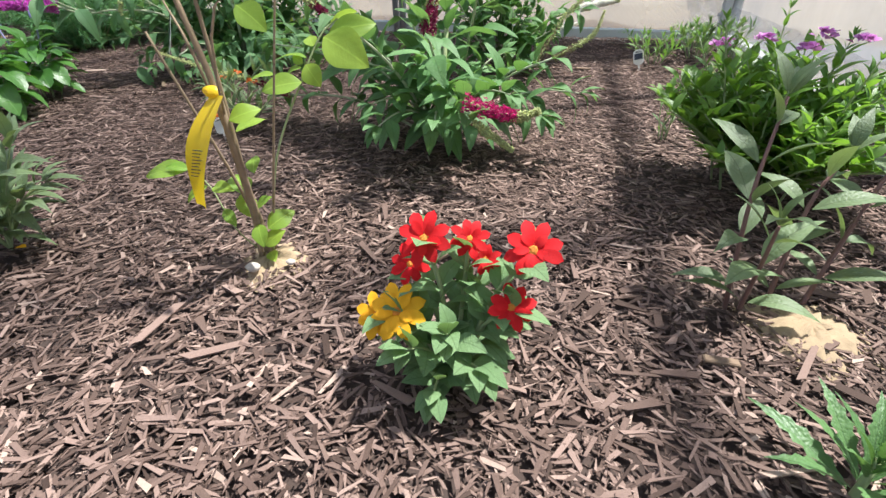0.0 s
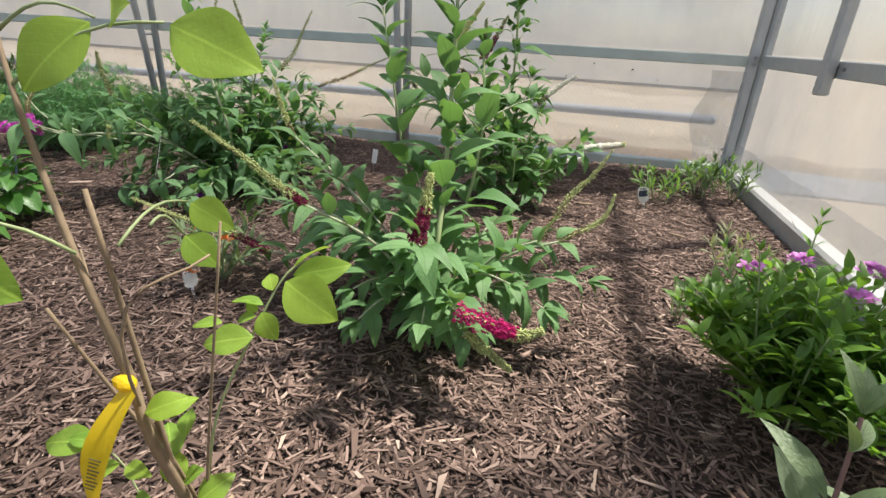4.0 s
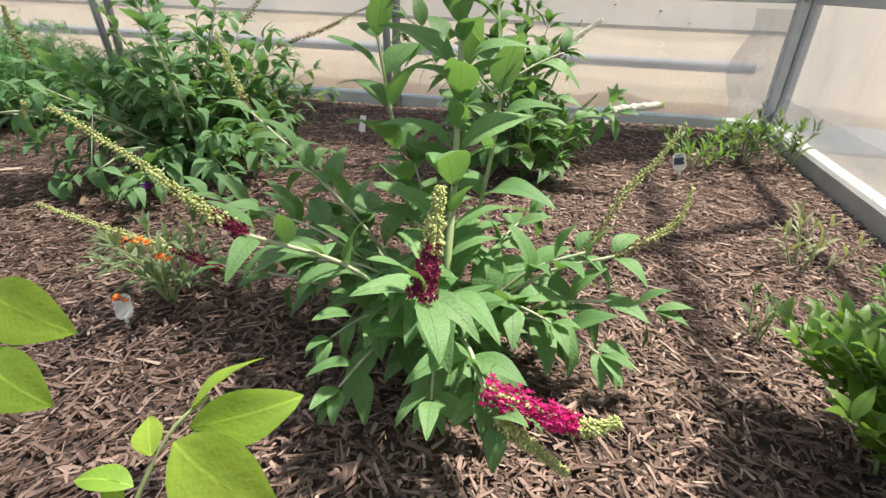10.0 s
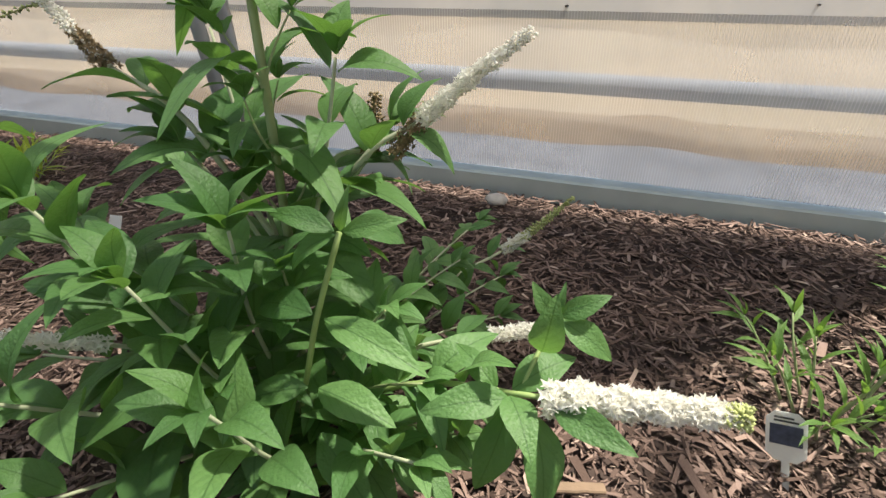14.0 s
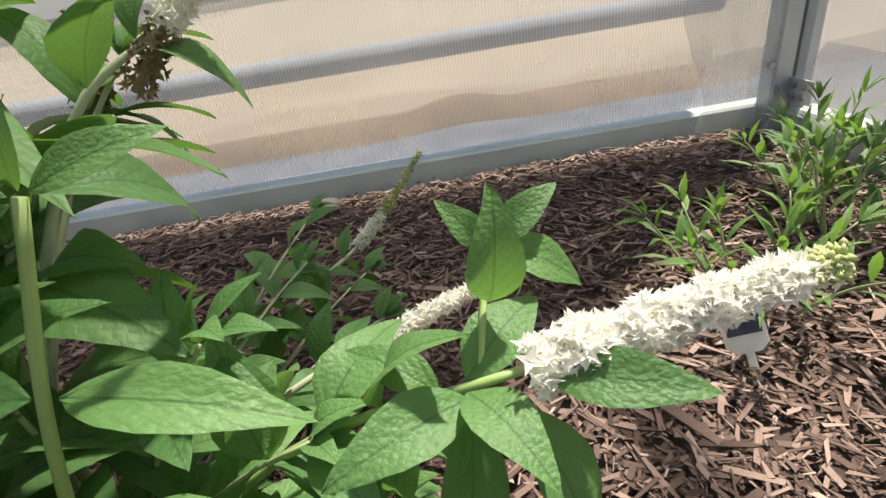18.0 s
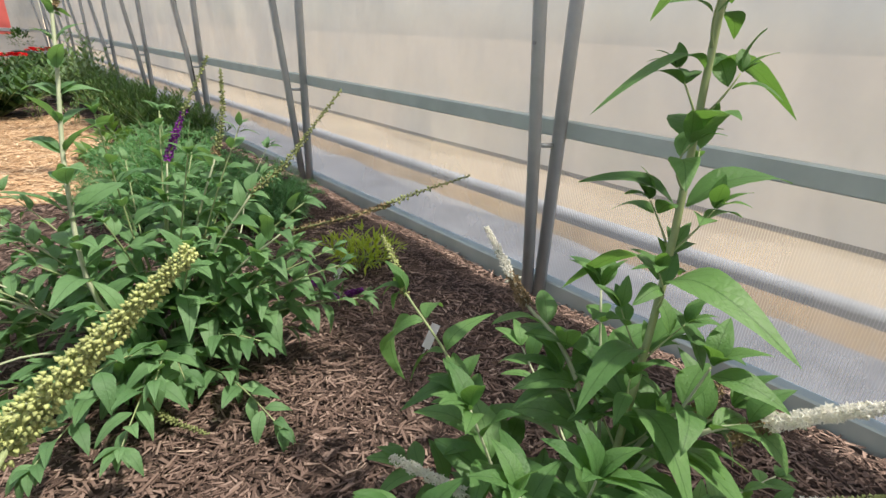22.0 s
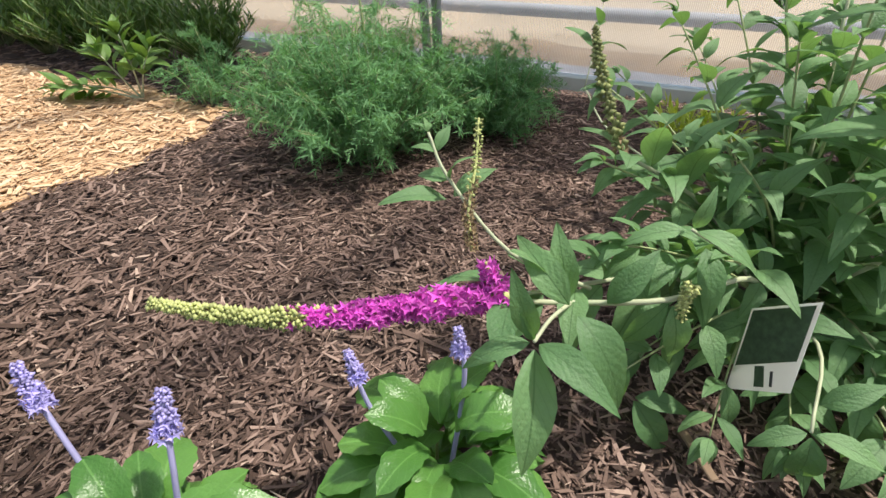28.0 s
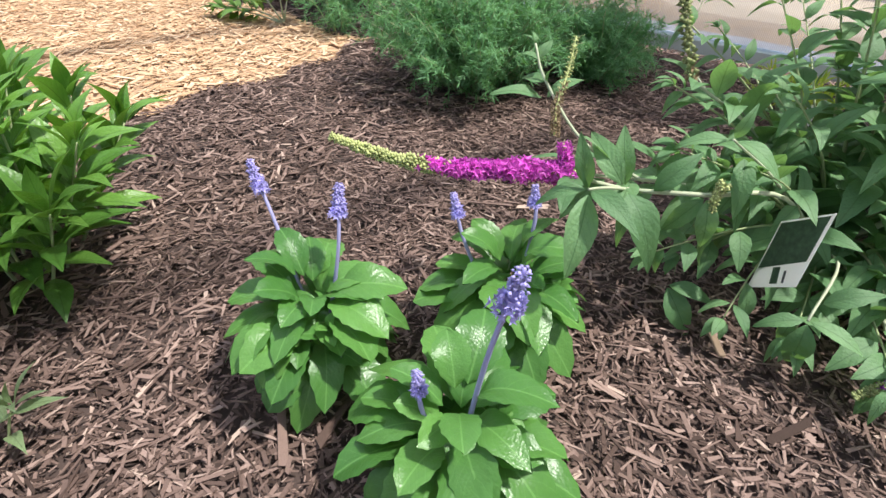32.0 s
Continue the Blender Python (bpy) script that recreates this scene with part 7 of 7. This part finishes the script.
M_LOOSE = sheet_mat("loose glossy film", 0.70, 0, (0.96, 0.96, 0.96))
crumple("loose_film", 1.12, 1.33, 0.05, 0.62, lambda u, z, d: (u + 0.03 * math.sin(z * 14), WALL_Y - 0.035 - d * 0.7 - 0.02, z), 26, 40, 0.03, M_LOOSE, "crumpled clear plastic film taped round the corner post")
crumple("film_roll", 4.4, WALL_Y - 0.16, 0.07, 0.24, lambda u, z, d: (WALL_X - 0.035 - 0.035 * math.sin((z - 0.07) / 0.17 * 3.14) - d, u, z), 90, 10, 0.02, M_LOOSE, "bunched clear film along the foot of the end wall")
for k, (x, z, r) in enumerate([(0.505, 0.612, 0.0045), (0.730, 0.590, 0.005), (0.348, 0.530, 0.004), (0.88, 0.54, 0.003)]):
    bm = bmesh.new()
    bmesh.ops.create_icosphere(bm, subdivisions=1, radius=r)
    bmesh.ops.scale(bm, vec=(1.4, 4.0, 0.8), verts=bm.verts)
    bmesh.ops.translate(bm, vec=(x, WALL_Y + 0.02, z), verts=bm.verts)
    tagged(new("wall_speck", bm_mesh("wall speck", bm, M_CABLE)), "tiny dark speck stuck on the wall film", "speck", "specks on the film")

# split pieces of wood lying on the mulch
M_SPLIT = plain_mat("split brown wood", (0.21, 0.145, 0.095), 0.85, vary=0.35, scale=40, bump=0.5)
for x, y, ln, w, a in ((-1.20, 5.19, 0.085, 0.014, -50), (0.55, 6.02, 0.075, 0.016, 20), (0.30, 4.12, 0.07, 0.015, 60), (0.92, 5.75, 0.06, 0.012, -15), (0.75, 3.95, 0.05, 0.014, 5)):
    bm = box_bm(-ln / 2, -w / 2, 0, ln / 2, w / 2, w * 0.45, w * 0.12)
    bmesh.ops.subdivide_edges(bm, edges=[e for e in bm.edges if e.calc_length() > ln * 0.5], cuts=4)
    for v in bm.verts:
        v.co.y += 0.10 * w * noise.noise(Vector((v.co.x * 60, y * 9, 0)))
        v.co.z += 0.08 * w * noise.noise(Vector((v.co.x * 50, 3, x * 7)))
    bmesh.ops.transform(bm, matrix=Matrix.Translation((x, y, height(x, y) + 0.011)) @ Matrix.Rotation(radians(a), 4, "Z") @ Matrix.Rotation(0.06, 4, "Y"), verts=bm.verts)
    tagged(new("wood_stick", bm_mesh("wood stick", bm, M_SPLIT)), "split piece of brown wood lying on the mulch", "stick", "split wood pieces")

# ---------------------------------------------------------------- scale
# The plan above is near true size; all is enlarged to raise the eye.
ENLARGE = 1.82
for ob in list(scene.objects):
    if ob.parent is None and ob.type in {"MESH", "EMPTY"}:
        ob.matrix_basis = Matrix.Diagonal((ENLARGE, ENLARGE, ENLARGE, 1)) @ ob.matrix_basis
